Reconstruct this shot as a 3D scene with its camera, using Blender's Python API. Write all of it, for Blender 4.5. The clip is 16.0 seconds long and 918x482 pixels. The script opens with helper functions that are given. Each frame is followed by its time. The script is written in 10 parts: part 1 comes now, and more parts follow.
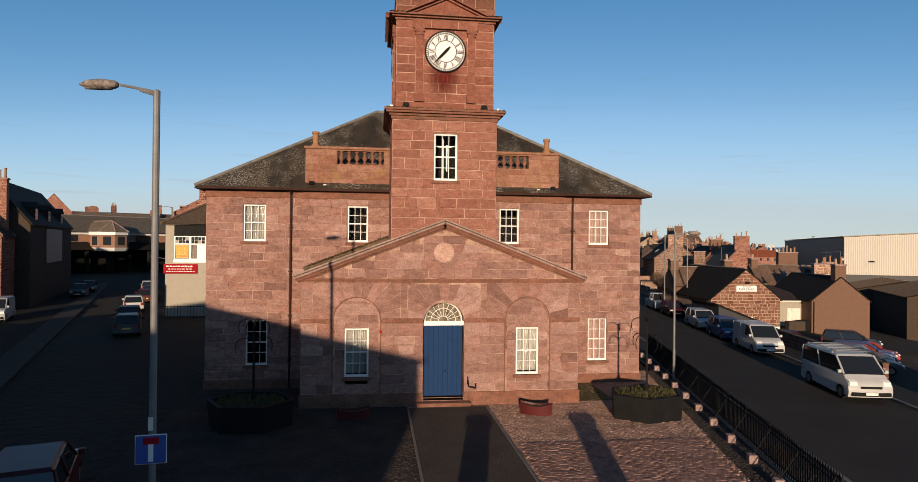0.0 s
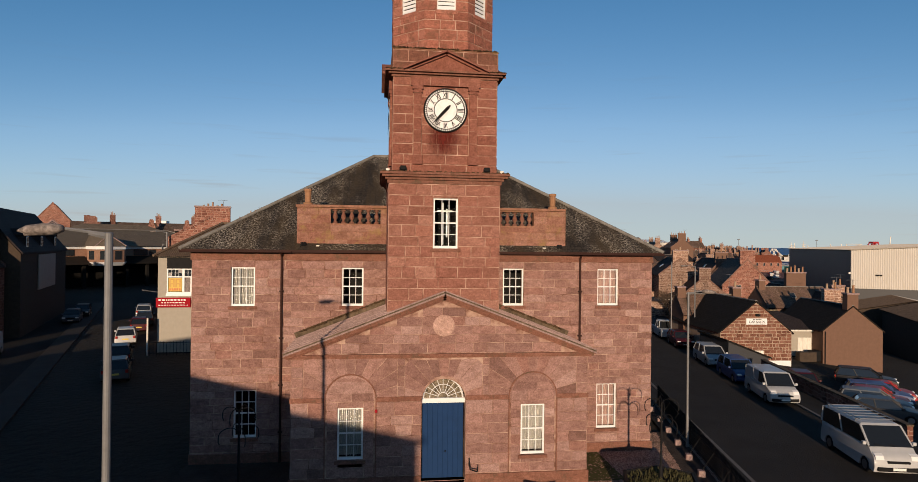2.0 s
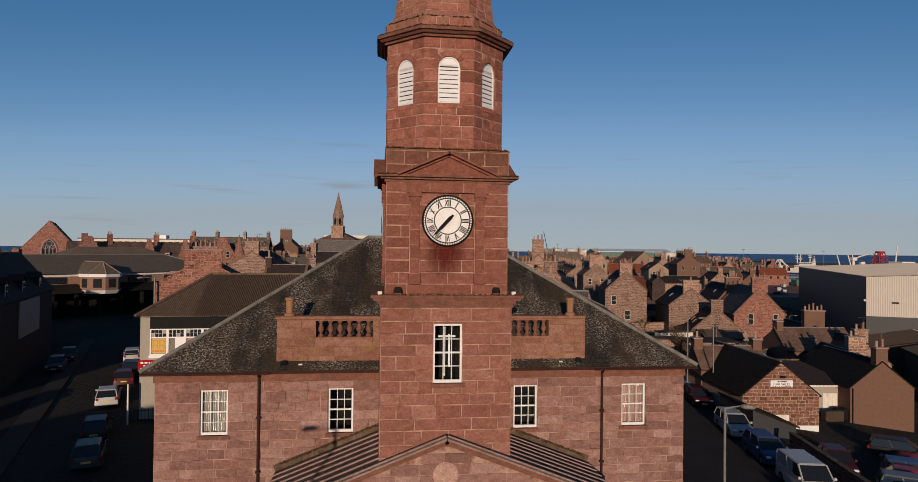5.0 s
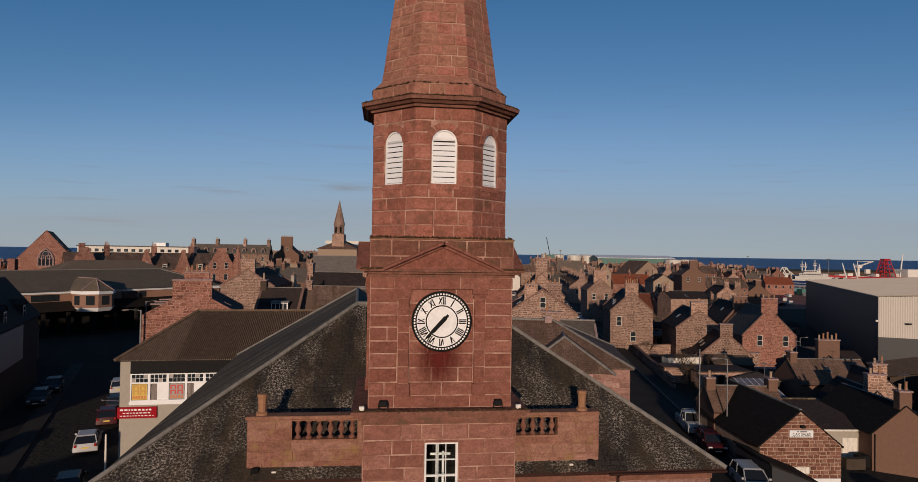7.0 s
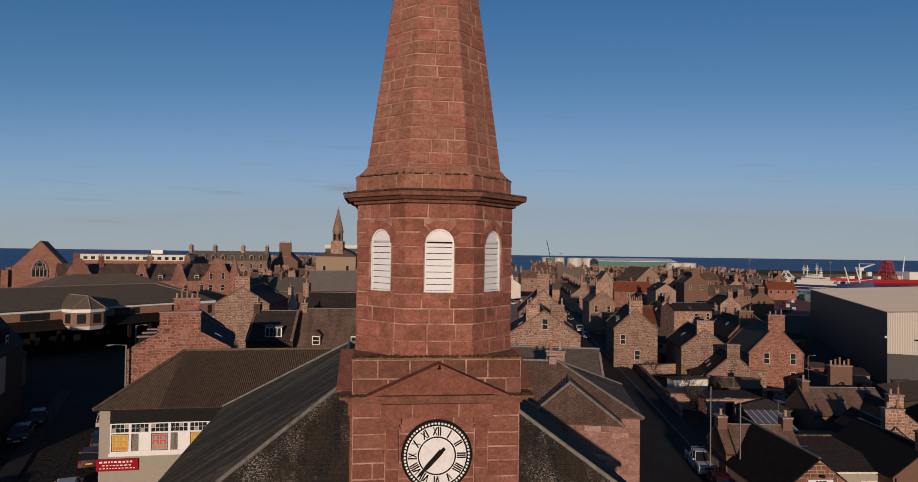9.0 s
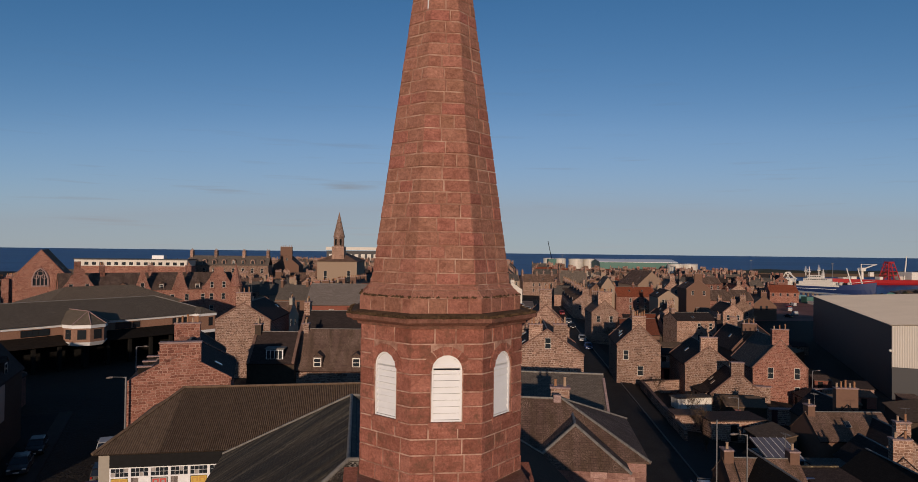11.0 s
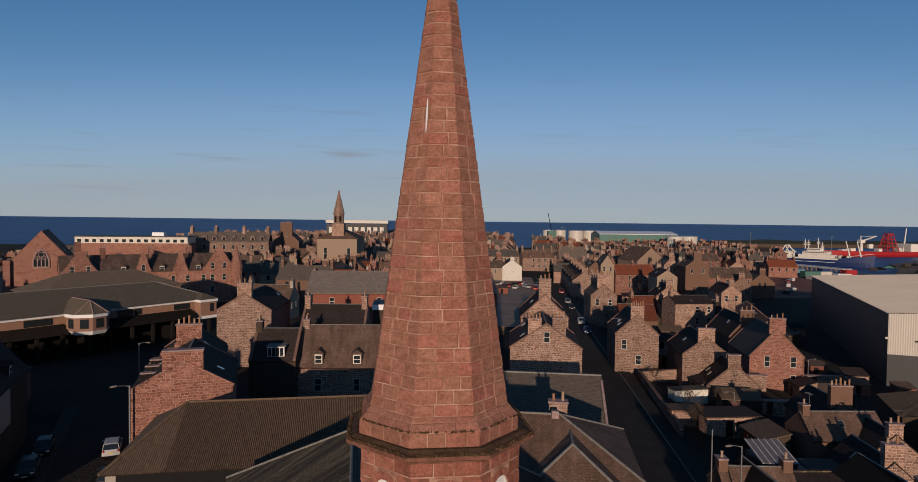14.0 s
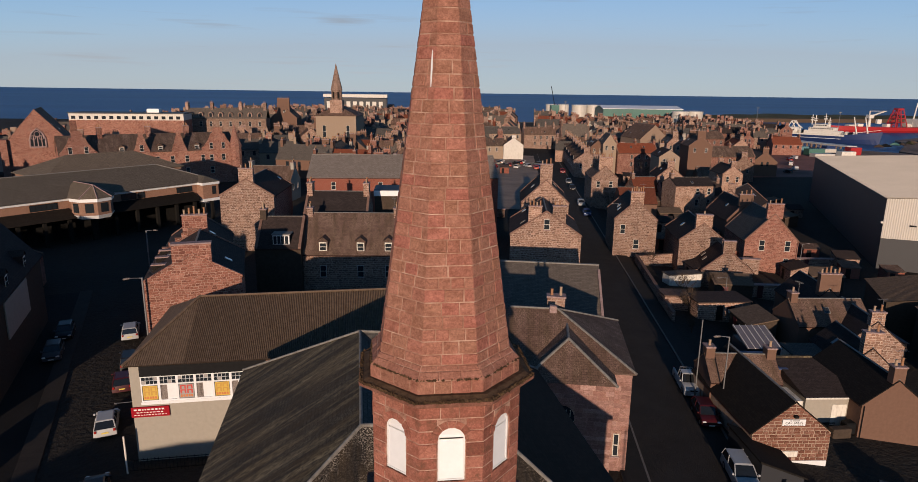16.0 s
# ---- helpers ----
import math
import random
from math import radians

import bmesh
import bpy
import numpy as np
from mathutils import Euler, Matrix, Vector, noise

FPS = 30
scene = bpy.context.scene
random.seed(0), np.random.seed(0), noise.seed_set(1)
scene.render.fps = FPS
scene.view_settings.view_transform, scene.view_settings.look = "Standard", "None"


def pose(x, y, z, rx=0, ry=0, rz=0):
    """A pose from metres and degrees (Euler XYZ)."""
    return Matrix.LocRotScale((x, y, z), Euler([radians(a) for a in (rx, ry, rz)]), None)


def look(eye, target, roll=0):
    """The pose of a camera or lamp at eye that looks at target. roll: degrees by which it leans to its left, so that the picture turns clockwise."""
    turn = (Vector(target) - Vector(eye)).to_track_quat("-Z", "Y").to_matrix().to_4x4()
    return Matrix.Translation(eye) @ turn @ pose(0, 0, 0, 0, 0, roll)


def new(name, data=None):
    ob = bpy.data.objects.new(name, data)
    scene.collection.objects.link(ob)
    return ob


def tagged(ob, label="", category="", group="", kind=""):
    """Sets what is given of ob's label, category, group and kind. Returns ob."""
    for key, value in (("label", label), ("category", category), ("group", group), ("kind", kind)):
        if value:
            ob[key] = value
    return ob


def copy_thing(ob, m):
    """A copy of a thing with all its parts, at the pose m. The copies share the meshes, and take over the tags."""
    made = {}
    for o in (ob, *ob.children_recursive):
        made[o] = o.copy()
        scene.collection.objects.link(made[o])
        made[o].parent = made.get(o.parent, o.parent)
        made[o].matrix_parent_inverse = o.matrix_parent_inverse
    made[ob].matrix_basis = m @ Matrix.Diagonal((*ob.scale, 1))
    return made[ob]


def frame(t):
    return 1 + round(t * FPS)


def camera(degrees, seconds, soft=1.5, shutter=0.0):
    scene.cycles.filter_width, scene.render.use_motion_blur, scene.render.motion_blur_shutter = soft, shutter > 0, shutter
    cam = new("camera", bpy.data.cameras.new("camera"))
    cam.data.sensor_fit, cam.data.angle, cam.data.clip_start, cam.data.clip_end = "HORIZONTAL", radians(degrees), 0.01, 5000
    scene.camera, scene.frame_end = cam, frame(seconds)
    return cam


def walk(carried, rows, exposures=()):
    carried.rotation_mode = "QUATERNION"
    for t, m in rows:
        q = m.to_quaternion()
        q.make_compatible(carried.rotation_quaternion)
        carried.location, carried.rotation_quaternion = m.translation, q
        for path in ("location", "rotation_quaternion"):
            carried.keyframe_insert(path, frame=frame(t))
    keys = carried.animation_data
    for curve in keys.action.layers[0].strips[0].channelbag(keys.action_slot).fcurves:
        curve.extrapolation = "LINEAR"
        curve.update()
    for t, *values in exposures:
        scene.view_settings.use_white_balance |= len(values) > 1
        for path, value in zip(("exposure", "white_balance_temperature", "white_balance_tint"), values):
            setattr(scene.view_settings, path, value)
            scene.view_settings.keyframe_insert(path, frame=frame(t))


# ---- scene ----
cam = camera(71.8, 16.0, soft=0.85)
PATH = [
    (0, (0.035, -1.149, 6.566), (0.298, 0.833, 6.575), 0.6),
    (0.5, (0.089, -0.77, 7.228), (0.351, 1.212, 7.239), 0.6),
    (1, (0.133, -0.356, 7.928), (0.392, 1.627, 7.939), 0.6),
    (1.5, (0.177, 0.063, 8.623), (0.436, 2.046, 8.633), 0.6),
    (2, (0.256, 0.499, 9.331), (0.514, 2.483, 9.341), 0.6),
    (2.5, (0.332, 1.041, 10.020), (0.587, 3.024, 10.034), 0.6),
    (3, (0.359, 1.606, 10.733), (0.614, 3.59, 10.749), 0.7),
    (3.5, (0.4, 2.227, 11.459), (0.652, 4.211, 11.477), 0.7),
    (4, (0.436, 2.768, 12.131), (0.687, 4.752, 12.153), 0.6),
    (6.5, (1.021, 6.235, 15.766), (1.263, 8.22, 15.798), 0.8),
    (7, (1.125, 6.932, 16.475), (1.366, 8.917, 16.510), 0.9),
    (7.5, (1.214, 7.679, 17.204), (1.454, 9.664, 17.240), 0.9),
    (8, (1.312, 8.425, 17.955), (1.553, 10.41, 17.991), 0.9),
    (8.5, (1.395, 9.063, 18.682), (1.635, 11.048, 18.717), 0.9),
    (9, (1.454, 9.537, 19.406), (1.695, 11.522, 19.442), 0.8),
    (11.5, (1.308, 10.177, 23.205), (1.546, 12.163, 23.233), 0.7),
    (12, (1.323, 10.167, 23.959), (1.562, 12.152, 23.986), 0.7),
    (12.5, (1.339, 10.17, 24.618), (1.578, 12.156, 24.643), 0.7),
    (13, (1.351, 10.129, 25.242), (1.59, 12.115, 25.242), 0.7),
    (13.5, (1.354, 10.123, 25.801), (1.592, 12.108, 25.765), 0.7),
    (14, (1.317, 10.152, 26.383), (1.556, 12.136, 26.312), 0.7),
    (14.5, (1.268, 10.138, 26.946), (1.507, 12.118, 26.797), 0.7),
    (15, (1.217, 10.13, 27.474), (1.456, 12.099, 27.219), 0.7),
    (15.5, (1.199, 10.161, 27.977), (1.436, 12.114, 27.616), 0.7),
    (16, (1.172, 10.209, 28.480), (1.408, 12.14, 28.016), 0.8),
]
walk(cam, [(t, look(eye, target, roll)) for t, eye, target, roll in PATH],
     exposures=[(t, e, 7250 + warm, 10.5 - warm / 160) for t, e, warm in ((0, 0.33, 800), (1.5, 0.18, 700), (3.5, -0.19, 350), (7, -0.43, 0), (9, -0.44, 0), (12.5, -0.42, 0), (14.5, -0.34, 0), (16, -0.03, 0))])

# ---- light ----
SUN_AZ, SUN_EL = radians(10.9), radians(9.0)      # the light travels towards +y, a little towards +x
SUN_WAY = Vector((math.sin(SUN_AZ) * math.cos(SUN_EL), math.cos(SUN_AZ) * math.cos(SUN_EL), -math.sin(SUN_EL)))
world = bpy.data.worlds.new("sky")
scene.world = world
world.use_nodes = True
wt = world.node_tree
sky = wt.nodes.new("ShaderNodeTexSky")
sky.sky_type = "NISHITA"
sky.sun_disc = False
sky.sun_elevation = SUN_EL
sky.sun_rotation = math.pi + SUN_AZ
sky.altitude = 20
sky.air_density, sky.dust_density, sky.ozone_density = 0.55, 0.08, 3.2
wt.nodes["Background"].inputs["Strength"].default_value = 0.15
# thin haze: the brightest, lowest sky pales towards grey
bw = wt.nodes.new("ShaderNodeRGBToBW")
span = wt.nodes.new("ShaderNodeMapRange")
for key, value in (("From Min", 1.40), ("From Max", 4.8), ("To Min", 0.0), ("To Max", 0.85)):
    span.inputs[key].default_value = value
pale = wt.nodes.new("ShaderNodeVectorMath")
pale.operation = "MULTIPLY"
pale.inputs[1].default_value = (1.00, 1.16, 1.45)
dull = wt.nodes.new("ShaderNodeMath")          # the haze stays dull down to the horizon
dull.operation = "MINIMUM"
dull.inputs[1].default_value = 2.6
haze = wt.nodes.new("ShaderNodeMix")
haze.data_type = "RGBA"
wt.links.new(sky.outputs[0], bw.inputs[0])
wt.links.new(bw.outputs[0], span.inputs[0])
wt.links.new(bw.outputs[0], dull.inputs[0])
wt.links.new(dull.outputs[0], pale.inputs[0])
wt.links.new(span.outputs[0], haze.inputs[0])
air = wt.nodes.new("ShaderNodeHueSaturation")        # clear winter air, purer blue than the model
air.inputs["Hue"].default_value, air.inputs["Saturation"].default_value = 0.4935, 1.07
wt.links.new(sky.outputs[0], air.inputs["Color"])
wt.links.new(air.outputs[0], haze.inputs[6])
wt.links.new(pale.outputs[0], haze.inputs[7])
# a few faint flat wisps low over the sea
way = wt.nodes.new("ShaderNodeTexCoord")
flat = wt.nodes.new("ShaderNodeMapping")
flat.inputs["Scale"].default_value = (3.0, 3.0, 55.0)
wisp = wt.nodes.new("ShaderNodeTexNoise")
wisp.inputs["Scale"].default_value, wisp.inputs["Detail"].default_value = 2.2, 5.0
thin = wt.nodes.new("ShaderNodeMapRange")
for key, value in (("From Min", 0.60), ("From Max", 0.76), ("To Min", 0.0), ("To Max", 0.5)):
    thin.inputs[key].default_value = value
low = wt.nodes.new("ShaderNodeMath")
low.operation = "MULTIPLY"
grey = wt.nodes.new("ShaderNodeVectorMath")
grey.operation = "MULTIPLY"
grey.inputs[1].default_value = (0.50, 0.54, 0.64)
cloud = wt.nodes.new("ShaderNodeMix")
cloud.data_type = "RGBA"
wt.links.new(way.outputs["Generated"], flat.inputs[0])
wt.links.new(flat.outputs[0], wisp.inputs["Vector"])
wt.links.new(wisp.outputs[0], thin.inputs[0])
wt.links.new(thin.outputs[0], low.inputs[0])
wt.links.new(span.outputs[0], low.inputs[1])
wt.links.new(bw.outputs[0], grey.inputs[0])
wt.links.new(low.outputs[0], cloud.inputs[0])
wt.links.new(haze.outputs[2], cloud.inputs[6])
wt.links.new(grey.outputs[0], cloud.inputs[7])
# one small grey cloud that hangs over the sea
off = wt.nodes.new("ShaderNodeVectorMath")
off.operation = "SUBTRACT"
off.inputs[1].default_value = (-0.055, 0.9936, 0.0965)
squash = wt.nodes.new("ShaderNodeVectorMath")
squash.operation = "MULTIPLY"
squash.inputs[1].default_value = (1 / 0.062, 0.0, 1 / 0.0085)
far = wt.nodes.new("ShaderNodeVectorMath")
far.operation = "LENGTH"
rag = wt.nodes.new("ShaderNodeTexNoise")
rag.inputs["Scale"].default_value, rag.inputs["Detail"].default_value = 5.0, 6.0
edge_of = wt.nodes.new("ShaderNodeMath")
edge_of.operation = "SUBTRACT"
puff = wt.nodes.new("ShaderNodeMapRange")
for key, value in (("From Min", -0.30), ("From Max", 0.42), ("To Min", 0.0), ("To Max", 0.62)):
    puff.inputs[key].default_value = value
small = wt.nodes.new("ShaderNodeMix")
small.data_type = "RGBA"
wt.links.new(way.outputs["Generated"], off.inputs[0])
wt.links.new(off.outputs[0], squash.inputs[0])
wt.links.new(squash.outputs[0], far.inputs[0])
wt.links.new(flat.outputs[0], rag.inputs["Vector"])
wt.links.new(rag.outputs[0], edge_of.inputs[0])
wt.links.new(far.outputs["Value"], edge_of.inputs[1])
wt.links.new(edge_of.outputs[0], puff.inputs[0])
wt.links.new(puff.outputs[0], small.inputs[0])
wt.links.new(cloud.outputs[2], small.inputs[6])
wt.links.new(grey.outputs[0], small.inputs[7])
wt.links.new(small.outputs[2], wt.nodes["Background"].inputs["Color"])
sun = new("sun", bpy.data.lights.new("sun", "SUN"))
sun.data.energy, sun.data.angle, sun.data.color = 4.5, radians(0.55), (1.0, 0.80, 0.665)
sun.matrix_world = Matrix.Translation((-30, -150, 60)) @ SUN_WAY.to_track_quat("-Z", "Y").to_matrix().to_4x4()

# ---- materials ----
def mat_base(name, rough=0.85, metal=0.0):
    m = bpy.data.materials.new(name)
    m.use_nodes = True
    nt = m.node_tree
    b = nt.nodes["Principled BSDF"]
    b.inputs["Roughness"].default_value, b.inputs["Metallic"].default_value = rough, metal
    if rough > 0.65 and metal == 0:
        b.inputs["Specular IOR Level"].default_value = 0.12
    return m, nt, b


def node(nt, kind, **values):
    n = nt.nodes.new(kind)
    for key, value in values.items():
        n.inputs[key.replace("_", " ")].default_value = value
    return n


def noise_fac(nt, scale, detail=4.0, rough=0.6, coords="Object", stretch=None):
    tc = nt.nodes.new("ShaderNodeTexCoord")
    n = node(nt, "ShaderNodeTexNoise", Scale=scale, Detail=detail, Roughness=rough)
    if stretch:
        mp = node(nt, "ShaderNodeMapping", Scale=stretch)
        nt.links.new(tc.outputs[coords], mp.inputs[0])
        nt.links.new(mp.outputs[0], n.inputs["Vector"])
    else:
        nt.links.new(tc.outputs[coords], n.inputs["Vector"])
    return n.outputs["Fac"]


def ramp(nt, fac, stops):
    r = nt.nodes.new("ShaderNodeValToRGB")
    els = r.color_ramp.elements
    while len(els) < len(stops):
        els.new(0.5)
    for e, (p, c) in zip(els, stops):
        e.position, e.color = p, (*c, 1)
    nt.links.new(fac, r.inputs[0])
    return r.outputs[0]


def mix(nt, fac, a, b, how="MIX"):
    m = nt.nodes.new("ShaderNodeMix")
    m.data_type, m.blend_type = "RGBA", how
    for socket, v in ((m.inputs[0], fac), (m.inputs[6], a), (m.inputs[7], b)):
        if hasattr(v, "links"):
            nt.links.new(v, socket)
        else:
            socket.default_value = v if isinstance(v, float) else (*v, 1)
    return m.outputs[2]


def bump(nt, b, height, strength=0.4, distance=0.02):
    n = node(nt, "ShaderNodeBump", Strength=strength, Distance=distance)
    nt.links.new(height, n.inputs["Height"])
    nt.links.new(n.outputs[0], b.inputs["Normal"])


DEEP = 0.8      # one factor on the reflectance of stone, slate and earth


def plain(name, colour, rough=0.6, metal=0.0, vary=0.12, scale=3.0, fine=40.0, bumps=0.15, dirt=None, relief=0.01):
    """Paint, metal, render: one colour with broad and fine variation."""
    m, nt, b = mat_base(name, rough, metal)
    if max(colour) < 0.45:
        colour = tuple(c * DEEP for c in colour)
    dark = tuple(c * (1 - vary) for c in colour)
    light = tuple(min(1, c * (1 + vary)) for c in colour)
    c = ramp(nt, noise_fac(nt, scale), [(0.3, dark), (0.7, light)])
    c = mix(nt, 0.25, c, ramp(nt, noise_fac(nt, fine), [(0.3, dark), (0.7, light)]))
    if dirt:
        f = ramp(nt, noise_fac(nt, 1.3, 6, 0.7, stretch=(3, 3, 0.5)), [(0.48, (0, 0, 0)), (0.72, (1, 1, 1))])
        c = mix(nt, f, c, dirt)
    nt.links.new(c, b.inputs["Base Color"])
    if bumps:
        bump(nt, b, noise_fac(nt, fine), bumps, relief)
    return m


def stone(name, which, tones, grain=15.0, stain=0.5, lichen=None):
    """Dressed stone: each block has its own tone, with grain, weathering and a rough face."""
    m, nt, b = mat_base(name, 0.9)
    if which == "object":
        r = nt.nodes.new("ShaderNodeObjectInfo").outputs["Random"]
    elif which == "island":
        r = nt.nodes.new("ShaderNodeNewGeometry").outputs["Random Per Island"]
    else:
        r = noise_fac(nt, 0.9, 2)
    tones = [(t[0] * DEEP, t[1] * DEEP * 0.955, t[2] * DEEP * 0.98) for t in tones]
    c = ramp(nt, r, [(i / (len(tones) - 1), t) for i, t in enumerate(tones)])
    c = mix(nt, 1.0, c, ramp(nt, noise_fac(nt, grain, 6, 0.85), [(0.30, (0.54, 0.51, 0.49)), (0.52, (0.98, 0.98, 0.98)), (0.70, (1.40, 1.43, 1.46))]), "MULTIPLY")
    c = mix(nt, 1.0, c, ramp(nt, noise_fac(nt, 3.1, 5, 0.65, stretch=(1, 1, 1.7)), [(0.3, (0.76, 0.73, 0.71)), (0.7, (1.20, 1.22, 1.24))]), "MULTIPLY")
    f = ramp(nt, noise_fac(nt, 0.55, 6, 0.7), [(0.42, (0, 0, 0)), (0.75, (stain,) * 3)])
    c = mix(nt, f, c, tuple(v * 0.6 for v in tones[0]))
    if lichen:
        f = ramp(nt, noise_fac(nt, 2.2, 8, 0.75), [(0.52, (0, 0, 0)), (0.66, (0.75,) * 3)])
        c = mix(nt, f, c, lichen)
    nt.links.new(c, b.inputs["Base Color"])
    bump(nt, b, noise_fac(nt, 13, 8, 0.75), 0.9, 0.05)
    return m


def own_random(nt):
    """A number of its own for each object and each separate piece in it."""
    add = nt.nodes.new("ShaderNodeMath")
    add.operation = "ADD"
    nt.links.new(nt.nodes.new("ShaderNodeObjectInfo").outputs["Random"], add.inputs[0])
    nt.links.new(nt.nodes.new("ShaderNodeNewGeometry").outputs["Random Per Island"], add.inputs[1])
    part_of = nt.nodes.new("ShaderNodeMath")
    part_of.operation = "FRACT"
    nt.links.new(add.outputs[0], part_of.inputs[0])
    return part_of.outputs[0]


def coursed(name, tones, mortar, width, row, joint=0.03, offset=0.5, lichen=None, rough=0.88, squash=0.15, lift=0.03, patch=0.35, streak=None, crust=1.0):
    """Small-scale coursed work on metric UVs: rubble, slates, bricks, sheets seen from afar."""
    m, nt, b = mat_base(name, rough)
    tones = [tuple(v * DEEP for v in t) for t in tones]
    tc = nt.nodes.new("ShaderNodeTexCoord")
    wob = node(nt, "ShaderNodeTexNoise", Scale=1.4, Detail=3.0)
    nt.links.new(tc.outputs["UV"], wob.inputs["Vector"])
    off = nt.nodes.new("ShaderNodeVectorMath")
    off.operation = "MULTIPLY_ADD"
    off.inputs[1].default_value = (squash, squash, 0)
    nt.links.new(wob.outputs["Color"], off.inputs[0])
    nt.links.new(tc.outputs["UV"], off.inputs[2])
    br = node(nt, "ShaderNodeTexBrick", Scale=1.0, Mortar_Size=joint, Mortar_Smooth=0.3, Brick_Width=width, Row_Height=row)
    br.offset = offset
    br.inputs["Color1"].default_value, br.inputs["Color2"].default_value = (*tones[0], 1), (*tones[1], 1)
    br.inputs["Mortar"].default_value = (*mortar, 1)
    nt.links.new(off.outputs[0], br.inputs["Vector"])
    c = br.outputs["Color"]
    f = ramp(nt, noise_fac(nt, 0.35, 6, 0.7, "UV"), [(0.35, (0, 0, 0)), (0.7, (patch,) * 3)])
    c = mix(nt, f, c, tuple(v * 0.55 for v in tones[0]))
    c = mix(nt, 0.35, c, ramp(nt, noise_fac(nt, 9, 6, 0.7, "UV"), [(0.3, tuple(v * 0.4 for v in tones[0])), (0.7, tuple(min(1, v * 1.5) for v in tones[1]))]))
    if streak:
        f = ramp(nt, noise_fac(nt, 1.1, 5, 0.65, "UV", (1.0, 0.09, 1)), [(0.46, (0, 0, 0)), (0.62, (0.9,) * 3)])
        f = mix(nt, 1.0, f, ramp(nt, noise_fac(nt, 6.0, 4, 0.7, "UV", (1.0, 0.5, 1)), [(0.38, (0.1,) * 3), (0.56, (1,) * 3)]), "MULTIPLY")
        c = mix(nt, f, c, streak)
    if lichen:
        moss = ramp(nt, noise_fac(nt, 1.6, 6, 0.7, "UV", (1.0, 0.14, 1)), [(0.42, (0, 0, 0)), (0.66, (0.75,) * 3)])
        c = mix(nt, moss, c, (0.062, 0.044, 0.026))
        broad = ramp(nt, noise_fac(nt, 0.5, 6, 0.7, "UV", (1.0, 0.5, 1)), [(0.45, (0.07 * crust,) * 3), (0.61, (crust,) * 3)])
        specks = ramp(nt, noise_fac(nt, 12.0, 7, 0.85, "UV", (0.9, 1.1, 1)), [(0.51, (0, 0, 0)), (0.56, (0.95,) * 3)])
        f = mix(nt, 1.0, broad, specks, "MULTIPLY")
        c = mix(nt, f, c, lichen)
    rnd = own_random(nt)
    c = mix(nt, 1.0, c, ramp(nt, rnd, [(0, (0.72, 0.75, 0.78)), (1, (1.22, 1.12, 1.05))]), "MULTIPLY")
    nt.links.new(c, b.inputs["Base Color"])
    bump(nt, b, br.outputs["Fac"], -0.6, lift)
    return m


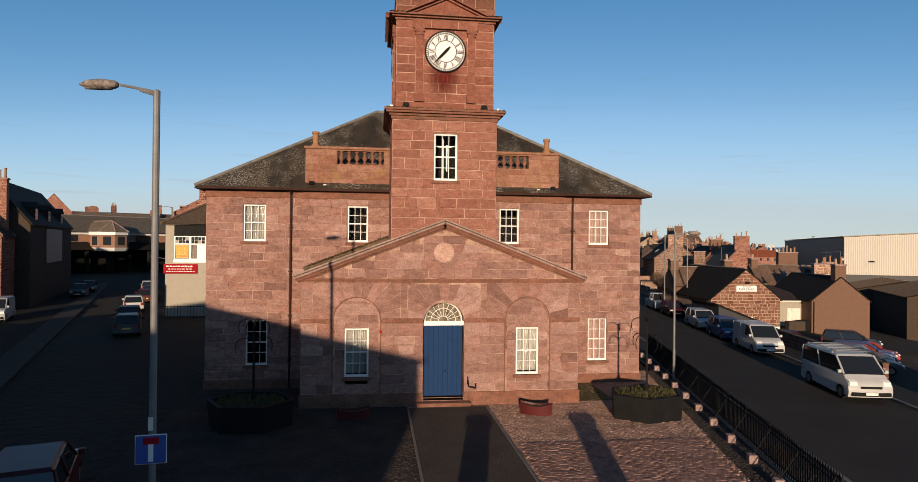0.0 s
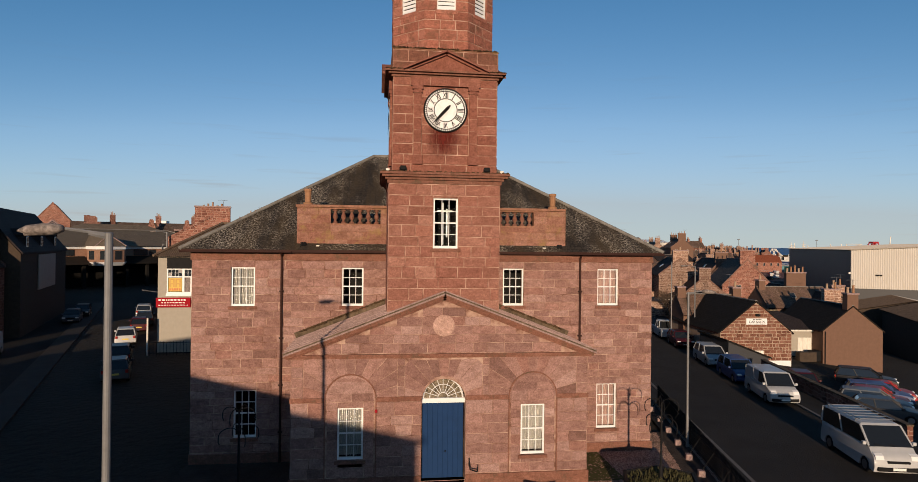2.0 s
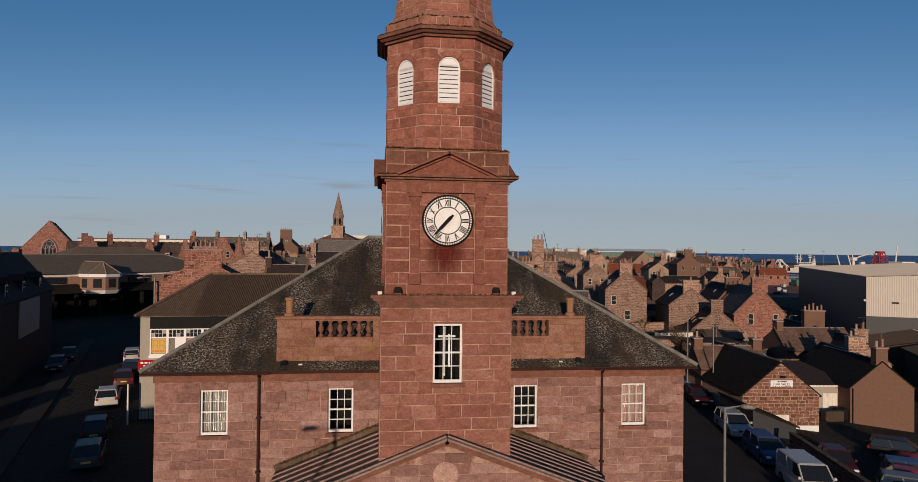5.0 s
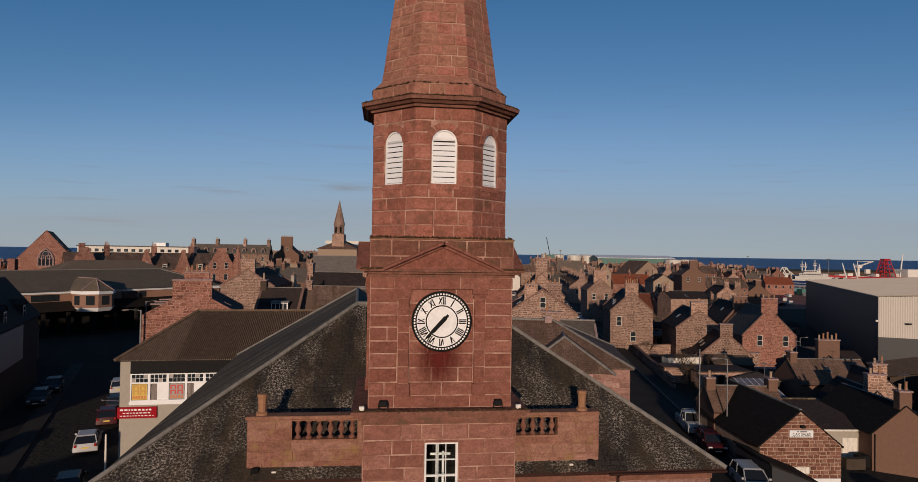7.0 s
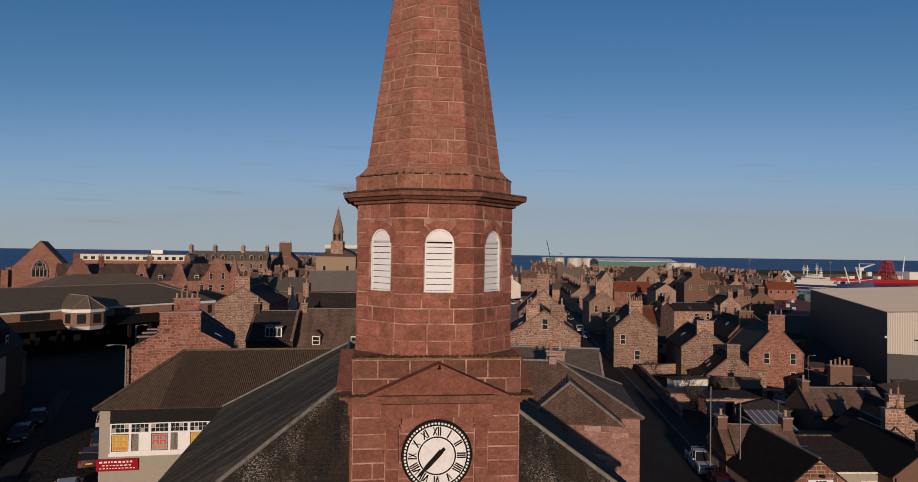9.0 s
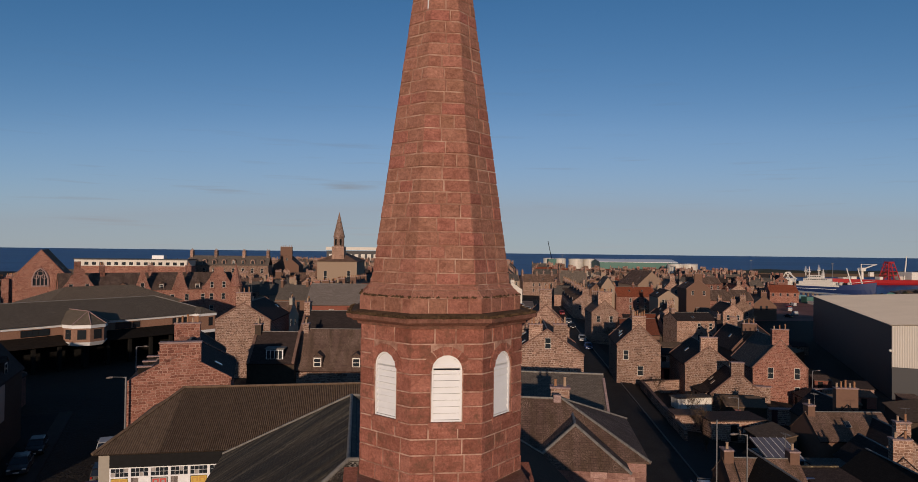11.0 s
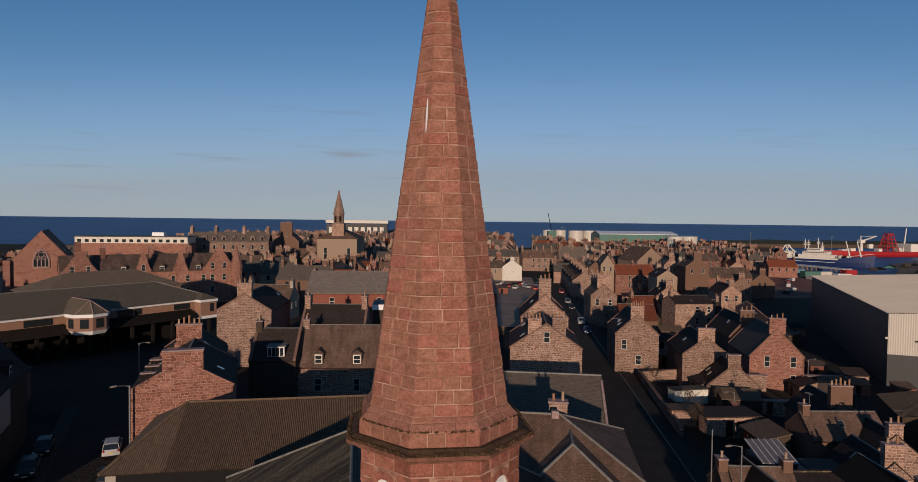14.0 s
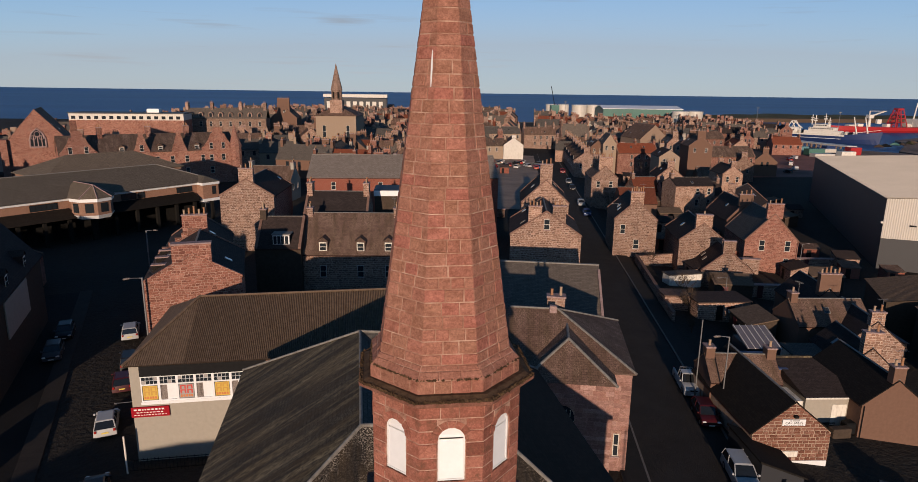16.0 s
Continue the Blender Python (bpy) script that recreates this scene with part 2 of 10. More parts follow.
def rubble(name, tones, mortar, size=0.50, joint=0.03, patch=0.4):
    """Rough squared rubble on metric UVs: wavering courses of uneven stones, each with its own tone, in pale pointing."""
    m, nt, b = mat_base(name, 0.92)
    tones, mortar = [tuple(v * DEEP for v in t) for t in tones], tuple(v * DEEP for v in mortar)
    tc = nt.nodes.new("ShaderNodeTexCoord")
    uv = tc.outputs["UV"]
    for scale, amount in ((1.1, 0.42), (5.0, 0.12)):
        wob = node(nt, "ShaderNodeTexNoise", Scale=scale, Detail=2.0)
        nt.links.new(tc.outputs["UV"], wob.inputs["Vector"])
        off = nt.nodes.new("ShaderNodeVectorMath")
        off.operation = "MULTIPLY_ADD"
        off.inputs[1].default_value = (amount, amount, 0)
        nt.links.new(wob.outputs["Color"], off.inputs[0])
        nt.links.new(uv, off.inputs[2])
        uv = off.outputs[0]
    br = node(nt, "ShaderNodeTexBrick", Scale=1.0, Mortar_Size=joint, Mortar_Smooth=0.6, Brick_Width=size, Row_Height=size * 0.62)
    br.offset, br.offset_frequency, br.squash, br.squash_frequency = 0.37, 2, 1.45, 3
    br.inputs["Color1"].default_value, br.inputs["Color2"].default_value, br.inputs["Mortar"].default_value = (0, 0, 0, 1), (1, 1, 1, 1), (0.5, 0.5, 0.5, 1)
    nt.links.new(uv, br.inputs["Vector"])
    c = ramp(nt, br.outputs["Color"], [(0.05 + 0.9 * i / (len(tones) - 1), t) for i, t in enumerate(tones)])
    c = mix(nt, 1.0, c, ramp(nt, noise_fac(nt, 7, 6, 0.75, "UV"), [(0.3, (0.6, 0.58, 0.55)), (0.7, (1.4, 1.42, 1.45))]), "MULTIPLY")
    worn = ramp(nt, noise_fac(nt, 0.9, 5, 0.7, "UV"), [(0.34, (0.30,) * 3), (0.60, (0.95,) * 3)])
    f = mix(nt, 1.0, br.outputs["Fac"], worn, "MULTIPLY")
    c = mix(nt, f, c, mortar)
    f = ramp(nt, noise_fac(nt, 0.3, 6, 0.7, "UV"), [(0.42, (0, 0, 0)), (0.72, (patch,) * 3)])
    c = mix(nt, f, c, tuple(v * 0.6 for v in tones[0]))
    f = ramp(nt, noise_fac(nt, 0.8, 6, 0.75, "UV"), [(0.58, (0, 0, 0)), (0.70, (0.55,) * 3)])
    c = mix(nt, f, c, tuple(v * 0.85 for v in mortar))
    rnd = own_random(nt)
    c = mix(nt, 1.0, c, ramp(nt, rnd, [(0, (0.72, 0.70, 0.68)), (0.5, (1.0, 1.0, 1.0)), (1, (1.32, 1.26, 1.20))]), "MULTIPLY")
    nt.links.new(c, b.inputs["Base Color"])
    inv = nt.nodes.new("ShaderNodeMath")
    inv.operation = "SUBTRACT"
    inv.inputs[0].default_value = 1.0
    nt.links.new(br.outputs["Fac"], inv.inputs[1])
    bump(nt, b, inv.outputs[0], 0.7, 0.05)
    return m


def glass(name, tint=(0.02, 0.025, 0.03), rough=0.05):
    m, nt, b = mat_base(name, rough)
    b.inputs["Base Color"].default_value = (*tint, 1)
    b.inputs["Specular IOR Level"].default_value = 0.5
    b.inputs["Coat Weight"].default_value = 0.5
    nt.links.new(ramp(nt, noise_fac(nt, 2.0), [(0.3, (0.03,) * 3), (0.7, (0.12,) * 3)]), b.inputs["Roughness"])
    return m


def clear_glass(name):
    m, nt, b = mat_base(name, 0.03)
    b.inputs["Base Color"].default_value = (0.9, 0.95, 0.95, 1)
    b.inputs["Transmission Weight"].default_value = 1.0
    b.inputs["IOR"].default_value = 1.1
    return m


PINK = [(0.251, 0.144, 0.119), (0.408, 0.246, 0.208), (0.333, 0.192, 0.157), (0.507, 0.337, 0.292), (0.292, 0.166, 0.139), (0.443, 0.269, 0.228), (0.362, 0.196, 0.157)]
M_BLOCK = stone("pink_granite_block", "object", PINK, stain=0.30)
M_BLOCKS = stone("pink_granite_blocks", "island", PINK, stain=0.30)
DARKER = [(0.2623, 0.1066, 0.0769), (0.3111, 0.1314, 0.0942), (0.3477, 0.1513, 0.1091), (0.2867, 0.1141, 0.0818), (0.3843, 0.1761, 0.129), (0.2989, 0.1215, 0.0868)]
BELFRY = [(0.285, 0.113, 0.080), (0.442, 0.181, 0.128), (0.428, 0.181, 0.129), (0.434, 0.168, 0.119), (0.509, 0.227, 0.164), (0.353, 0.140, 0.098)]      # cleaner, windswept stone high on the tower
M_TBLOCK = stone("red_granite_block", "object", DARKER, stain=0.45)
M_TBLOCKS = stone("red_granite_blocks", "island", DARKER, stain=0.45)
LOWER = [(0.30, 0.135, 0.098), (0.40, 0.195, 0.145), (0.35, 0.160, 0.118), (0.45, 0.235, 0.178), (0.32, 0.140, 0.104), (0.42, 0.198, 0.145)]
M_LBLOCK = stone("lower_tower_block", "object", LOWER, stain=0.35)
M_LBLOCKS = stone("lower_tower_blocks", "island", LOWER, stain=0.35)
SPIRE = [(0.36, 0.178, 0.122), (0.42, 0.204, 0.142), (0.46, 0.230, 0.162), (0.39, 0.176, 0.124), (0.46, 0.186, 0.140), (0.43, 0.220, 0.152), (0.38, 0.192, 0.128)]
M_SBLOCK = stone("spire_granite_block", "object", SPIRE, stain=0.3)
M_SBLOCKS = stone("spire_granite_blocks", "island", SPIRE, stain=0.3)
SOOTY = [(0.19, 0.088, 0.062), (0.26, 0.122, 0.086), (0.31, 0.15, 0.108), (0.22, 0.100, 0.070)]
M_KBLOCK = stone("sooty_granite_block", "object", SOOTY, stain=0.5, lichen=(0.10, 0.070, 0.045))
M_KBLOCKS = stone("sooty_granite_blocks", "island", SOOTY, stain=0.5, lichen=(0.10, 0.070, 0.045))
M_UBLOCK = stone("windswept_granite_block", "object", BELFRY, stain=0.45, lichen=(0.125, 0.070, 0.046))
M_UBLOCKS = stone("windswept_granite_blocks", "island", BELFRY, stain=0.45, lichen=(0.125, 0.070, 0.046))
M_DRESSED = stone("dressed_granite", "noise", [(0.25, 0.115, 0.082), (0.33, 0.165, 0.118)], stain=0.6, lichen=(0.10, 0.075, 0.05))
M_TRIM = stone("carved_red_granite", "noise", [(0.26, 0.105, 0.076), (0.34, 0.150, 0.110)], stain=0.5)
M_MOSSY = stone("mossy_granite", "noise", [(0.315, 0.159, 0.106), (0.420, 0.228, 0.156)], stain=0.5, lichen=(0.252, 0.175, 0.075))
def mortar_material(name="lime_mortar", stops=((0.36, (0.17, 0.080, 0.060)), (0.48, (0.36, 0.21, 0.165)), (0.64, (0.55, 0.375, 0.30)))):
    """Old lime pointing, pale in places, worn back to stone tone in others."""
    m, nt, b = mat_base(name, 0.95)
    c = ramp(nt, noise_fac(nt, 1.7, 6, 0.7), [(p, tuple(v * DEEP for v in t)) for p, t in stops])
    nt.links.new(c, b.inputs["Base Color"])
    bump(nt, b, noise_fac(nt, 30, 5), 0.5, 0.01)
    return m


M_MORTAR = mortar_material()
M_MORTAR2 = mortar_material("worn_mortar", [(0.38, (0.30, 0.150, 0.105)), (0.50, (0.40, 0.225, 0.165)), (0.66, (0.58, 0.39, 0.30))])
M_MORTAR3 = mortar_material("pale_pink_mortar", [(0.36, (0.24, 0.108, 0.080)), (0.48, (0.40, 0.225, 0.170)), (0.63, (0.58, 0.38, 0.30))])
M_ROUND = stone("pink_roundel_stone", "noise", [(0.56, 0.36, 0.29), (0.64, 0.43, 0.35)], stain=0.2)
M_PALE = stone("pale_coping_stone", "noise", [(0.361, 0.260, 0.235), (0.475, 0.356, 0.331)], stain=0.5)
M_SKEW = stone("weathered_skew_stone", "noise", [(0.208, 0.130, 0.100), (0.302, 0.193, 0.148)], stain=0.6)
M_SLATE = coursed("lichened_slate", [(0.019, 0.017, 0.016), (0.050, 0.043, 0.039)], (0.006, 0.006, 0.006), 0.34, 0.22, 0.02, lichen=(0.46, 0.41, 0.35), squash=0.03, lift=0.03)
M_SLATEMOSS = coursed("mossy_slate", [(0.034, 0.030, 0.026), (0.085, 0.075, 0.060)], (0.008, 0.007, 0.006), 0.34, 0.22, 0.022, lichen=(0.24, 0.22, 0.17), squash=0.03, lift=0.04, streak=(0.27, 0.22, 0.135), crust=0.35)
M_SLATE2 = coursed("brown_slate", [(0.112, 0.071, 0.057), (0.224, 0.146, 0.120)], (0.017, 0.012, 0.011), 0.34, 0.22, 0.02, lichen=(0.308, 0.222, 0.180), squash=0.03, lift=0.05)
M_SLATE3 = coursed("blue_slate", [(0.095, 0.084, 0.076), (0.19, 0.17, 0.15)], (0.012, 0.011, 0.011), 0.34, 0.22, 0.02, squash=0.03, lift=0.035)
M_DSLATE = coursed("dark_slate", [(0.032, 0.025, 0.023), (0.078, 0.060, 0.056)], (0.010, 0.008, 0.009), 0.34, 0.22, 0.02, squash=0.03, lift=0.03)
M_TSLATE = coursed("tan_sheet_slate", [(0.235, 0.198, 0.166), (0.388, 0.336, 0.290)], (0.071, 0.060, 0.053), 0.5, 0.34, 0.03, squash=0.03, lift=0.04)
M_ASLATE = coursed("green_brown_slate", [(0.134, 0.109, 0.082), (0.252, 0.210, 0.163)], (0.025, 0.022, 0.020), 0.34, 0.22, 0.02, squash=0.03, lift=0.04)
# blacker copy of the dark slate, its tone deepened for slopes in shade
M_BSLATE = coursed("black_shade_slate", [(0.013, 0.011, 0.010), (0.030, 0.025, 0.021)], (0.005, 0.005, 0.005), 0.34, 0.22, 0.02, squash=0.03, lift=0.03)
M_MOSS = plain("ragged_moss", (0.095, 0.058, 0.032), 0.95, vary=0.6, scale=5, fine=30, bumps=0.6)
M_PINKCURT = plain("pink_curtain", (0.40, 0.26, 0.235), 0.9, vary=0.1)
# dark harl; on the street tenement and boat stores it also carries their shade
M_DHARL = plain("dark_shade_harling", (0.075, 0.055, 0.042), 0.95, vary=0.25, fine=60, bumps=0.5)
M_TILE = coursed("red_pantile", [(0.20, 0.060, 0.035), (0.26, 0.085, 0.05)], (0.06, 0.02, 0.015), 0.25, 0.3, 0.03, offset=0.0, squash=0.02)
M_RUBBLE = rubble("granite_rubble", [(0.164, 0.098, 0.074), (0.256, 0.153, 0.116), (0.337, 0.206, 0.157), (0.215, 0.127, 0.094), (0.414, 0.263, 0.206)], (0.575, 0.447, 0.378), 0.46, 0.046)
M_RUBBLE2 = rubble("red_rubble", [(0.168, 0.070, 0.055), (0.254, 0.108, 0.081), (0.321, 0.142, 0.109), (0.205, 0.086, 0.064), (0.382, 0.187, 0.148)], (0.462, 0.308, 0.251), 0.42, 0.036)
M_BRICK = coursed("red_brick", [(0.220, 0.066, 0.047), (0.308, 0.096, 0.068)], (0.264, 0.159, 0.128), 0.23, 0.08, 0.012, squash=0.02)
M_ABRICK = coursed("pale_brown_brick", [(0.30, 0.165, 0.115), (0.38, 0.215, 0.155)], (0.36, 0.25, 0.19), 0.23, 0.08, 0.012, squash=0.02)
M_MOSSYB = stone("mossy_block", "object", [(0.299, 0.154, 0.108), (0.412, 0.232, 0.174), (0.360, 0.191, 0.138), (0.309, 0.144, 0.106)], stain=0.4, lichen=(0.278, 0.180, 0.078))
M_WSTONE = stone("workshop_stone", "object", [(0.17, 0.074, 0.050), (0.29, 0.142, 0.098), (0.22, 0.098, 0.068), (0.35, 0.19, 0.138), (0.15, 0.062, 0.044)], stain=0.3)
M_POINT = plain("pale_pointing", (0.41, 0.295, 0.225), 0.95, vary=0.25, fine=20)
M_HARL = plain("brown_harling", (0.190, 0.111, 0.081), 0.95, vary=0.1, fine=60, bumps=0.5)
M_THARL = plain("tan_harling", (0.301, 0.214, 0.160), 0.95, vary=0.12, fine=40)
M_PHARL = plain("pale_pink_harling", (0.353, 0.263, 0.195), 0.9, vary=0.12, fine=40)
M_CREAM = plain("cream_render", (0.40, 0.365, 0.31), 0.9, vary=0.08, fine=50, dirt=(0.33, 0.295, 0.25))
M_WHITE = plain("white_paint", (0.68, 0.69, 0.70), 0.5, vary=0.05, bumps=0.05)
M_DIAL = plain("dial_paint", (0.70, 0.70, 0.70), 0.5, vary=0.06, bumps=0.05, dirt=(0.58, 0.57, 0.57))
M_OFFW = plain("weathered_white_paint", (0.66, 0.63, 0.57), 0.6, vary=0.08, dirt=(0.42, 0.37, 0.31))
M_BLUE = plain("blue_door_paint", (0.010, 0.042, 0.125), 0.7, vary=0.12, bumps=0.05)
M_LEAD = plain("lead_flashing", (0.25, 0.235, 0.215), 0.75, vary=0.25, fine=20, dirt=(0.11, 0.1, 0.09))
M_IRON = plain("black_iron", (0.012, 0.012, 0.013), 0.7, vary=0.3)
M_PIPE = plain("brown_painted_iron", (0.045, 0.020, 0.016), 0.7, vary=0.3)
M_CRUST = plain("moss_and_lime_crust", (0.14, 0.102, 0.070), 0.95, vary=0.6, scale=3.5, fine=16, bumps=1.0, dirt=(0.06, 0.042, 0.027))
M_GALV = plain("galvanised_steel", (0.20, 0.20, 0.205), 0.55, 0.2, vary=0.2, fine=25)
# asphalt darkened past its real tone to deepen the shaded street
M_SHADE_ASPHALT = plain("asphalt", (0.024, 0.022, 0.021), 0.95, vary=0.22, scale=0.25, fine=22, bumps=1.0, relief=0.04)
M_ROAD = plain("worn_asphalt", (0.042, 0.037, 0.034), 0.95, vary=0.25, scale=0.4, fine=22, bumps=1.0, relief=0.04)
M_PAVE = coursed("concrete_paving", [(0.040, 0.036, 0.033), (0.055, 0.049, 0.044)], (0.022, 0.022, 0.021), 0.6, 0.6, 0.015, squash=0.01)
def gravel_material():
    """Loose chips in several pink and brown tones with dark gaps and mossy patches."""
    m, nt, b = mat_base("pink_gravel", 0.95)
    tc = nt.nodes.new("ShaderNodeTexCoord")
    v = node(nt, "ShaderNodeTexVoronoi", Scale=24.0)
    nt.links.new(tc.outputs["Object"], v.inputs["Vector"])
    c = ramp(nt, v.outputs["Color"], [(0.1, (0.14, 0.076, 0.055)), (0.5, (0.31, 0.185, 0.14)), (0.9, (0.47, 0.32, 0.25))])
    c = mix(nt, ramp(nt, noise_fac(nt, 0.7, 7, 0.7), [(0.47, (0, 0, 0)), (0.68, (0.7,) * 3)]), c, (0.075, 0.055, 0.038))
    nt.links.new(c, b.inputs["Base Color"])
    bump(nt, b, v.outputs["Distance"], -1.0, 0.08)
    return m


M_GRAVEL = gravel_material()
M_PATH = plain("worn_path_tarmac", (0.080, 0.066, 0.056), 0.95, vary=0.25, scale=0.7, fine=22, bumps=1.0, relief=0.05)
M_GROUND = plain("town_ground", (0.040, 0.035, 0.030), 0.95, vary=0.3, scale=0.05, fine=2.0, bumps=1.0, relief=0.3)
M_KERB = plain("granite_kerb", (0.20, 0.18, 0.165), 0.9, vary=0.2, fine=20)
M_GRASS = plain("dry_grass", (0.085, 0.080, 0.028), 0.95, vary=0.4, scale=1.0, fine=12, bumps=1.0)
M_LEAF = plain("shrub_leaf", (0.085, 0.078, 0.036), 0.8, vary=0.4, scale=4)
M_TWIG = plain("bare_twig", (0.10, 0.07, 0.05), 0.9, vary=0.3)
M_SEA = None
M_GLASS = glass("dark_window_glass")
M_PANE = clear_glass("window_glass")
M_CARGLASS = glass("car_glass", (0.012, 0.014, 0.016), 0.05)
M_TYRE = plain("tyre_rubber", (0.015, 0.015, 0.015), 0.85, vary=0.2)
M_RIM = plain("alloy_rim", (0.35, 0.35, 0.36), 0.35, 0.8, vary=0.1)
M_LAMPH = plain("dirty_lamp_cover", (0.26, 0.22, 0.20), 0.7, vary=0.75, scale=14, fine=40, dirt=(0.05, 0.04, 0.035))
# near-black that stands in for unlit rooms and deep shade
M_DARK = plain("shade_black", (0.015, 0.014, 0.013), 0.9, vary=0.3)
M_CURTAIN = plain("net_curtain", (0.40, 0.375, 0.355), 0.9, vary=0.06)
M_POT = plain("clay_pot", (0.36, 0.19, 0.11), 0.85, vary=0.2, scale=8)
M_POT2 = plain("buff_clay_pot", (0.427, 0.301, 0.213), 0.85, vary=0.2, scale=8)
M_LAMP = plain("headlamp_glass", (0.7, 0.7, 0.68), 0.15, vary=0.05, bumps=0)
M_TAIL = plain("tail_lamp", (0.35, 0.02, 0.015), 0.25, vary=0.1, bumps=0)
M_PLATE = plain("yellow_plate", (0.6, 0.45, 0.08), 0.5, vary=0.05)
M_PLATEW = plain("white_plate", (0.7, 0.7, 0.66), 0.5, vary=0.05)
M_RED = plain("red_sign_board", (0.36, 0.012, 0.022), 0.85, vary=0.06, bumps=0)
M_REDP = plain("red_paint", (0.10, 0.013, 0.015), 0.5, vary=0.2)
M_YEL = plain("yellow_poster", (0.55, 0.36, 0.06), 0.6, vary=0.08)
M_ORG = plain("orange_poster", (0.50, 0.16, 0.05), 0.6, vary=0.08)
M_POSTER = plain("ochre_print", (0.46, 0.25, 0.05), 0.6, vary=0.08)
M_REDPOST = plain("red_print", (0.48, 0.05, 0.04), 0.6, vary=0.08)
M_BLACKP = plain("black_dial_paint", (0.010, 0.010, 0.010), 0.75, vary=0.2, bumps=0)
M_SIGNBLUE = plain("blue_road_sign", (0.02, 0.09, 0.38), 0.4, vary=0.05, bumps=0)
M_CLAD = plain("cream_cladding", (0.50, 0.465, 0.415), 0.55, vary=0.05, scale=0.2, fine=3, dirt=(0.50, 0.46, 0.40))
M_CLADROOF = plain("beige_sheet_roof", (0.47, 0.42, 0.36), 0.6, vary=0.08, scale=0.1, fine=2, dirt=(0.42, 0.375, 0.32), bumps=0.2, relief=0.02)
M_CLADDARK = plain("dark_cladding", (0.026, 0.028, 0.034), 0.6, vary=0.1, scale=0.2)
M_CORR = plain("corrugated_asbestos", (0.175, 0.122, 0.086), 0.92, vary=0.3, scale=2.5, fine=18, bumps=0.4, dirt=(0.095, 0.062, 0.042))
M_HULLB = plain("blue_hull", (0.018, 0.040, 0.13), 0.4, vary=0.1)
M_HULLR = plain("red_hull", (0.42, 0.020, 0.022), 0.45, vary=0.12)
M_GREEN = plain("green_cladding", (0.06, 0.17, 0.14), 0.6, vary=0.12, scale=0.1)
M_TEAL = plain("faded_teal_paint", (0.10, 0.24, 0.27), 0.6, vary=0.2)
M_TANK = plain("tank_paint", (0.52, 0.49, 0.44), 0.5, vary=0.08, scale=0.2, dirt=(0.36, 0.32, 0.27))
M_QUAY = plain("quay_concrete", (0.24, 0.17, 0.135), 0.9, vary=0.35, scale=0.06, fine=1.5, bumps=1.0, relief=0.4)


def sea_material():
    m, nt, b = mat_base("sea_water", 0.45)
    c = ramp(nt, noise_fac(nt, 0.004, 5, 0.6, stretch=(0.3, 1, 1)), [(0.3, (0.018, 0.060, 0.165)), (0.7, (0.036, 0.105, 0.25))])
    nt.links.new(c, b.inputs["Base Color"])
    b.inputs["Specular IOR Level"].default_value = 0.12
    bump(nt, b, noise_fac(nt, 0.12, 8, 0.7), 0.9, 0.8)
    return m


M_SEA = sea_material()

# ---- building helpers ----
def metric_uv(me):
    """UVs in metres on every face: u runs level, v runs up the face."""
    uv = me.uv_layers.new(name="metric")
    for p in me.polygons:
        n = p.normal
        u = Vector((-n.y, n.x, 0))
        u = u.normalized() if u.length > 0.05 else Vector((1, 0, 0))
        v = n.cross(u)
        for li in p.loop_indices:
            co = me.vertices[me.loops[li].vertex_index].co
            uv.data[li].uv = (co.dot(u), co.dot(v))


def mesh_of(name, bm, material, smooth=False):
    bmesh.ops.recalc_face_normals(bm, faces=bm.faces)
    me = bpy.data.meshes.new(name)
    bm.to_mesh(me)
    bm.free()
    metric_uv(me)
    for m in material if isinstance(material, (list, tuple)) else [material]:
        me.materials.append(m)
    if smooth:
        me.polygons.foreach_set("use_smooth", [True] * len(me.polygons))
        if smooth != True:
            me.set_sharp_from_angle(angle=radians(smooth))
    return me


def part(name, bm, material, parent, label="", kind="", smooth=False, m=None):
    ob = new(name, mesh_of(name, bm, material, smooth))
    ob.parent = parent
    if m is not None:
        ob.matrix_basis = m
    return tagged(ob, label=label, kind=kind)


def thing(name, m, label, category, group="", kind=""):
    ob = new(name)
    ob.matrix_basis = m
    return tagged(ob, label, category, group, kind)


def solid(name, bm, material, label, category, group="", kind="", m=None, smooth=False):
    ob = new(name, mesh_of(name, bm, material, smooth))
    if m is not None:
        ob.matrix_basis = m
    return tagged(ob, label, category, group, kind)


def B():
    return bmesh.new()


def face(bm, pts, mi=0):
    f = bm.faces.new([bm.verts.new(p) for p in pts])
    f.material_index = mi
    return f


def box(bm, x0, x1, y0, y1, z0, z1, mi=0, m=None):
    c = [(x0, y0, z0), (x1, y0, z0), (x1, y1, z0), (x0, y1, z0), (x0, y0, z1), (x1, y0, z1), (x1, y1, z1), (x0, y1, z1)]
    v = [bm.verts.new(m @ Vector(p) if m else p) for p in c]
    for idx in ((0, 3, 2, 1), (4, 5, 6, 7), (0, 1, 5, 4), (1, 2, 6, 5), (2, 3, 7, 6), (3, 0, 4, 7)):
        bm.faces.new([v[i] for i in idx]).material_index = mi
    return bm


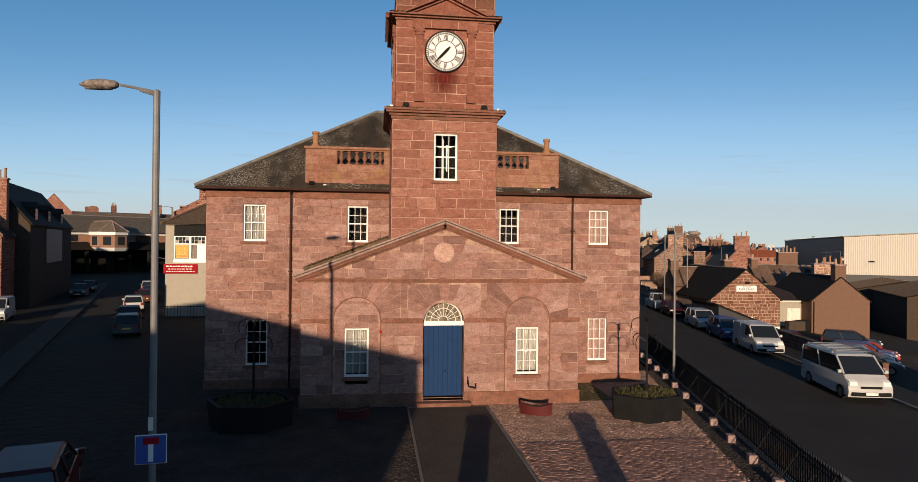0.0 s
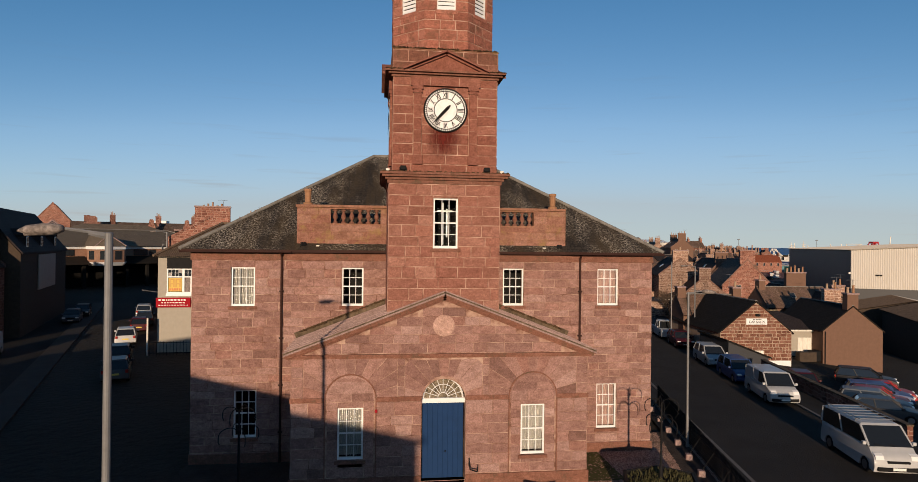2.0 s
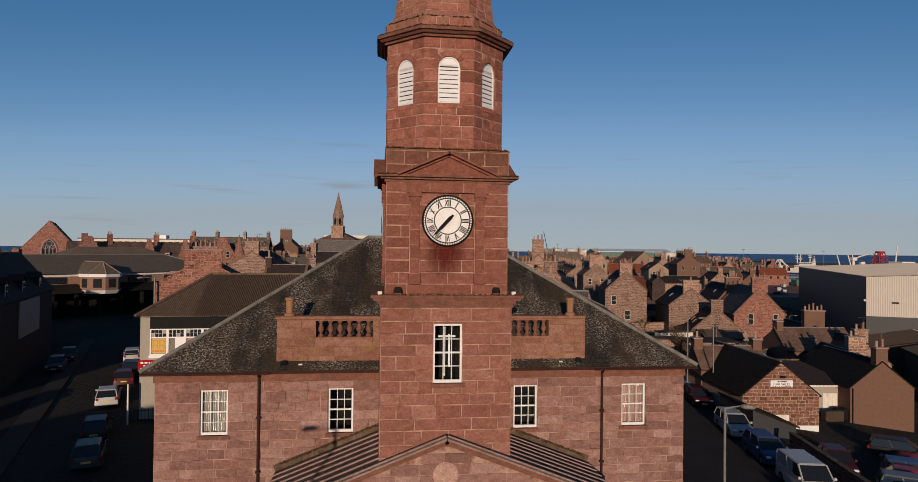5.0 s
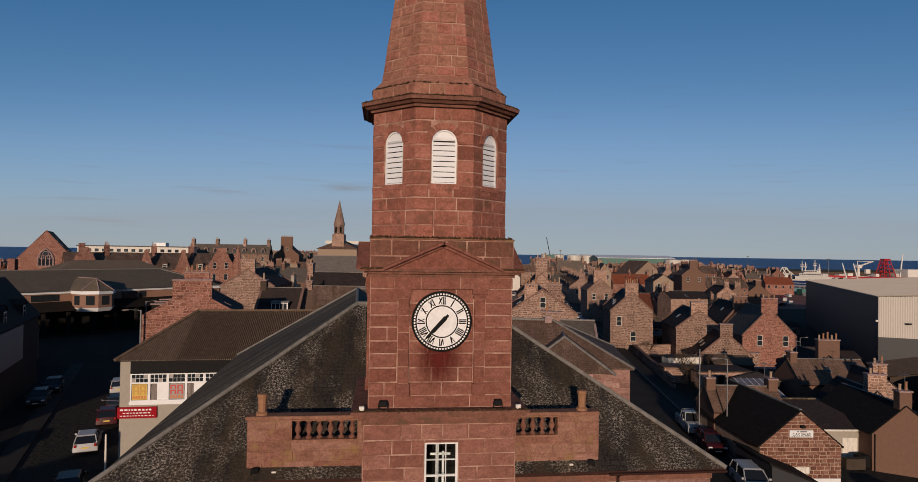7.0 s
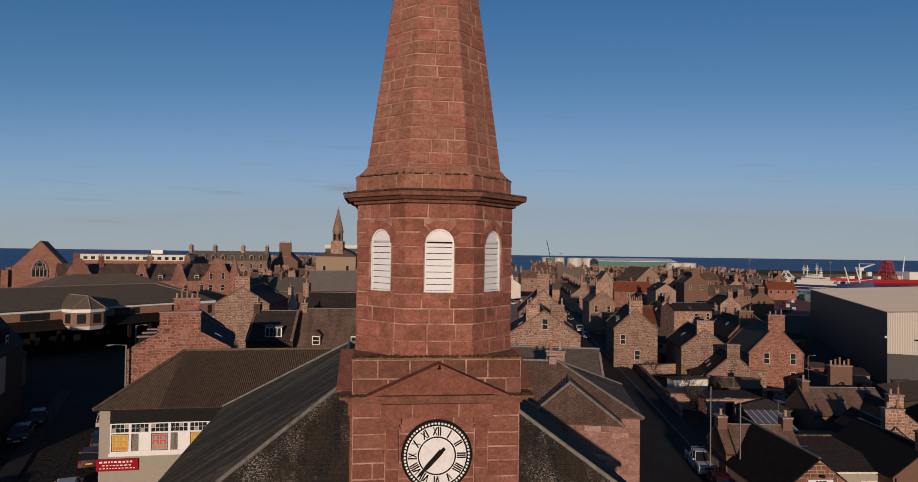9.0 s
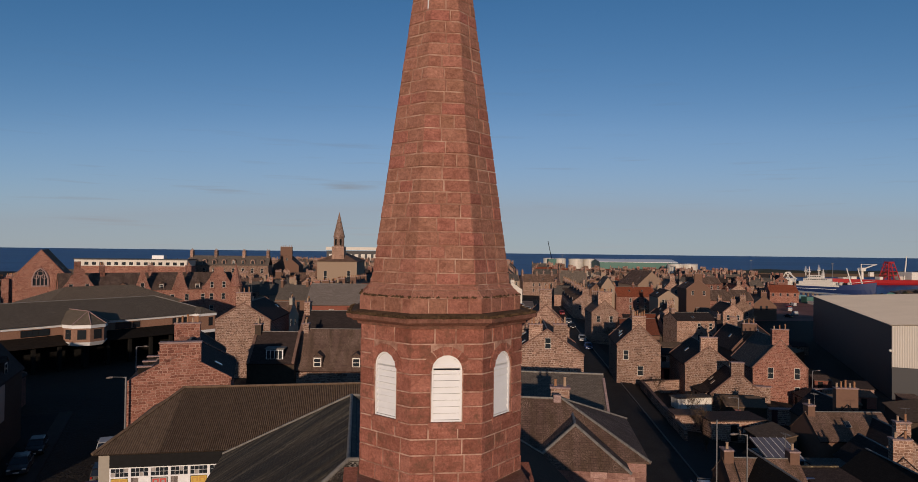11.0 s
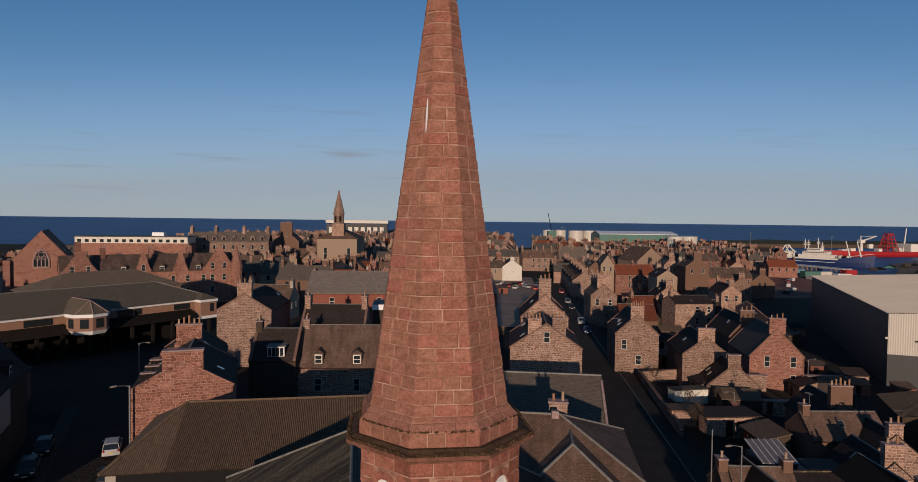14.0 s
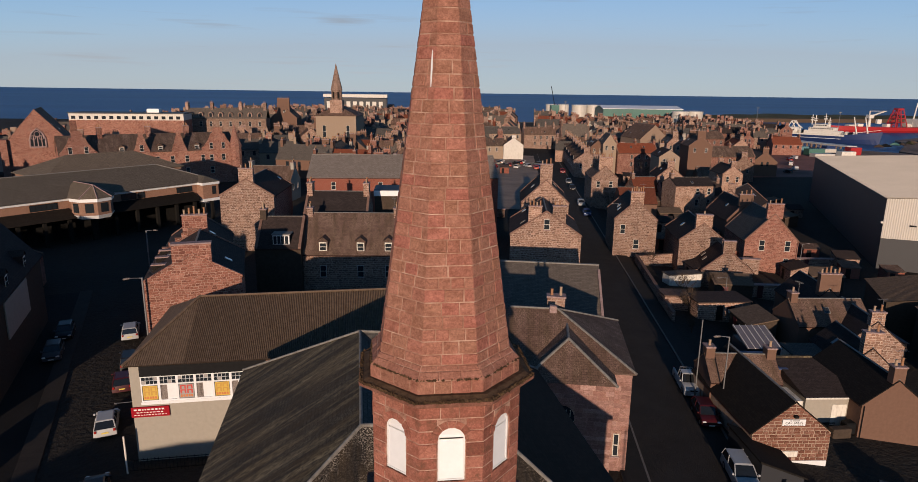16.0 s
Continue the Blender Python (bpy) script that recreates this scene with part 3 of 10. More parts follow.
def bbox(x0, x1, y0, y1, z0, z1, bevel=0.0):
    bm = box(B(), x0, x1, y0, y1, z0, z1)
    if bevel:
        bmesh.ops.bevel(bm, geom=bm.edges[:], offset=bevel, segments=1, affect="EDGES")
    return bm


def loft(bm, rings, cap=True, mi=0):
    """Joins closed rings of equal counts into a skin."""
    vs = [[bm.verts.new(p) for p in r] for r in rings]
    n = len(vs[0])
    for a, b in zip(vs, vs[1:]):
        for i in range(n):
            bm.faces.new((a[i], a[(i + 1) % n], b[(i + 1) % n], b[i])).material_index = mi
    if cap:
        bm.faces.new(list(reversed(vs[0]))).material_index = mi
        bm.faces.new(vs[-1]).material_index = mi
    return bm


def ngon(n, r, z, cx=0, cy=0, turn=0.0):
    return [(cx + r * math.cos(turn + 2 * math.pi * i / n), cy + r * math.sin(turn + 2 * math.pi * i / n), z) for i in range(n)]


def turned(bm, profile, n=10, cx=0, cy=0, mi=0):
    return loft(bm, [ngon(n, r, z, cx, cy) for r, z in profile], True, mi)


def rod(bm, a, b, r, n=6, r2=None):
    a, b = Vector(a), Vector(b)
    q = (b - a).to_track_quat("Z", "Y").to_matrix()
    r2 = r if r2 is None else r2
    rings = []
    for p, rr in ((a, r), (b, r2)):
        rings.append([p + q @ Vector((rr * math.cos(2 * math.pi * i / n), rr * math.sin(2 * math.pi * i / n), 0)) for i in range(n)])
    return loft(bm, rings)


def extrude_xz(bm, pts, y0, y1, mi=0):
    """A solid from an outline in x and z, between two y."""
    return loft(bm, [[(x, y0, z) for x, z in pts], [(x, y1, z) for x, z in pts]], True, mi)


def wall_holes(bm, x0, x1, z0, z1, y0, y1, holes, top=None):
    """A wall in x and z with rectangular openings right through it (y0 is its face)."""
    xs = sorted({x0, x1, *[h[0] for h in holes], *[h[1] for h in holes]})
    zs = sorted({z0, z1, *[h[2] for h in holes], *[h[3] for h in holes]})

    def open_at(x, z):
        return x < x0 or x > x1 or z < z0 or z > z1 or any(h[0] < x < h[1] and h[2] < z < h[3] for h in holes)
    for xa, xb in zip(xs, xs[1:]):
        for za, zb in zip(zs, zs[1:]):
            xm, zm = (xa + xb) / 2, (za + zb) / 2
            if open_at(xm, zm):
                continue
            face(bm, [(xa, y0, za), (xb, y0, za), (xb, y0, zb), (xa, y0, zb)])
            face(bm, [(xa, y1, za), (xa, y1, zb), (xb, y1, zb), (xb, y1, za)])
            if open_at(xa - 0.001, zm):
                face(bm, [(xa, y0, za), (xa, y0, zb), (xa, y1, zb), (xa, y1, za)])
            if open_at(xb + 0.001, zm):
                face(bm, [(xb, y0, za), (xb, y1, za), (xb, y1, zb), (xb, y0, zb)])
            if open_at(xm, za - 0.001):
                face(bm, [(xa, y0, za), (xa, y1, za), (xb, y1, za), (xb, y0, za)])
            if open_at(xm, zb + 0.001):
                face(bm, [(xa, y0, zb), (xb, y0, zb), (xb, y1, zb), (xa, y1, zb)])
    bmesh.ops.remove_doubles(bm, verts=bm.verts, dist=1e-5)
    return bm


def spandrels(bm, cx, zs, r, y0, y1, n=10):
    """Fills the two upper corners over a round arch of radius r that springs at zs."""
    for s in (-1, 1):
        arc = [(cx + s * r * math.cos(a), zs + r * math.sin(a)) for a in [math.pi / 2 * i / n for i in range(n + 1)]]
        pts = arc + [(cx + s * r, zs + r)]
        extrude_xz(bm, pts if s > 0 else list(reversed(pts)), y0, y1)
    return bm


def arch_pts(cx, zb, zs, r, n=14):
    return [(cx - r, zb), (cx + r, zb)] + [(cx + r * math.cos(math.pi * i / n), zs + r * math.sin(math.pi * i / n)) for i in range(n + 1)]


# ---- laid stone ----
class Plane:
    """A wall face: an origin, the ways along it, up it and out of it, and its two sloping sides."""

    def __init__(self, o, u, v, left, right):
        self.o, self.u, self.v = Vector(o), Vector(u).normalized(), Vector(v).normalized()
        self.n = self.u.cross(self.v)
        self.left, self.right = left, right

    def at(self, a, b, d=0.0):
        return self.o + self.u * a + self.v * b + self.n * d


def face_bm(pts):
    bm = B()
    face(bm, pts)
    return bm


def courses_of(total, ch, rng):
    """Course heights that fill a stage, shared by all its faces."""
    out = [ch * rng.uniform(0.88, 1.12) for _ in range(max(1, round(total / ch)))]
    return [h * total / sum(out) for h in out]


def lay(pl, v0, v1, ch, wmin, wmax, holes, rng, gap=0.026, courses=None, wrap=False):
    """Courses of blocks of uneven length on a plane, as corners in its own measure, clear of the holes."""
    out, v, k = [], v0, 0
    while v < v1 - 0.05:
        if courses:
            h = courses[min(k, len(courses) - 1)]
        else:
            h = ch * rng.uniform(0.86, 1.14)
            if v + h > v1 - ch * 0.45:
                h = v1 - v
        k += 1
        mid = v + h / 2
        spans = [(max(pl.left(v), pl.left(v + h)), min(pl.right(v), pl.right(v + h)))]
        for (a, b, c, d) in holes:
            if c < v + h - 0.03 and d > v + 0.03:
                nxt = []
                for s, e in spans:
                    if b <= s or a >= e:
                        nxt.append((s, e))
                    else:
                        if a - s > 0.06:
                            nxt.append((s, a))
                        if e - b > 0.06:
                            nxt.append((b, e))
                spans = nxt
        for (a, b, c, d) in holes:             # stones over and under an opening
            a2, b2 = max(a, pl.left(v + h)), min(b, pl.right(v + h))
            if 0.3 < b - a < 3 and b2 - a2 > 0.1:
                for lo2, hi2 in ((max(d, v), v + h), (v, min(c, v + h))):
                    if 0.05 < hi2 - lo2 < h - 0.02:
                        g = gap / 2
                        out.append([(a2 + g, lo2 + g), (b2 - g, lo2 + g), (b2 - g, hi2 - g), (a2 + g, hi2 - g)])
        lo, hi = pl.left(mid), pl.right(mid)
        for s, e in spans:
            u = s
            while u < e - 0.02:
                w = rng.uniform(wmin, wmax)
                if u + w > e - wmin * 0.6:
                    w = e - u
                q = [(u, v), (u + w, v), (u + w, v + h), (u, v + h)]
                if abs(u - s) < 1e-6 and s <= lo + 0.2 and not any(abs(u - hh[1]) < 1e-6 for hh in holes):
                    q[0], q[3] = (pl.left(v), v), (pl.left(v + h), v + h)
                if abs(u + w - e) < 1e-6 and e >= hi - 0.2 and not any(abs(e - hh[0]) < 1e-6 for hh in holes):
                    q[1], q[2] = (pl.right(v), v), (pl.right(v + h), v + h)
                g = gap / 2
                ga = -0.012 if wrap and q[0][0] < pl.left(v) + 1e-6 else g
                gb = -0.012 if wrap and q[1][0] > pl.right(v) - 1e-6 else g
                q = [(q[0][0] + ga, q[0][1] + g), (q[1][0] - gb, q[1][1] + g), (q[2][0] - gb, q[2][1] - g), (q[3][0] + ga, q[3][1] - g)]
                if q[1][0] - q[0][0] > 0.04:
                    out.append(q)
                u += w
        v += h
    return out


def block_bm(bm, pl, q, proud=0.016, cham=0.012):
    back = [bm.verts.new(pl.at(a, b, 0.0)) for a, b in q]
    ca, cb = sum(a for a, b in q) / 4, sum(b for a, b in q) / 4
    # worn, slightly uneven edges
    wob = [0.3 + 2.1 * noise.random() for _ in q]
    front = [bm.verts.new(pl.at(a + cham * w * (1 if a < ca else -1), b + cham * w * (1 if b < cb else -1), proud)) for (a, b), w in zip(q, wob)]
    bm.faces.new(front)
    for i in range(4):
        bm.faces.new((back[i], back[(i + 1) % 4], front[(i + 1) % 4], front[i]))


def stones(parent, pl, quads, rng, single=True, name="stone_block", mats=None):
    """Blocks as parts of their own, or joined into one part."""
    if single:
        for q in quads:
            bm = B()
            block_bm(bm, pl, q, rng.uniform(0.008, 0.024), 0.016 if mats else 0.010)
            part(name, bm, (mats or (M_BLOCK, M_BLOCKS))[0], parent)
    else:
        bm = B()
        for q in quads:
            block_bm(bm, pl, q, rng.uniform(0.010, 0.022), 0.016 if mats else 0.010)
        part("stonework", bm, (mats or (M_BLOCK, M_BLOCKS))[1], parent, kind="stuff")


# ---- windows ----
def sash_window(parent, cx, zb, w, h, y, cols=3, rows=4, m=None, curtain=None, bars=0.022, sill=True, name="window"):
    """A white sliding sash with glazing bars, single panes and a stone sill; y is the plane of its outer face."""
    t, dp = 0.065, 0.07
    iw, ih = w - 2 * t, h - 2.5 * t
    z0, x0 = zb + 1.5 * t, cx - w / 2 + t
    half = lambda j: 0 if j in (0, rows) else (bars if j != rows // 2 else bars * 2.2) / 2
    lights = [(x0 + iw * i / cols + (bars / 2 if i else 0), x0 + iw * (i + 1) / cols - (bars / 2 if i < cols - 1 else 0),
               z0 + ih * j / rows + half(j), z0 + ih * (j + 1) / rows - half(j + 1)) for i in range(cols) for j in range(rows)]
    fr = wall_holes(B(), cx - w / 2, cx + w / 2, zb, zb + h, y, y + dp, lights)
    win = part(name, fr, M_WHITE, parent, "white timber sash window", m=m)
    for i in range(cols):
        for j in range(rows):
            p = B()
            box(p, x0 + iw * i / cols, x0 + iw * (i + 1) / cols, y + 0.030, y + 0.034, z0 + ih * j / rows, z0 + ih * (j + 1) / rows)
            ob = part("pane", p, M_PANE, win)
            ob.visible_shadow = False
    if sill:
        part("sill", bbox(cx - w / 2 - 0.10, cx + w / 2 + 0.10, y - 0.17, y + 0.1, zb - 0.13, zb, 0.012), M_DRESSED, win)
    if curtain:
        lo, hi, mat = curtain
        c, n = B(), 36
        for i in range(n):
            xa, xb = x0 + iw * i / n, x0 + iw * (i + 1) / n
            ya, yb = [y + 0.16 + 0.03 * math.sin(k * 1.9) for k in (i, i + 1)]
            face(c, [(xa, ya, z0 + ih * lo), (xb, yb, z0 + ih * lo), (xb, yb, z0 + ih * hi), (xa, ya, z0 + ih * hi)])
        part("curtain", c, mat, win, "hanging white net curtain")
    return win

# ---- ground, roads, water ----
RX, RY = 0.2036, 0.979             # the way along the street beside the building
ROAD_TURN = -11.75
HOUSE_TURN = -13.6


def road_side(x, y):
    """Metres to the right of the far kerb of that street."""
    return (x - 29.1) * RY - (y - 50) * RX


def gz(x, y):
    s = road_side(x, y)
    dip = 0.7 * min(1, max(0, (s - 2.2) / 0.8)) * min(1, max(0, (49 - y) / 3)) * min(1, max(0, (y - 22) / 4))     # the sales yard lies lower
    return max(-5.5, -0.1 - 0.03 * min(15, max(0, s + 14)) - 0.14 * max(0, s - 2)) - dip


def sheet(bm, xs, ys, height, lift=0.0):
    vs = {(i, j): bm.verts.new((x, y, height(x, y) + lift)) for i, x in enumerate(xs) for j, y in enumerate(ys)}
    for i in range(len(xs) - 1):
        for j in range(len(ys) - 1):
            bm.faces.new((vs[i, j], vs[i + 1, j], vs[i + 1, j + 1], vs[i, j + 1]))
    return bm


def drape(bm, a, b, wa, wb, lift, n=30, offset=0.0, thick=0.0):
    """A strip along the ground from a to b, between wa and wb metres to the right of its line."""
    a, b = Vector((*a, 0)), Vector((*b, 0))
    d = (b - a).normalized()
    side = Vector((d.y, -d.x, 0))
    m = max(1, int(abs(wb - wa) / 2.5))
    rows = []
    for i in range(n + 1):
        p = a.lerp(b, i / n)
        rows.append([bm.verts.new((q.x, q.y, gz(q.x, q.y) + lift)) for q in [p + side * (wa + (wb - wa) * k / m) for k in range(m + 1)]])
    for r0, r1 in zip(rows, rows[1:]):
        for k in range(m):
            bm.faces.new((r0[k], r0[k + 1], r1[k + 1], r1[k]))
    if thick:
        for k in (0, m):
            low = [bm.verts.new((r[k].co.x, r[k].co.y, r[k].co.z - thick)) for r in rows]
            for i in range(n):
                bm.faces.new((rows[i][k], rows[i + 1][k], low[i + 1], low[i]))
    return bm


bm = B()
xs = [-700, -400, -250, -160] + [-120 + 6 * i for i in range(56)]
ys = [-400, -200, -100, -60] + [-40 + 8 * i for i in range(80)]
xs = sorted(set([x for x in xs if x <= 214] + [22.5 + 1.5 * i for i in range(24)]))
ys = sorted(set([y for y in ys if y <= 600] + [21.5 + 1.5 * i for i in range(20)]))
sheet(bm, xs, ys, gz)
edge = [((214, -400), (214, ys[-1])), ((214, ys[-1]), (-700, ys[-1]))]
for (xa, ya), (xb, yb) in edge:
    face(bm, [(xa, ya, -5.5), (xb, yb, gz(xb, yb)), (xb, yb, -9), (xa, ya, -9)])
ground = solid("ground", bm, M_GROUND, "dark trodden ground between the houses of the town", "ground", kind="structure")
bm = B()
box(bm, 214, 700, -400, 250, -9, -5.6)
box(bm, 214, 330, 520, 700, -9, -5.6)
box(bm, 120, 330, 600.2, 720, -9, -5.6)
box(bm, 214, 285, 250, 344, -9, -5.62)
box(bm, 214, 262, 344, 602, -9, -5.64)
box(bm, 262, 296, 430, 602, -9, -5.66)
loft(bm, [[(262, 344, z), (318, 344, z), (318, 366, z), (262, 436, z)] for z in (-9, -5.68)])
loft(bm, [[(318.2, 344, z), (480, 344, z), (480, 520, z), (402, 470, z), (382, 436, z), (326, 378, z)] for z in (-9, -5.7)])
solid("quay", bm, M_QUAY, "concrete harbour quay with worn edges", "quay", kind="structure")
bm = loft(B(), [[(150, 258, z), (196, 258, z), (252, 338, z), (228, 372, z)] for z in (-5.9, -5.44)])
solid("harbour_yard", bm, plain("red_tarmac", (0.28, 0.125, 0.10), 0.95, vary=0.35, scale=0.08, fine=2.0, bumps=1.0, relief=0.2), "worn reddish tarmac yard beside the harbour", "yard", kind="structure")
HL = []
for i in range(61):
    x = 330 + 14 * i
    y0 = 862 + 22 * math.sin(i * 0.31) + 9 * math.sin(i * 1.3)
    h = 1.2 + 1.3 * math.sin(i * 0.23) ** 2 + 0.5 * math.sin(i * 0.9)
    HL.append([(x, y0, -9), (x, y0 + 14, -5.6), (x, y0 + 60, -5.0 + h), (x, y0 + 130, -5.2 + h), (x, y0 + 190, -9)])
solid("headland", loft(B(), HL), plain("headland_turf", (0.090, 0.085, 0.038), 0.95, vary=0.5, scale=0.02, fine=0.3, bumps=0.6, dirt=(0.13, 0.085, 0.05)), "low green and brown headland beyond the harbour", "headland", kind="structure")
bm = B()
loft(bm, [[(x, y - 9, -9), (x, y + 9, -9), (x, y + 6, z), (x, y - 6, z)] for x, y, z in ((300, 760, -3.5), (430, 790, -2.0), (620, 800, -2.4), (900, 830, -2.0))])
solid("breakwater", bm, M_TWIG, "long low brown breakwater along the harbour mouth", "breakwater", kind="structure")
bm = B()
ysea = [-900, 0, 300, 600, 1200, 2400, 3600, 4700]
sheet(bm, [-4700, -2000, -600, 0, 600, 2000, 4700], ysea, lambda x, y: -7 + 12 * max(0, (y - 1200) / 3500))
solid("water", bm, M_SEA, "dark blue open sea with small waves", "sea", kind="structure")


def road_pt(s, y):
    """A point s metres to the right of the far kerb, level with y on the kerb line."""
    k = (y - 50) / RY
    return (29.1 + RX * k + RY * s, y - RX * s)


R0, R1 = road_pt(0, -60), road_pt(0, 300)
solid("road_beside", drape(B(), R0, R1, -8.2, 0, 0.03, 90), M_ROAD, "worn dark asphalt street beside the building", "road", kind="structure")
solid("pavement_beside", drape(B(), R0, R1, 0.0, 1.9, 0.14, 90, thick=0.3), M_PAVE, "grey paved footway along the street", "pavement", kind="structure")
solid("pavement_near", drape(B(), R0, R1, -10.2, -8.2, 0.14, 90, thick=0.3), M_PAVE, "grey paved footway along the railings", "pavement", kind="structure")
solid("kerb_far", drape(B(), R0, R1, -0.14, 0.02, 0.155, 90, thick=0.2), M_KERB, "pale granite kerb of the street", "kerb", kind="structure")
solid("kerb_near", drape(B(), R0, R1, -8.22, -8.06, 0.155, 90, thick=0.2), M_KERB, "pale granite kerb along the railings", "kerb", kind="structure")
# tarmac made far paler than real, to stand for low sunlight on it
solid("car_park", drape(B(), road_pt(0, 158), road_pt(0, 290), -36, -10.2, 0.06, 40), plain("worn_sunlit_tarmac", (0.33, 0.25, 0.20), 0.95, vary=0.3, scale=0.15, fine=6, bumps=0.8, relief=0.05), "worn sunlit car park beside the street", "car park", kind="structure")
LA, LB = (0.5, -22), (-40, 102)
solid("road_left", drape(B(), LA, LB, -12.0, -1.6, 0.03, 50), M_SHADE_ASPHALT, "dark asphalt street in deep shade", "road", kind="structure")
solid("pavement_left", drape(B(), LA, LB, -1.6, 0.0, 0.13, 50, thick=0.25), M_PAVE, "narrow paved footway beside the building", "pavement", kind="structure")
bm = B()
for k in range(2):
    drape(bm, LA, (-14, 22.4), -2.1 - 0.22 * k, -2.0 - 0.22 * k, 0.036, 20)
solid("road_marking", bm, M_OFFW, "faded double line along the kerb", "road marking", kind="structure")

# forecourt: gravel, a tarmac path to the door, kerb edging
def gravel_sheet(step=0.052):
    """Loose gravel as a sheet of small uneven lumps, from the street side to the wall."""
    r = random.Random(3)
    nx, ny = int(24.0 / step), int(19.0 / step)
    pts, ids, quads = [], {}, []
    for j in range(ny + 1):
        y = 12.0 + j * step
        right = 12.0 + (y - 12) * 0.2353 if y < 24.75 else 15.0 + (y - 24.75) * 0.224
        for i in range(nx + 1):
            x = -7.6 + i * step
            if x <= right and (y <= 28.5 or x >= 12.8):
                ids[i, j] = len(pts)
                pts.append((x + r.uniform(-0.4, 0.4) * step, y + r.uniform(-0.4, 0.4) * step, -0.06 + r.gauss(0, 0.011)))
    for (i, j), k in ids.items():
        if (i + 1, j) in ids and (i, j + 1) in ids and (i + 1, j + 1) in ids:
            quads.append((k, ids[i + 1, j], ids[i + 1, j + 1], ids[i, j + 1]))
    me = bpy.data.meshes.new("forecourt_gravel")
    me.from_pydata(pts, [], quads)
    me.materials.append(M_GRAVEL)
    # darker gravel paints in the shade left of the path and by the railings
    me.materials.append(plain("shade_dark_gravel", (0.060, 0.048, 0.042), 0.95, vary=0.35, scale=0.8, fine=18, bumps=1.0, relief=0.05))
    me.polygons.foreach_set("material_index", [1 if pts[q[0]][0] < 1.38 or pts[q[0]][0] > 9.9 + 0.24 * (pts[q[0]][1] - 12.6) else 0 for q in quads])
    return tagged(new("forecourt_gravel", me), "pinkish gravel forecourt before the building", "gravel", kind="structure")


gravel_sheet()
bm = box(B(), 1.45, 4.55, 10, 24.2, -0.2, 0.0)
solid("path", bm, M_PATH, "dark tarmac path leading to the blue door", "path", kind="structure")
for x in (1.38, 4.55):
    bm = box(B(), x, x + 0.07, 10, 24.2, -0.2, 0.02)
    solid("path_edging", bm, M_KERB, "thin pale edging strip along the path", "edging", kind="structure")
bm = B()
rng = random.Random(5)
for i in range(56):
    for j in range(64):
        x, y = 4.8 + i * 0.132 + 0.065 * (j % 2), 11.0 + j * 0.132
        if x < 9.7 + 0.24 * (y - 12.6) and rng.random() < 0.94:
            box(bm, x, x + 0.12, y, y + 0.118, -0.1, -0.03 + rng.uniform(0, 0.016))
solid("cobble_setts", bm, stone("granite_setts", "island", [(0.26, 0.155, 0.122), (0.42, 0.275, 0.22), (0.33, 0.20, 0.16)]), "worn granite setts sunk in the gravel", "setts", kind="stuff")
bm = B()
sheet(bm, [8.7, 9.4, 10.3], [24.9, 26.5, 28.3], lambda x, y: -0.05)
solid("grass_patch", bm, M_GRASS, "small patch of dry rough grass against the wall", "grass", kind="structure")

# ---- the town house with its tower ----
CX, CY = 2.85, 26.97              # the tower's axis
rng = random.Random(11)
house = thing("town_house", pose(0, 0, 0), "pink granite town house with a clock tower and tall stone spire", "town hall")
FY, PY, TY = 28.45, 24.75, 24.81  # faces of the main block, the pedimented bay and the tower
G = -0.3

main_holes = [(-5.86, -4.87, 6.59, 8.26), (-1.22, -0.29, 6.59, 8.26), (5.90, 6.85, 6.59, 8.26), (10.30, 11.30, 6.59, 8.26),
              (-5.70, -4.75, 0.98, 3.03), (10.30, 11.25, 0.98, 3.03)]
bm = wall_holes(B(), -7.45, 12.90, G, 8.9, FY, FY + 0.6, main_holes)
front = part("front_wall", bm, M_MORTAR, house, "coursed pink granite front wall")
for ring in ([(-7.45, FY + 0.6), (-6.85, FY + 0.6), (-7.8, 52.4), (-8.4, 52.7)], [(12.3, FY + 0.6), (12.9, FY + 0.6), (11.6, 51.0), (11.0, 50.7)], [(-7.8, 52.4), (11.0, 50.7), (11.6, 51.0), (-8.4, 52.7)]):
    sides = part("side_wall", loft(B(), [[(x, y, z) for x, y in ring] for z in (G, 8.9)]), M_RUBBLE2, house, "rubble granite side and rear walls")
# near-black sheets close the openings in place of unlit rooms
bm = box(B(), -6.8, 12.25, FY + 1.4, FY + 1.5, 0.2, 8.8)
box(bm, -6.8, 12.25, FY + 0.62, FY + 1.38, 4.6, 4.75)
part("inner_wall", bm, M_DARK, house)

pl = Plane((0, FY, 0), (1, 0, 0), (0, 0, 1), lambda v: -7.45, lambda v: 12.90)
portico_cut = (-2.85, 8.58, -1, 5.3)
tower_cut = (CX - 2.16, CX + 2.16, 4.9, 12)
quads = lay(pl, G, 8.55, 0.34, 0.45, 1.05, main_holes + [portico_cut, tower_cut], rng, 0.032)
rng.shuffle(quads)
stones(front, pl, quads[:300], rng)
stones(front, pl, quads[300:], rng, False)
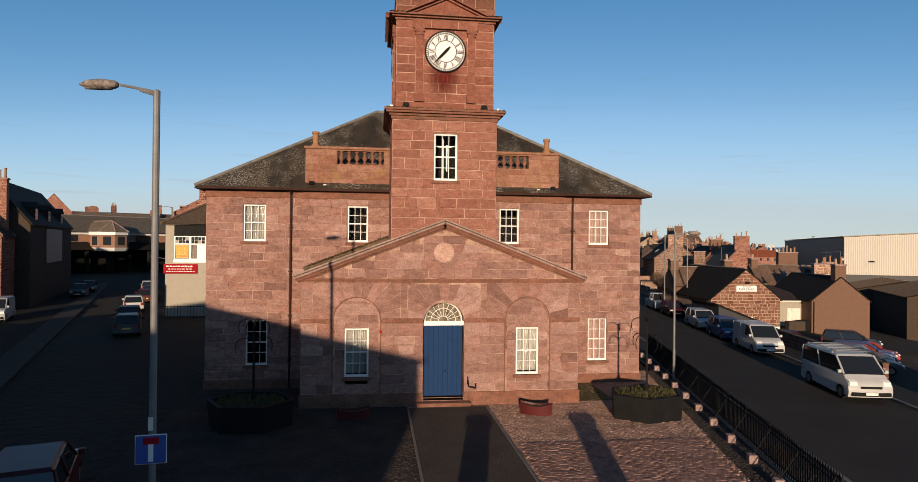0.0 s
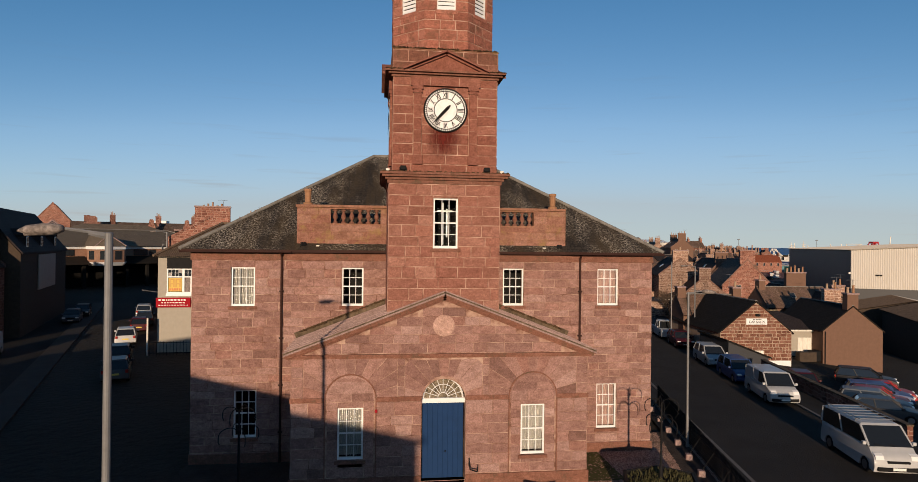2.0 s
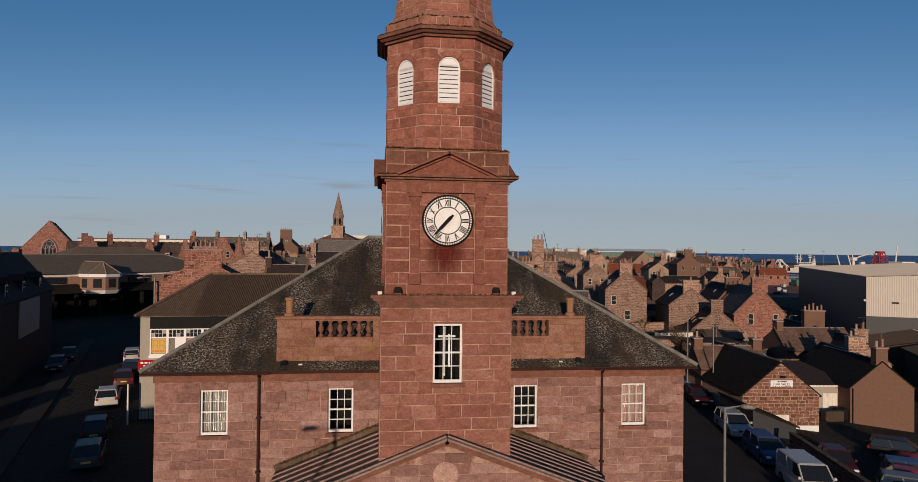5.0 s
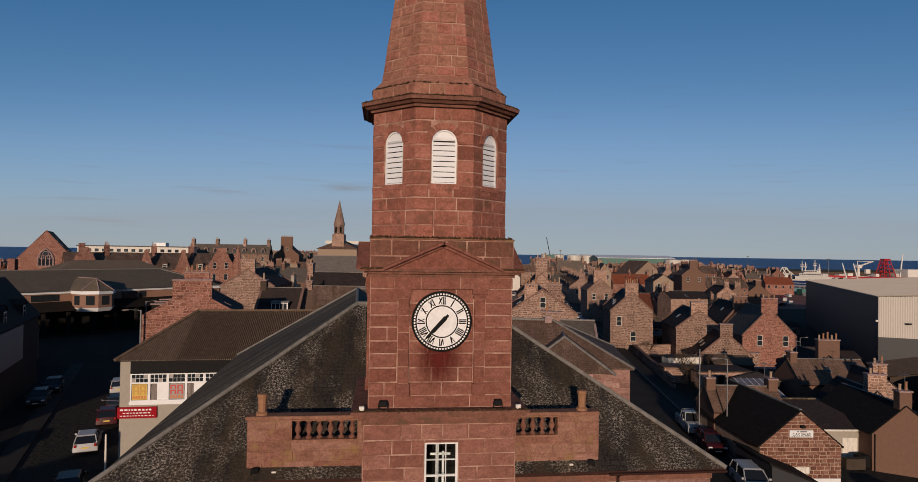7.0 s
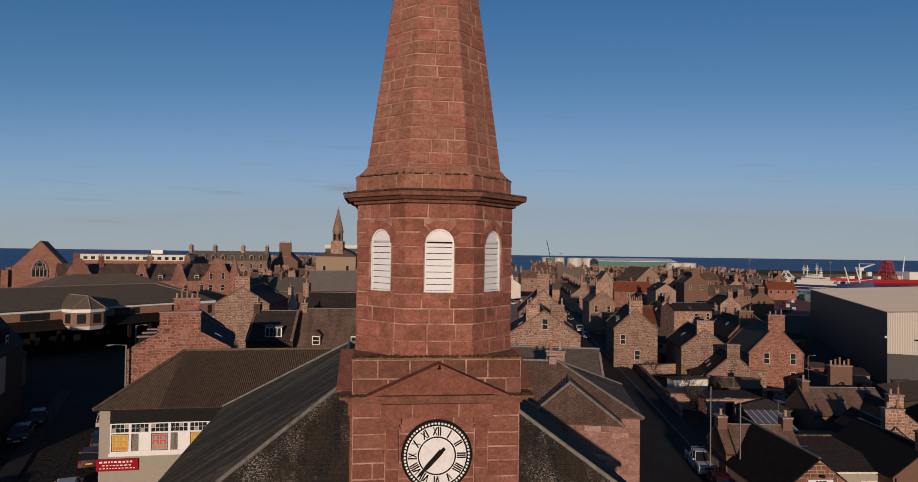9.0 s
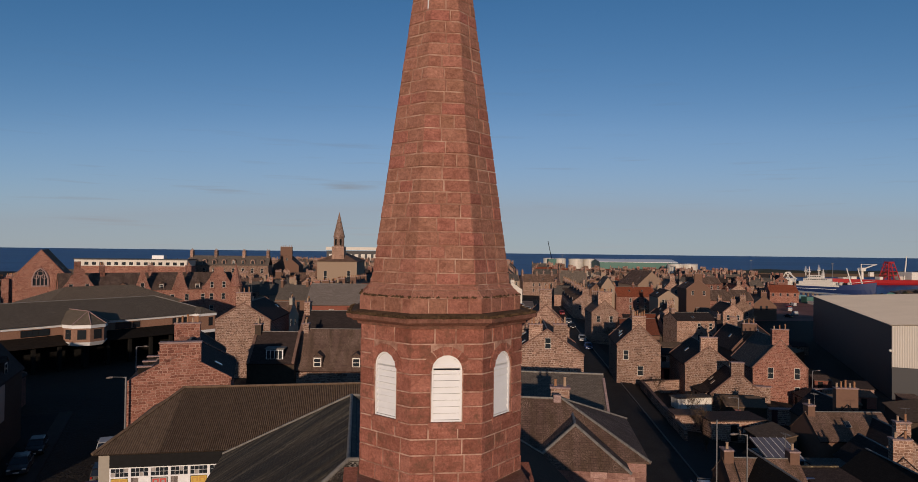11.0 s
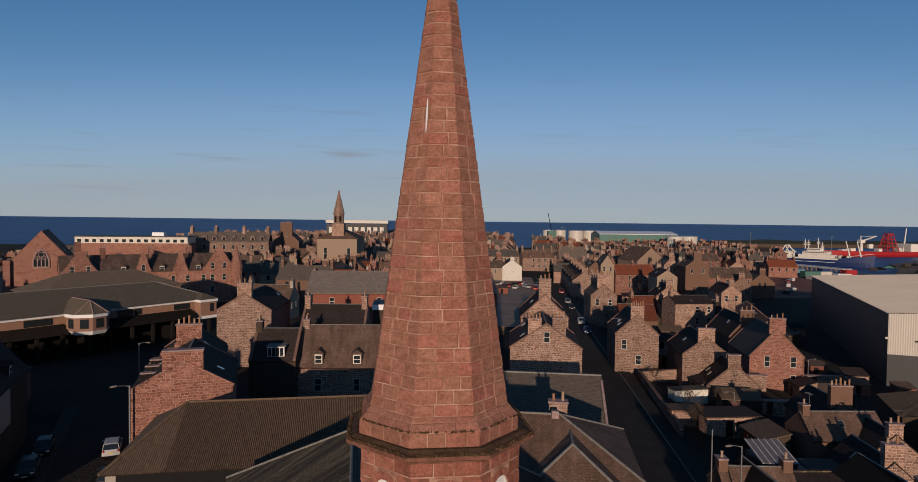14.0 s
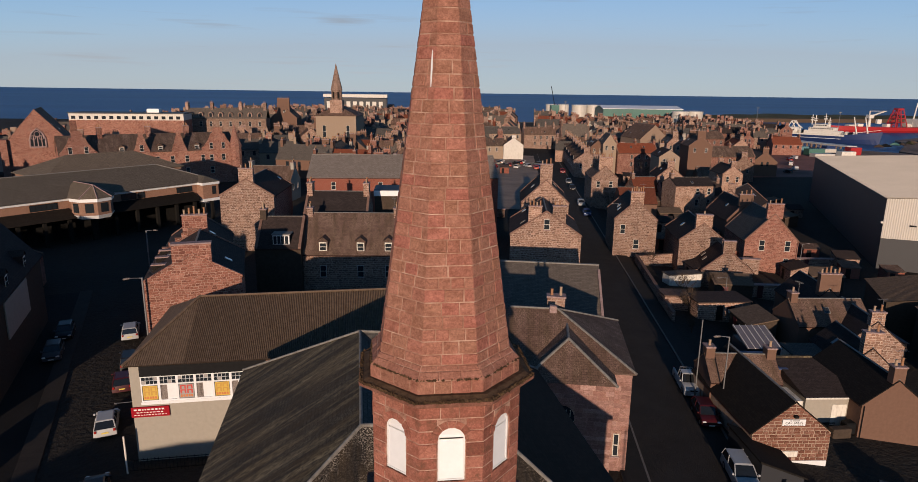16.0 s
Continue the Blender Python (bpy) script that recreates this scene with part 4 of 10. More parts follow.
for s, (o, u, lo, hi) in {"left": ((-8.4, 52.7, 0), (0.0391, -0.9992, 0), 0, 24.2), "right": ((12.90, FY, 0), (-0.0575, 0.9983, 0), 0, 22.5)}.items():
    p2 = Plane(o, u, (0, 0, 1), lambda v, a=lo: a, lambda v, a=hi: a)
    stones(sides, p2, lay(p2, G, 8.8, 0.34, 0.5, 1.1, [], rng), rng, False)
# plinth, eaves course and cornice
for a, b in ((-7.5, -2.9), (8.63, 12.95)):
    part("plinth", bbox(a, b, FY - 0.06, FY + 0.01, G, 0.35, 0.01), M_DRESSED, front)
for a, b in ((-7.5, CX - 2.17), (CX + 2.17, 12.95)):
    part("eaves_course", bbox(a, b, FY - 0.05, FY + 0.05, 8.56, 8.9, 0.01), M_DRESSED, front)
for a, b in ((-3.3, CX - 2.2), (CX + 2.2, 9.0)):
    bm = B()
    box(bm, a, b, FY - 0.28, FY + 0.2, 8.92, 9.02)
    box(bm, a + 0.05, b - 0.05, FY - 0.2, FY + 0.2, 9.02, 9.10)
    part("cornice", bm, M_MOSSY, front)
for i, h in enumerate(main_holes):
    cur = {0: (0.0, 1.0, M_CURTAIN), 1: None, 2: None, 3: (0, 1, M_PINKCURT), 4: None, 5: (0, 1, M_PINKCURT)}[i]
    sash_window(front, (h[0] + h[1]) / 2, h[2], h[1] - h[0], h[3] - h[2], FY + 0.10, curtain=cur)

# hipped slate roof with lead hips; its top is a shallow valley between two short ridges
E0, E1, EY0, EZ, RZ = -7.85, 13.3, 28.08, 9.02, 14.1
cor = [(E0, EY0, EZ), (E1, EY0, EZ), (12.0, 51.4, EZ), (-8.8, 53.1, EZ)]
top = [(0.08, 35.67, RZ), (5.5, 35.5, RZ), (5.1, 45.8, RZ), (-0.33, 46.9, RZ)]
roof = part("roof", face_bm([cor[0], cor[1], top[1], top[0]]), M_SLATE, house, "hipped slate roof crusted with pale lichen")
# right and rear slopes have their lack of sun in the blacker slate
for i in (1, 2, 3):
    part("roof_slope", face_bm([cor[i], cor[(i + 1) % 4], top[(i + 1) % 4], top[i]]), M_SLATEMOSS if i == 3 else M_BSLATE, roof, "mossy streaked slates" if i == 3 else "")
va, vb = (2.75, 37.2, 12.7), (2.4, 44.8, 12.7)
for pts in ([top[3], top[0], va, vb], [top[1], top[2], vb, va], [top[0], top[1], va], [top[2], top[3], vb]):
    part("inner_slope", face_bm(pts), M_SLATE3, roof)
low = [(x, y, z - 0.12) for x, y, z in cor]
for i in range(4):
    part("eaves_board", face_bm([low[i], low[(i + 1) % 4], cor[(i + 1) % 4], cor[i]]), M_PIPE, roof)
part("soffit", face_bm([low[0], low[3], low[2], low[1]]), M_PIPE, roof)
for i in range(4):
    bm = B()
    rod(bm, Vector(top[i]) + Vector((0, 0, 0.02)), Vector(top[(i + 1) % 4]) + Vector((0, 0, 0.02)), 0.08, 8)
    part("ridge_roll", bm, M_LEAD, roof)
for i, c in enumerate(cor):
    bm = B()
    rod(bm, Vector(c) + Vector((0, 0, 0.02)), Vector(top[i]) + Vector((0, 0, 0.02)), 0.085, 8)
    part("hip_roll", bm, M_LEAD, roof)
for a, b, c, d in ((E0, -3.3, EY0 - 0.11, EY0 - 0.005), (9.0, E1, EY0 - 0.11, EY0 - 0.005)):
    part("gutter", bbox(a, b, c, d, EZ - 0.13, EZ - 0.05, 0.02), M_PIPE, house)
for x in (-3.75, 9.45):
    bm = B()
    rod(bm, (x, FY - 0.09, G if x < 0 else G), (x, FY - 0.09, 8.72), 0.05, 8)
    rod(bm, (x, FY - 0.09, 8.72), (x, FY - 0.3, 8.9), 0.05, 8)
    for z in (1.2, 3.2, 5.2, 7.2):
        box(bm, x - 0.085, x + 0.085, FY - 0.15, FY - 0.02, z, z + 0.07)
    part("downpipe", bm, M_PIPE, house, "dark brown cast iron downpipe")

# balustraded parapet screens on both sides of the tower
def screen(x0, x1, b0, b1, stub, nb):
    bm = wall_holes(B(), x0, x1, 9.10, 10.86, FY + 0.05, FY + 0.42, [(b0, b1, 10.18, 10.80)])
    wall = part("parapet", bm, M_MOSSY, house, "mossy stone parapet with a balustrade")
    part("coping", bbox(x0 - 0.06, x1, FY - 0.03, FY + 0.5, 10.86, 10.98, 0.02), M_MOSSY, wall)
    p3 = Plane((0, FY + 0.05, 0), (1, 0, 0), (0, 0, 1), lambda v: x0, lambda v: x1)
    stones(wall, p3, lay(p3, 9.14, 10.84, 0.36, 0.5, 1.0, [(b0 - 0.01, b1 + 0.01, 10.12, 10.86)], rng), rng, mats=(M_MOSSYB, M_MOSSYB))
    for i in range(nb):
        bm = turned(B(), [(0.11, 10.18), (0.11, 10.25), (0.06, 10.28), (0.05, 10.33), (0.115, 10.45), (0.105, 10.52), (0.055, 10.66), (0.05, 10.70), (0.10, 10.73), (0.10, 10.80)],
                    10, b0 + (b1 - b0) * (i + 0.5) / nb, FY + 0.23)
        part("baluster", bm, M_DRESSED, wall, smooth=True)
    bm = turned(B(), [(0.20, 10.98), (0.20, 11.06), (0.13, 11.10), (0.145, 11.55), (0.17, 11.57), (0.17, 11.66), (0.10, 11.68)], 10, stub, FY + 0.25)
    part("stub_pot", bm, M_POT, wall)
    # back of the screen reaches to the roof
    bm = B()
    for x in (x0, x1 - 0.3):
        box(bm, x, x + 0.3, FY + 0.42, FY + 2.2, 9.0, 10.0)
    part("return_wall", bm, M_MOSSY, wall)


screen(-3.15, CX - 2.16, -1.72, 0.42, -2.72, 6)
screen(CX + 2.16, 8.78, 5.28, 7.30, 8.22, 6)

# pedimented entrance bay
DX, DZ, DR, DS = 2.885, 0.26, 0.85, 3.30       # door centre, sill, arch radius, springing
bay_holes = [(-1.13, -0.17, 1.15, 3.11), (5.91, 6.87, 1.15, 3.11), (DX - DR, DX + DR, DZ, DS + DR)]
bm = wall_holes(B(), -2.85, 8.58, G, 5.15, PY, PY + 0.5, bay_holes)
spandrels(bm, DX, DS, DR, PY, PY + 0.5)
bay = part("entrance_bay", bm, M_MORTAR, house, "pink granite entrance bay with blind arches")
bm = B()
extrude_xz(bm, [(-2.85, 5.15), (8.58, 5.15), (2.87, 7.2)], PY, PY + 0.5)
part("pediment", bm, M_MORTAR, bay)
bm = B()
box(bm, -2.85, -2.35, PY + 0.5, FY, G, 5.15)
box(bm, 8.08, 8.58, PY + 0.5, FY, G, 5.15)
part("bay_side", bm, M_RUBBLE2, bay)
# near-black sheet in place of the unlit hall behind the bay
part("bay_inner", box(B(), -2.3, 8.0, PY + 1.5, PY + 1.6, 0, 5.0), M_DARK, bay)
for o, u, lo, hi in (((-2.85, 0, 0), (0, -1, 0), -FY, -PY), ((8.58, 0, 0), (0, 1, 0), PY, FY)):
    p2 = Plane(o, u, (0, 0, 1), lambda v, a=lo: a, lambda v, a=hi: a)
    stones(bay, p2, lay(p2, G, 5.1, 0.36, 0.5, 1.0, [], rng), rng, False)
pl = Plane((0, PY, 0), (1, 0, 0), (0, 0, 1), lambda v: -2.85 if v < 5.15 else -2.85 + (v - 5.15) * 2.79, lambda v: 8.58 if v < 5.15 else 8.58 - (v - 5.15) * 2.785)
AR, AS = 0.93, 3.42                            # blind arches beside the door
arches = [(-0.65 - AR, -0.65 + AR, 0.45, AS + AR), (6.39 - AR, 6.39 + AR, 0.45, AS + AR)]
vous = [(-0.65 - 1.75, -0.65 + 1.75, AS + 0.02, 5.0), (6.39 - 1.75, 6.39 + 1.75, AS + 0.02, 5.0), (DX - 1.5, DX + 1.5, AS + 0.02, 4.9)]
door_cut = [(DX - DR, DX + DR, -0.3, DS + DR)]
rect = [(a, b, 0.45, AS) for a, b, c, d in arches]
quads = lay(pl, 0.5, AS - 0.1, 0.36, 0.5, 1.1, rect + door_cut, rng) + lay(pl, AS + 0.1, 4.95, 0.37, 0.5, 1.1, vous, rng) + lay(pl, 5.15, 6.9, 0.37, 0.5, 1.15, [], rng)
stones(bay, pl, quads, rng)
for a, b, c, d in arches:
    # recessed panel: set back with its own small blocks, and a moulded rim
    cx = (a + b) / 2
    p4 = Plane((0, PY, 0), (1, 0, 0), (0, 0, 1), lambda v, cx=cx: cx - (AR - 0.05 if v < AS else math.sqrt(max(0.01, (AR - 0.05) ** 2 - (v - AS) ** 2))),
               lambda v, cx=cx: cx + (AR - 0.05 if v < AS else math.sqrt(max(0.01, (AR - 0.05) ** 2 - (v - AS) ** 2))))
    q4 = lay(p4, 0.5, AS + AR - 0.1, 0.36, 0.5, 0.95, [h for h in bay_holes[:2]], rng)
    for q in q4:
        bm = B()
        block_bm(bm, p4, q, 0.004, 0.006)
        part("stone_block", bm, M_BLOCK, bay)
    bm = B()
    extrude_xz(bm, arch_pts(cx, AS, AS + 0.001, AR - 0.01), PY - 0.003, PY + 0.01)
    part("arch_panel", bm, M_BLOCK, bay)
    n = 16
    for i in range(n):                          # rim stones
        a0, a1 = math.pi * i / n, math.pi * (i + 1) / n
        bm = B()
        extrude_xz(bm, [(cx + r * math.cos(t), AS + r * math.sin(t)) for r, t in ((AR, a0), (AR + 0.05, a0), (AR + 0.05, a1), (AR, a1))], PY - 0.045, PY + 0.01)
        part("arch_rim", bm, M_DRESSED, bay)
    for sx in (-1, 1):
        part("arch_rim", box(B(), cx + sx * (AR + 0.025) - 0.025, cx + sx * (AR + 0.025) + 0.025, PY - 0.045, PY + 0.01, 0.5, AS), M_DRESSED, bay)


def voussoirs(cx, zs, r0, r1, n, zmax):
    """Wedge stones radiating over an arch, cut level under the string course."""
    for i in range(n):
        a0, a1 = math.pi * i / n + 0.007, math.pi * (i + 1) / n - 0.007

        def outer(t):
            r = 9.0 if math.sin(t) < 1e-3 else (zmax - zs) / math.sin(t)
            r = min(r, r1 / max(1e-3, abs(math.cos(t))))
            return (cx + r * math.cos(t), zs + r * math.sin(t))
        pts = [(cx + r0 * math.cos(a0), zs + r0 * math.sin(a0)), outer(a0), outer((a0 + a1) / 2), outer(a1), (cx + r0 * math.cos(a1), zs + r0 * math.sin(a1))]
        bm = B()
        extrude_xz(bm, pts, PY - rng.uniform(0.014, 0.022), PY + 0.005)
        part("voussoir", bm, M_BLOCK, bay)


voussoirs(-0.65, AS, AR + 0.055, 1.742, 11, 4.985)
voussoirs(6.39, AS, AR + 0.055, 1.742, 11, 4.985)
voussoirs(DX, DS + 0.1, DR + 0.02, 1.49, 11, 4.89)
for a, b in ((-2.9, -0.65 - AR - 0.06), (-0.65 + AR + 0.06, DX - DR), (DX + DR, 6.39 - AR - 0.06), (6.39 + AR + 0.06, 8.63)):
    part("impost_band", bbox(a, b, PY - 0.05, PY + 0.02, AS - 0.09, AS + 0.09, 0.012), M_DRESSED, bay)
bm = B()
for z0, z1, d in ((4.97, 5.05, 0.05), (5.05, 5.13, 0.11)):
    box(bm, -2.85 - d, 8.58 + d, PY - d, PY + 0.02, z0, z1)
part("string_course", bm, M_DRESSED, bay)
for a, b in ((-2.92, DX - DR - 0.02), (DX + DR + 0.02, 8.65)):
    part("plinth", bbox(a, b, PY - 0.07, PY + 0.01, G, 0.48, 0.012), M_DRESSED, bay)
bm = turned(B(), [(0.42, 0), (0.42, 0.03), (0.37, 0.05)], 24)
bmesh.ops.transform(bm, matrix=pose(2.86, PY - 0.005, 6.2, 90), verts=bm.verts)
part("roundel", bm, M_ROUND, bay, "worn pink stone roundel")
for h in bay_holes[:2]:
    sash_window(bay, (h[0] + h[1]) / 2, h[2], h[1] - h[0], h[3] - h[2], PY + 0.07, curtain=(0.02, 1, M_CURTAIN))
# raking cornice and stone-slab roof
SL = math.atan2(7.45 - 5.16, 5.97)
for s in (-1, 1):
    m = pose(2.87, 0, 7.46, 0, 0, 0) @ Matrix.Diagonal((s, 1, 1, 1)) @ pose(0, 0, 0, 0, math.degrees(SL), 0)
    bm = B()
    box(bm, 0, 6.42, PY - 0.33, PY + 0.05, -0.055, 0.0, 0, m)
    part("cornice_lip", bm, M_PALE, bay, "thin pale lip of the raking cornice")
    bm = B()
    box(bm, 0, 6.40, PY - 0.30, PY + 0.05, -0.10, -0.056, 0, m)
    box(bm, 0, 6.38, PY - 0.22, PY + 0.05, -0.2, -0.10, 0, m)
    box(bm, 0, 6.34, PY - 0.12, PY + 0.05, -0.27, -0.2, 0, m)
    part("raking_cornice", bm, M_DRESSED, bay, "weathered pink raking cornice")
    n = 7
    for i in range(n):
        bm = B()
        ya, yb = PY - 0.30 + i * (FY - PY + 0.28) / n, PY - 0.30 + (i + 1) * (FY - PY + 0.28) / n - 0.02
        box(bm, 0.0 if i == 0 else 2.2, 6.40, ya, yb, 0.002, 0.05, 0, m)
        slab = part("roof_slab", bm, M_CRUST, bay)
        bm = B()
        box(bm, 0.0 if i == 0 else 2.2, 6.40, ya, ya + 0.09, 0.052, 0.10, 0, m)
        part("slab_rib", bm, M_PALE, slab)
    bm = B()
    box(bm, 2.2, 6.4, FY - 0.03, FY - 0.004, 0.05, 0.30, 0, m)
    part("flashing", bm, M_CRUST, bay)

# blue double door, fanlight, step, handrail
door = part("door", bbox(DX - DR + 0.05, DX + DR - 0.05, PY + 0.30, PY + 0.36, DZ, DS - 0.12, 0.0), M_BLUE, bay, "closed blue double door of vertical boards")
for i in range(8):
    w = (2 * DR - 0.12) / 8
    x = DX - DR + 0.06 + i * w
    part("board", bbox(x + 0.006, x + w - 0.006, PY + 0.275, PY + 0.30, DZ + 0.02, DS - 0.13, 0.005), M_BLUE, door)
part("knob", turned(B(), [(0.03, 0), (0.03, 0.05), (0.01, 0.07)], 8), M_IRON, door, m=pose(DX + 0.1, PY + 0.275, 1.3, 90))
bm = B()
box(bm, DX - DR, DX + DR, PY + 0.22, PY + 0.4, DS - 0.12, DS + 0.06)
fan = part("fanlight", bm, M_WHITE, bay, "white fanlight with radiating bars")
bm = B()
for i in range(1, 10):
    t = math.pi * i / 10
    rod(bm, (DX + 0.2 * math.cos(t), PY + 0.3, DS + 0.06 + 0.2 * math.sin(t)), (DX + 0.78 * math.cos(t), PY + 0.3, DS + 0.06 + 0.76 * math.sin(t)), 0.012, 5)
for r, n in ((0.2, 12), (0.52, 20), (0.77, 24)):
    for i in range(n):
        a0, a1 = math.pi * i / n, math.pi * (i + 1) / n
        rod(bm, (DX + r * math.cos(a0), PY + 0.3, DS + 0.06 + r * math.sin(a0)), (DX + r * math.cos(a1), PY + 0.3, DS + 0.06 + r * math.sin(a1)), 0.014 if r < 0.7 else 0.035, 5)
part("fan_bars", bm, M_WHITE, fan)
bm = B()
extrude_xz(bm, arch_pts(DX, DS + 0.06, DS + 0.061, 0.8), PY + 0.32, PY + 0.325)
# mottled cream stands for light mirrored in the fanlight
part("pane", bm, plain("fan_glass_reflection", (0.20, 0.165, 0.12), 0.15, vary=0.9, scale=9, bumps=0), fan)
part("door_step", bbox(DX - 1.1, DX + 1.1, PY - 0.45, PY + 0.45, G, 0.13, 0.02), M_DRESSED, bay)
part("threshold", bbox(DX - DR, DX + DR, PY + 0.0, PY + 0.5, 0.13, DZ, 0.015), M_POT, bay)
bm = B()
rod(bm, (DX + 1.0, PY - 0.03, 1.1), (DX + 1.0, PY - 0.30, 0.75), 0.025)
rod(bm, (DX + 1.0, PY - 0.30, 0.75), (DX + 1.25, PY - 0.5, 0.72), 0.025)
rod(bm, (DX + 1.25, PY - 0.5, 0.72), (DX + 1.25, PY - 0.5, 0.9), 0.025)
rod(bm, (DX + 1.0, PY - 0.03, 1.1), (DX + 1.0, PY - 0.03, 0.8), 0.02)
part("handrail", bm, M_IRON, bay, "short bent black handrail")

# lower tower
TM = (M_TBLOCK, M_TBLOCKS)
LM = (M_LBLOCK, M_LBLOCKS)
TW = 2.16
tw_hole = [(2.41, 3.37, 9.16, 11.10)]
bm = wall_holes(B(), CX - TW, CX + TW, 5.0, 11.95, TY, TY + 0.5, tw_hole)
box(bm, CX - TW, CX - TW + 0.5, TY + 0.5, TY + 2 * TW, 5.0, 11.95)
box(bm, CX + TW - 0.5, CX + TW, TY + 0.5, TY + 2 * TW, 5.0, 11.95)
box(bm, CX - TW + 0.5, CX + TW - 0.5, TY + 2 * TW - 0.5, TY + 2 * TW, 5.0, 11.95)
tower = part("lower_tower", bm, M_MORTAR3, house, "square lower stage of the tower")
# near-black sheet in place of the unlit tower room
part("tower_inner", box(B(), CX - TW + 0.5, CX + TW - 0.5, TY + 1.6, TY + 1.7, 5.5, 11.9), M_DARK, tower)
pl = Plane((CX, TY, 0), (1, 0, 0), (0, 0, 1), lambda v: -TW, lambda v: TW)
hole = [(a - CX, b - CX, c, d) for a, b, c, d in tw_hole]
stones(tower, pl, lay(pl, 5.0, 11.62, 0.40, 0.5, 1.25, hole, rng, 0.036), rng, mats=LM)
for o, u in (((CX - TW, CY, 0), (0, -1, 0)), ((CX + TW, CY, 0), (0, 1, 0)), ((CX, TY + 2 * TW, 0), (-1, 0, 0))):
    p2 = Plane(o, u, (0, 0, 1), lambda v: -TW, lambda v: TW)
    stones(tower, p2, lay(p2, 5.0, 11.62, 0.40, 0.5, 1.2, [], rng), rng, False, mats=LM)
sash_window(tower, 2.89, 9.16, 0.96, 1.94, TY + 0.09, cols=3, rows=4)
# plain white bars behind the sash, their use unknown
bm = B()
box(bm, 2.80, 2.86, TY + 0.5, TY + 0.53, 9.3, 10.95)
box(bm, 2.96, 3.02, TY + 0.5, TY + 0.53, 9.6, 10.7)
box(bm, 2.62, 3.2, TY + 0.5, TY + 0.53, 10.6, 10.66)
part("inner_ladder", bm, M_WHITE, tower)


def square_ring(bm, half, z0, z1):
    return box(bm, CX - half, CX + half, CY - half, CY + half, z0, z1)


for half, z0, z1 in ((TW + 0.05, 11.64, 11.78), (TW + 0.13, 11.78, 11.88), (TW + 0.26, 11.88, 11.97), (TW + 0.33, 11.97, 12.06)):
    part("tower_cornice", square_ring(B(), half, z0, z1), M_DRESSED, tower, "moulded stone cornice with dark stains")

# clock stage
CW = 2.03
CF = CY - CW
bm = box(B(), CX - CW, CX + CW, CF, CF + 2 * CW, 12.06, 15.75)
clock_stage = part("clock_stage", bm, M_MORTAR3, house, "square clock stage with pilasters and small pediments")
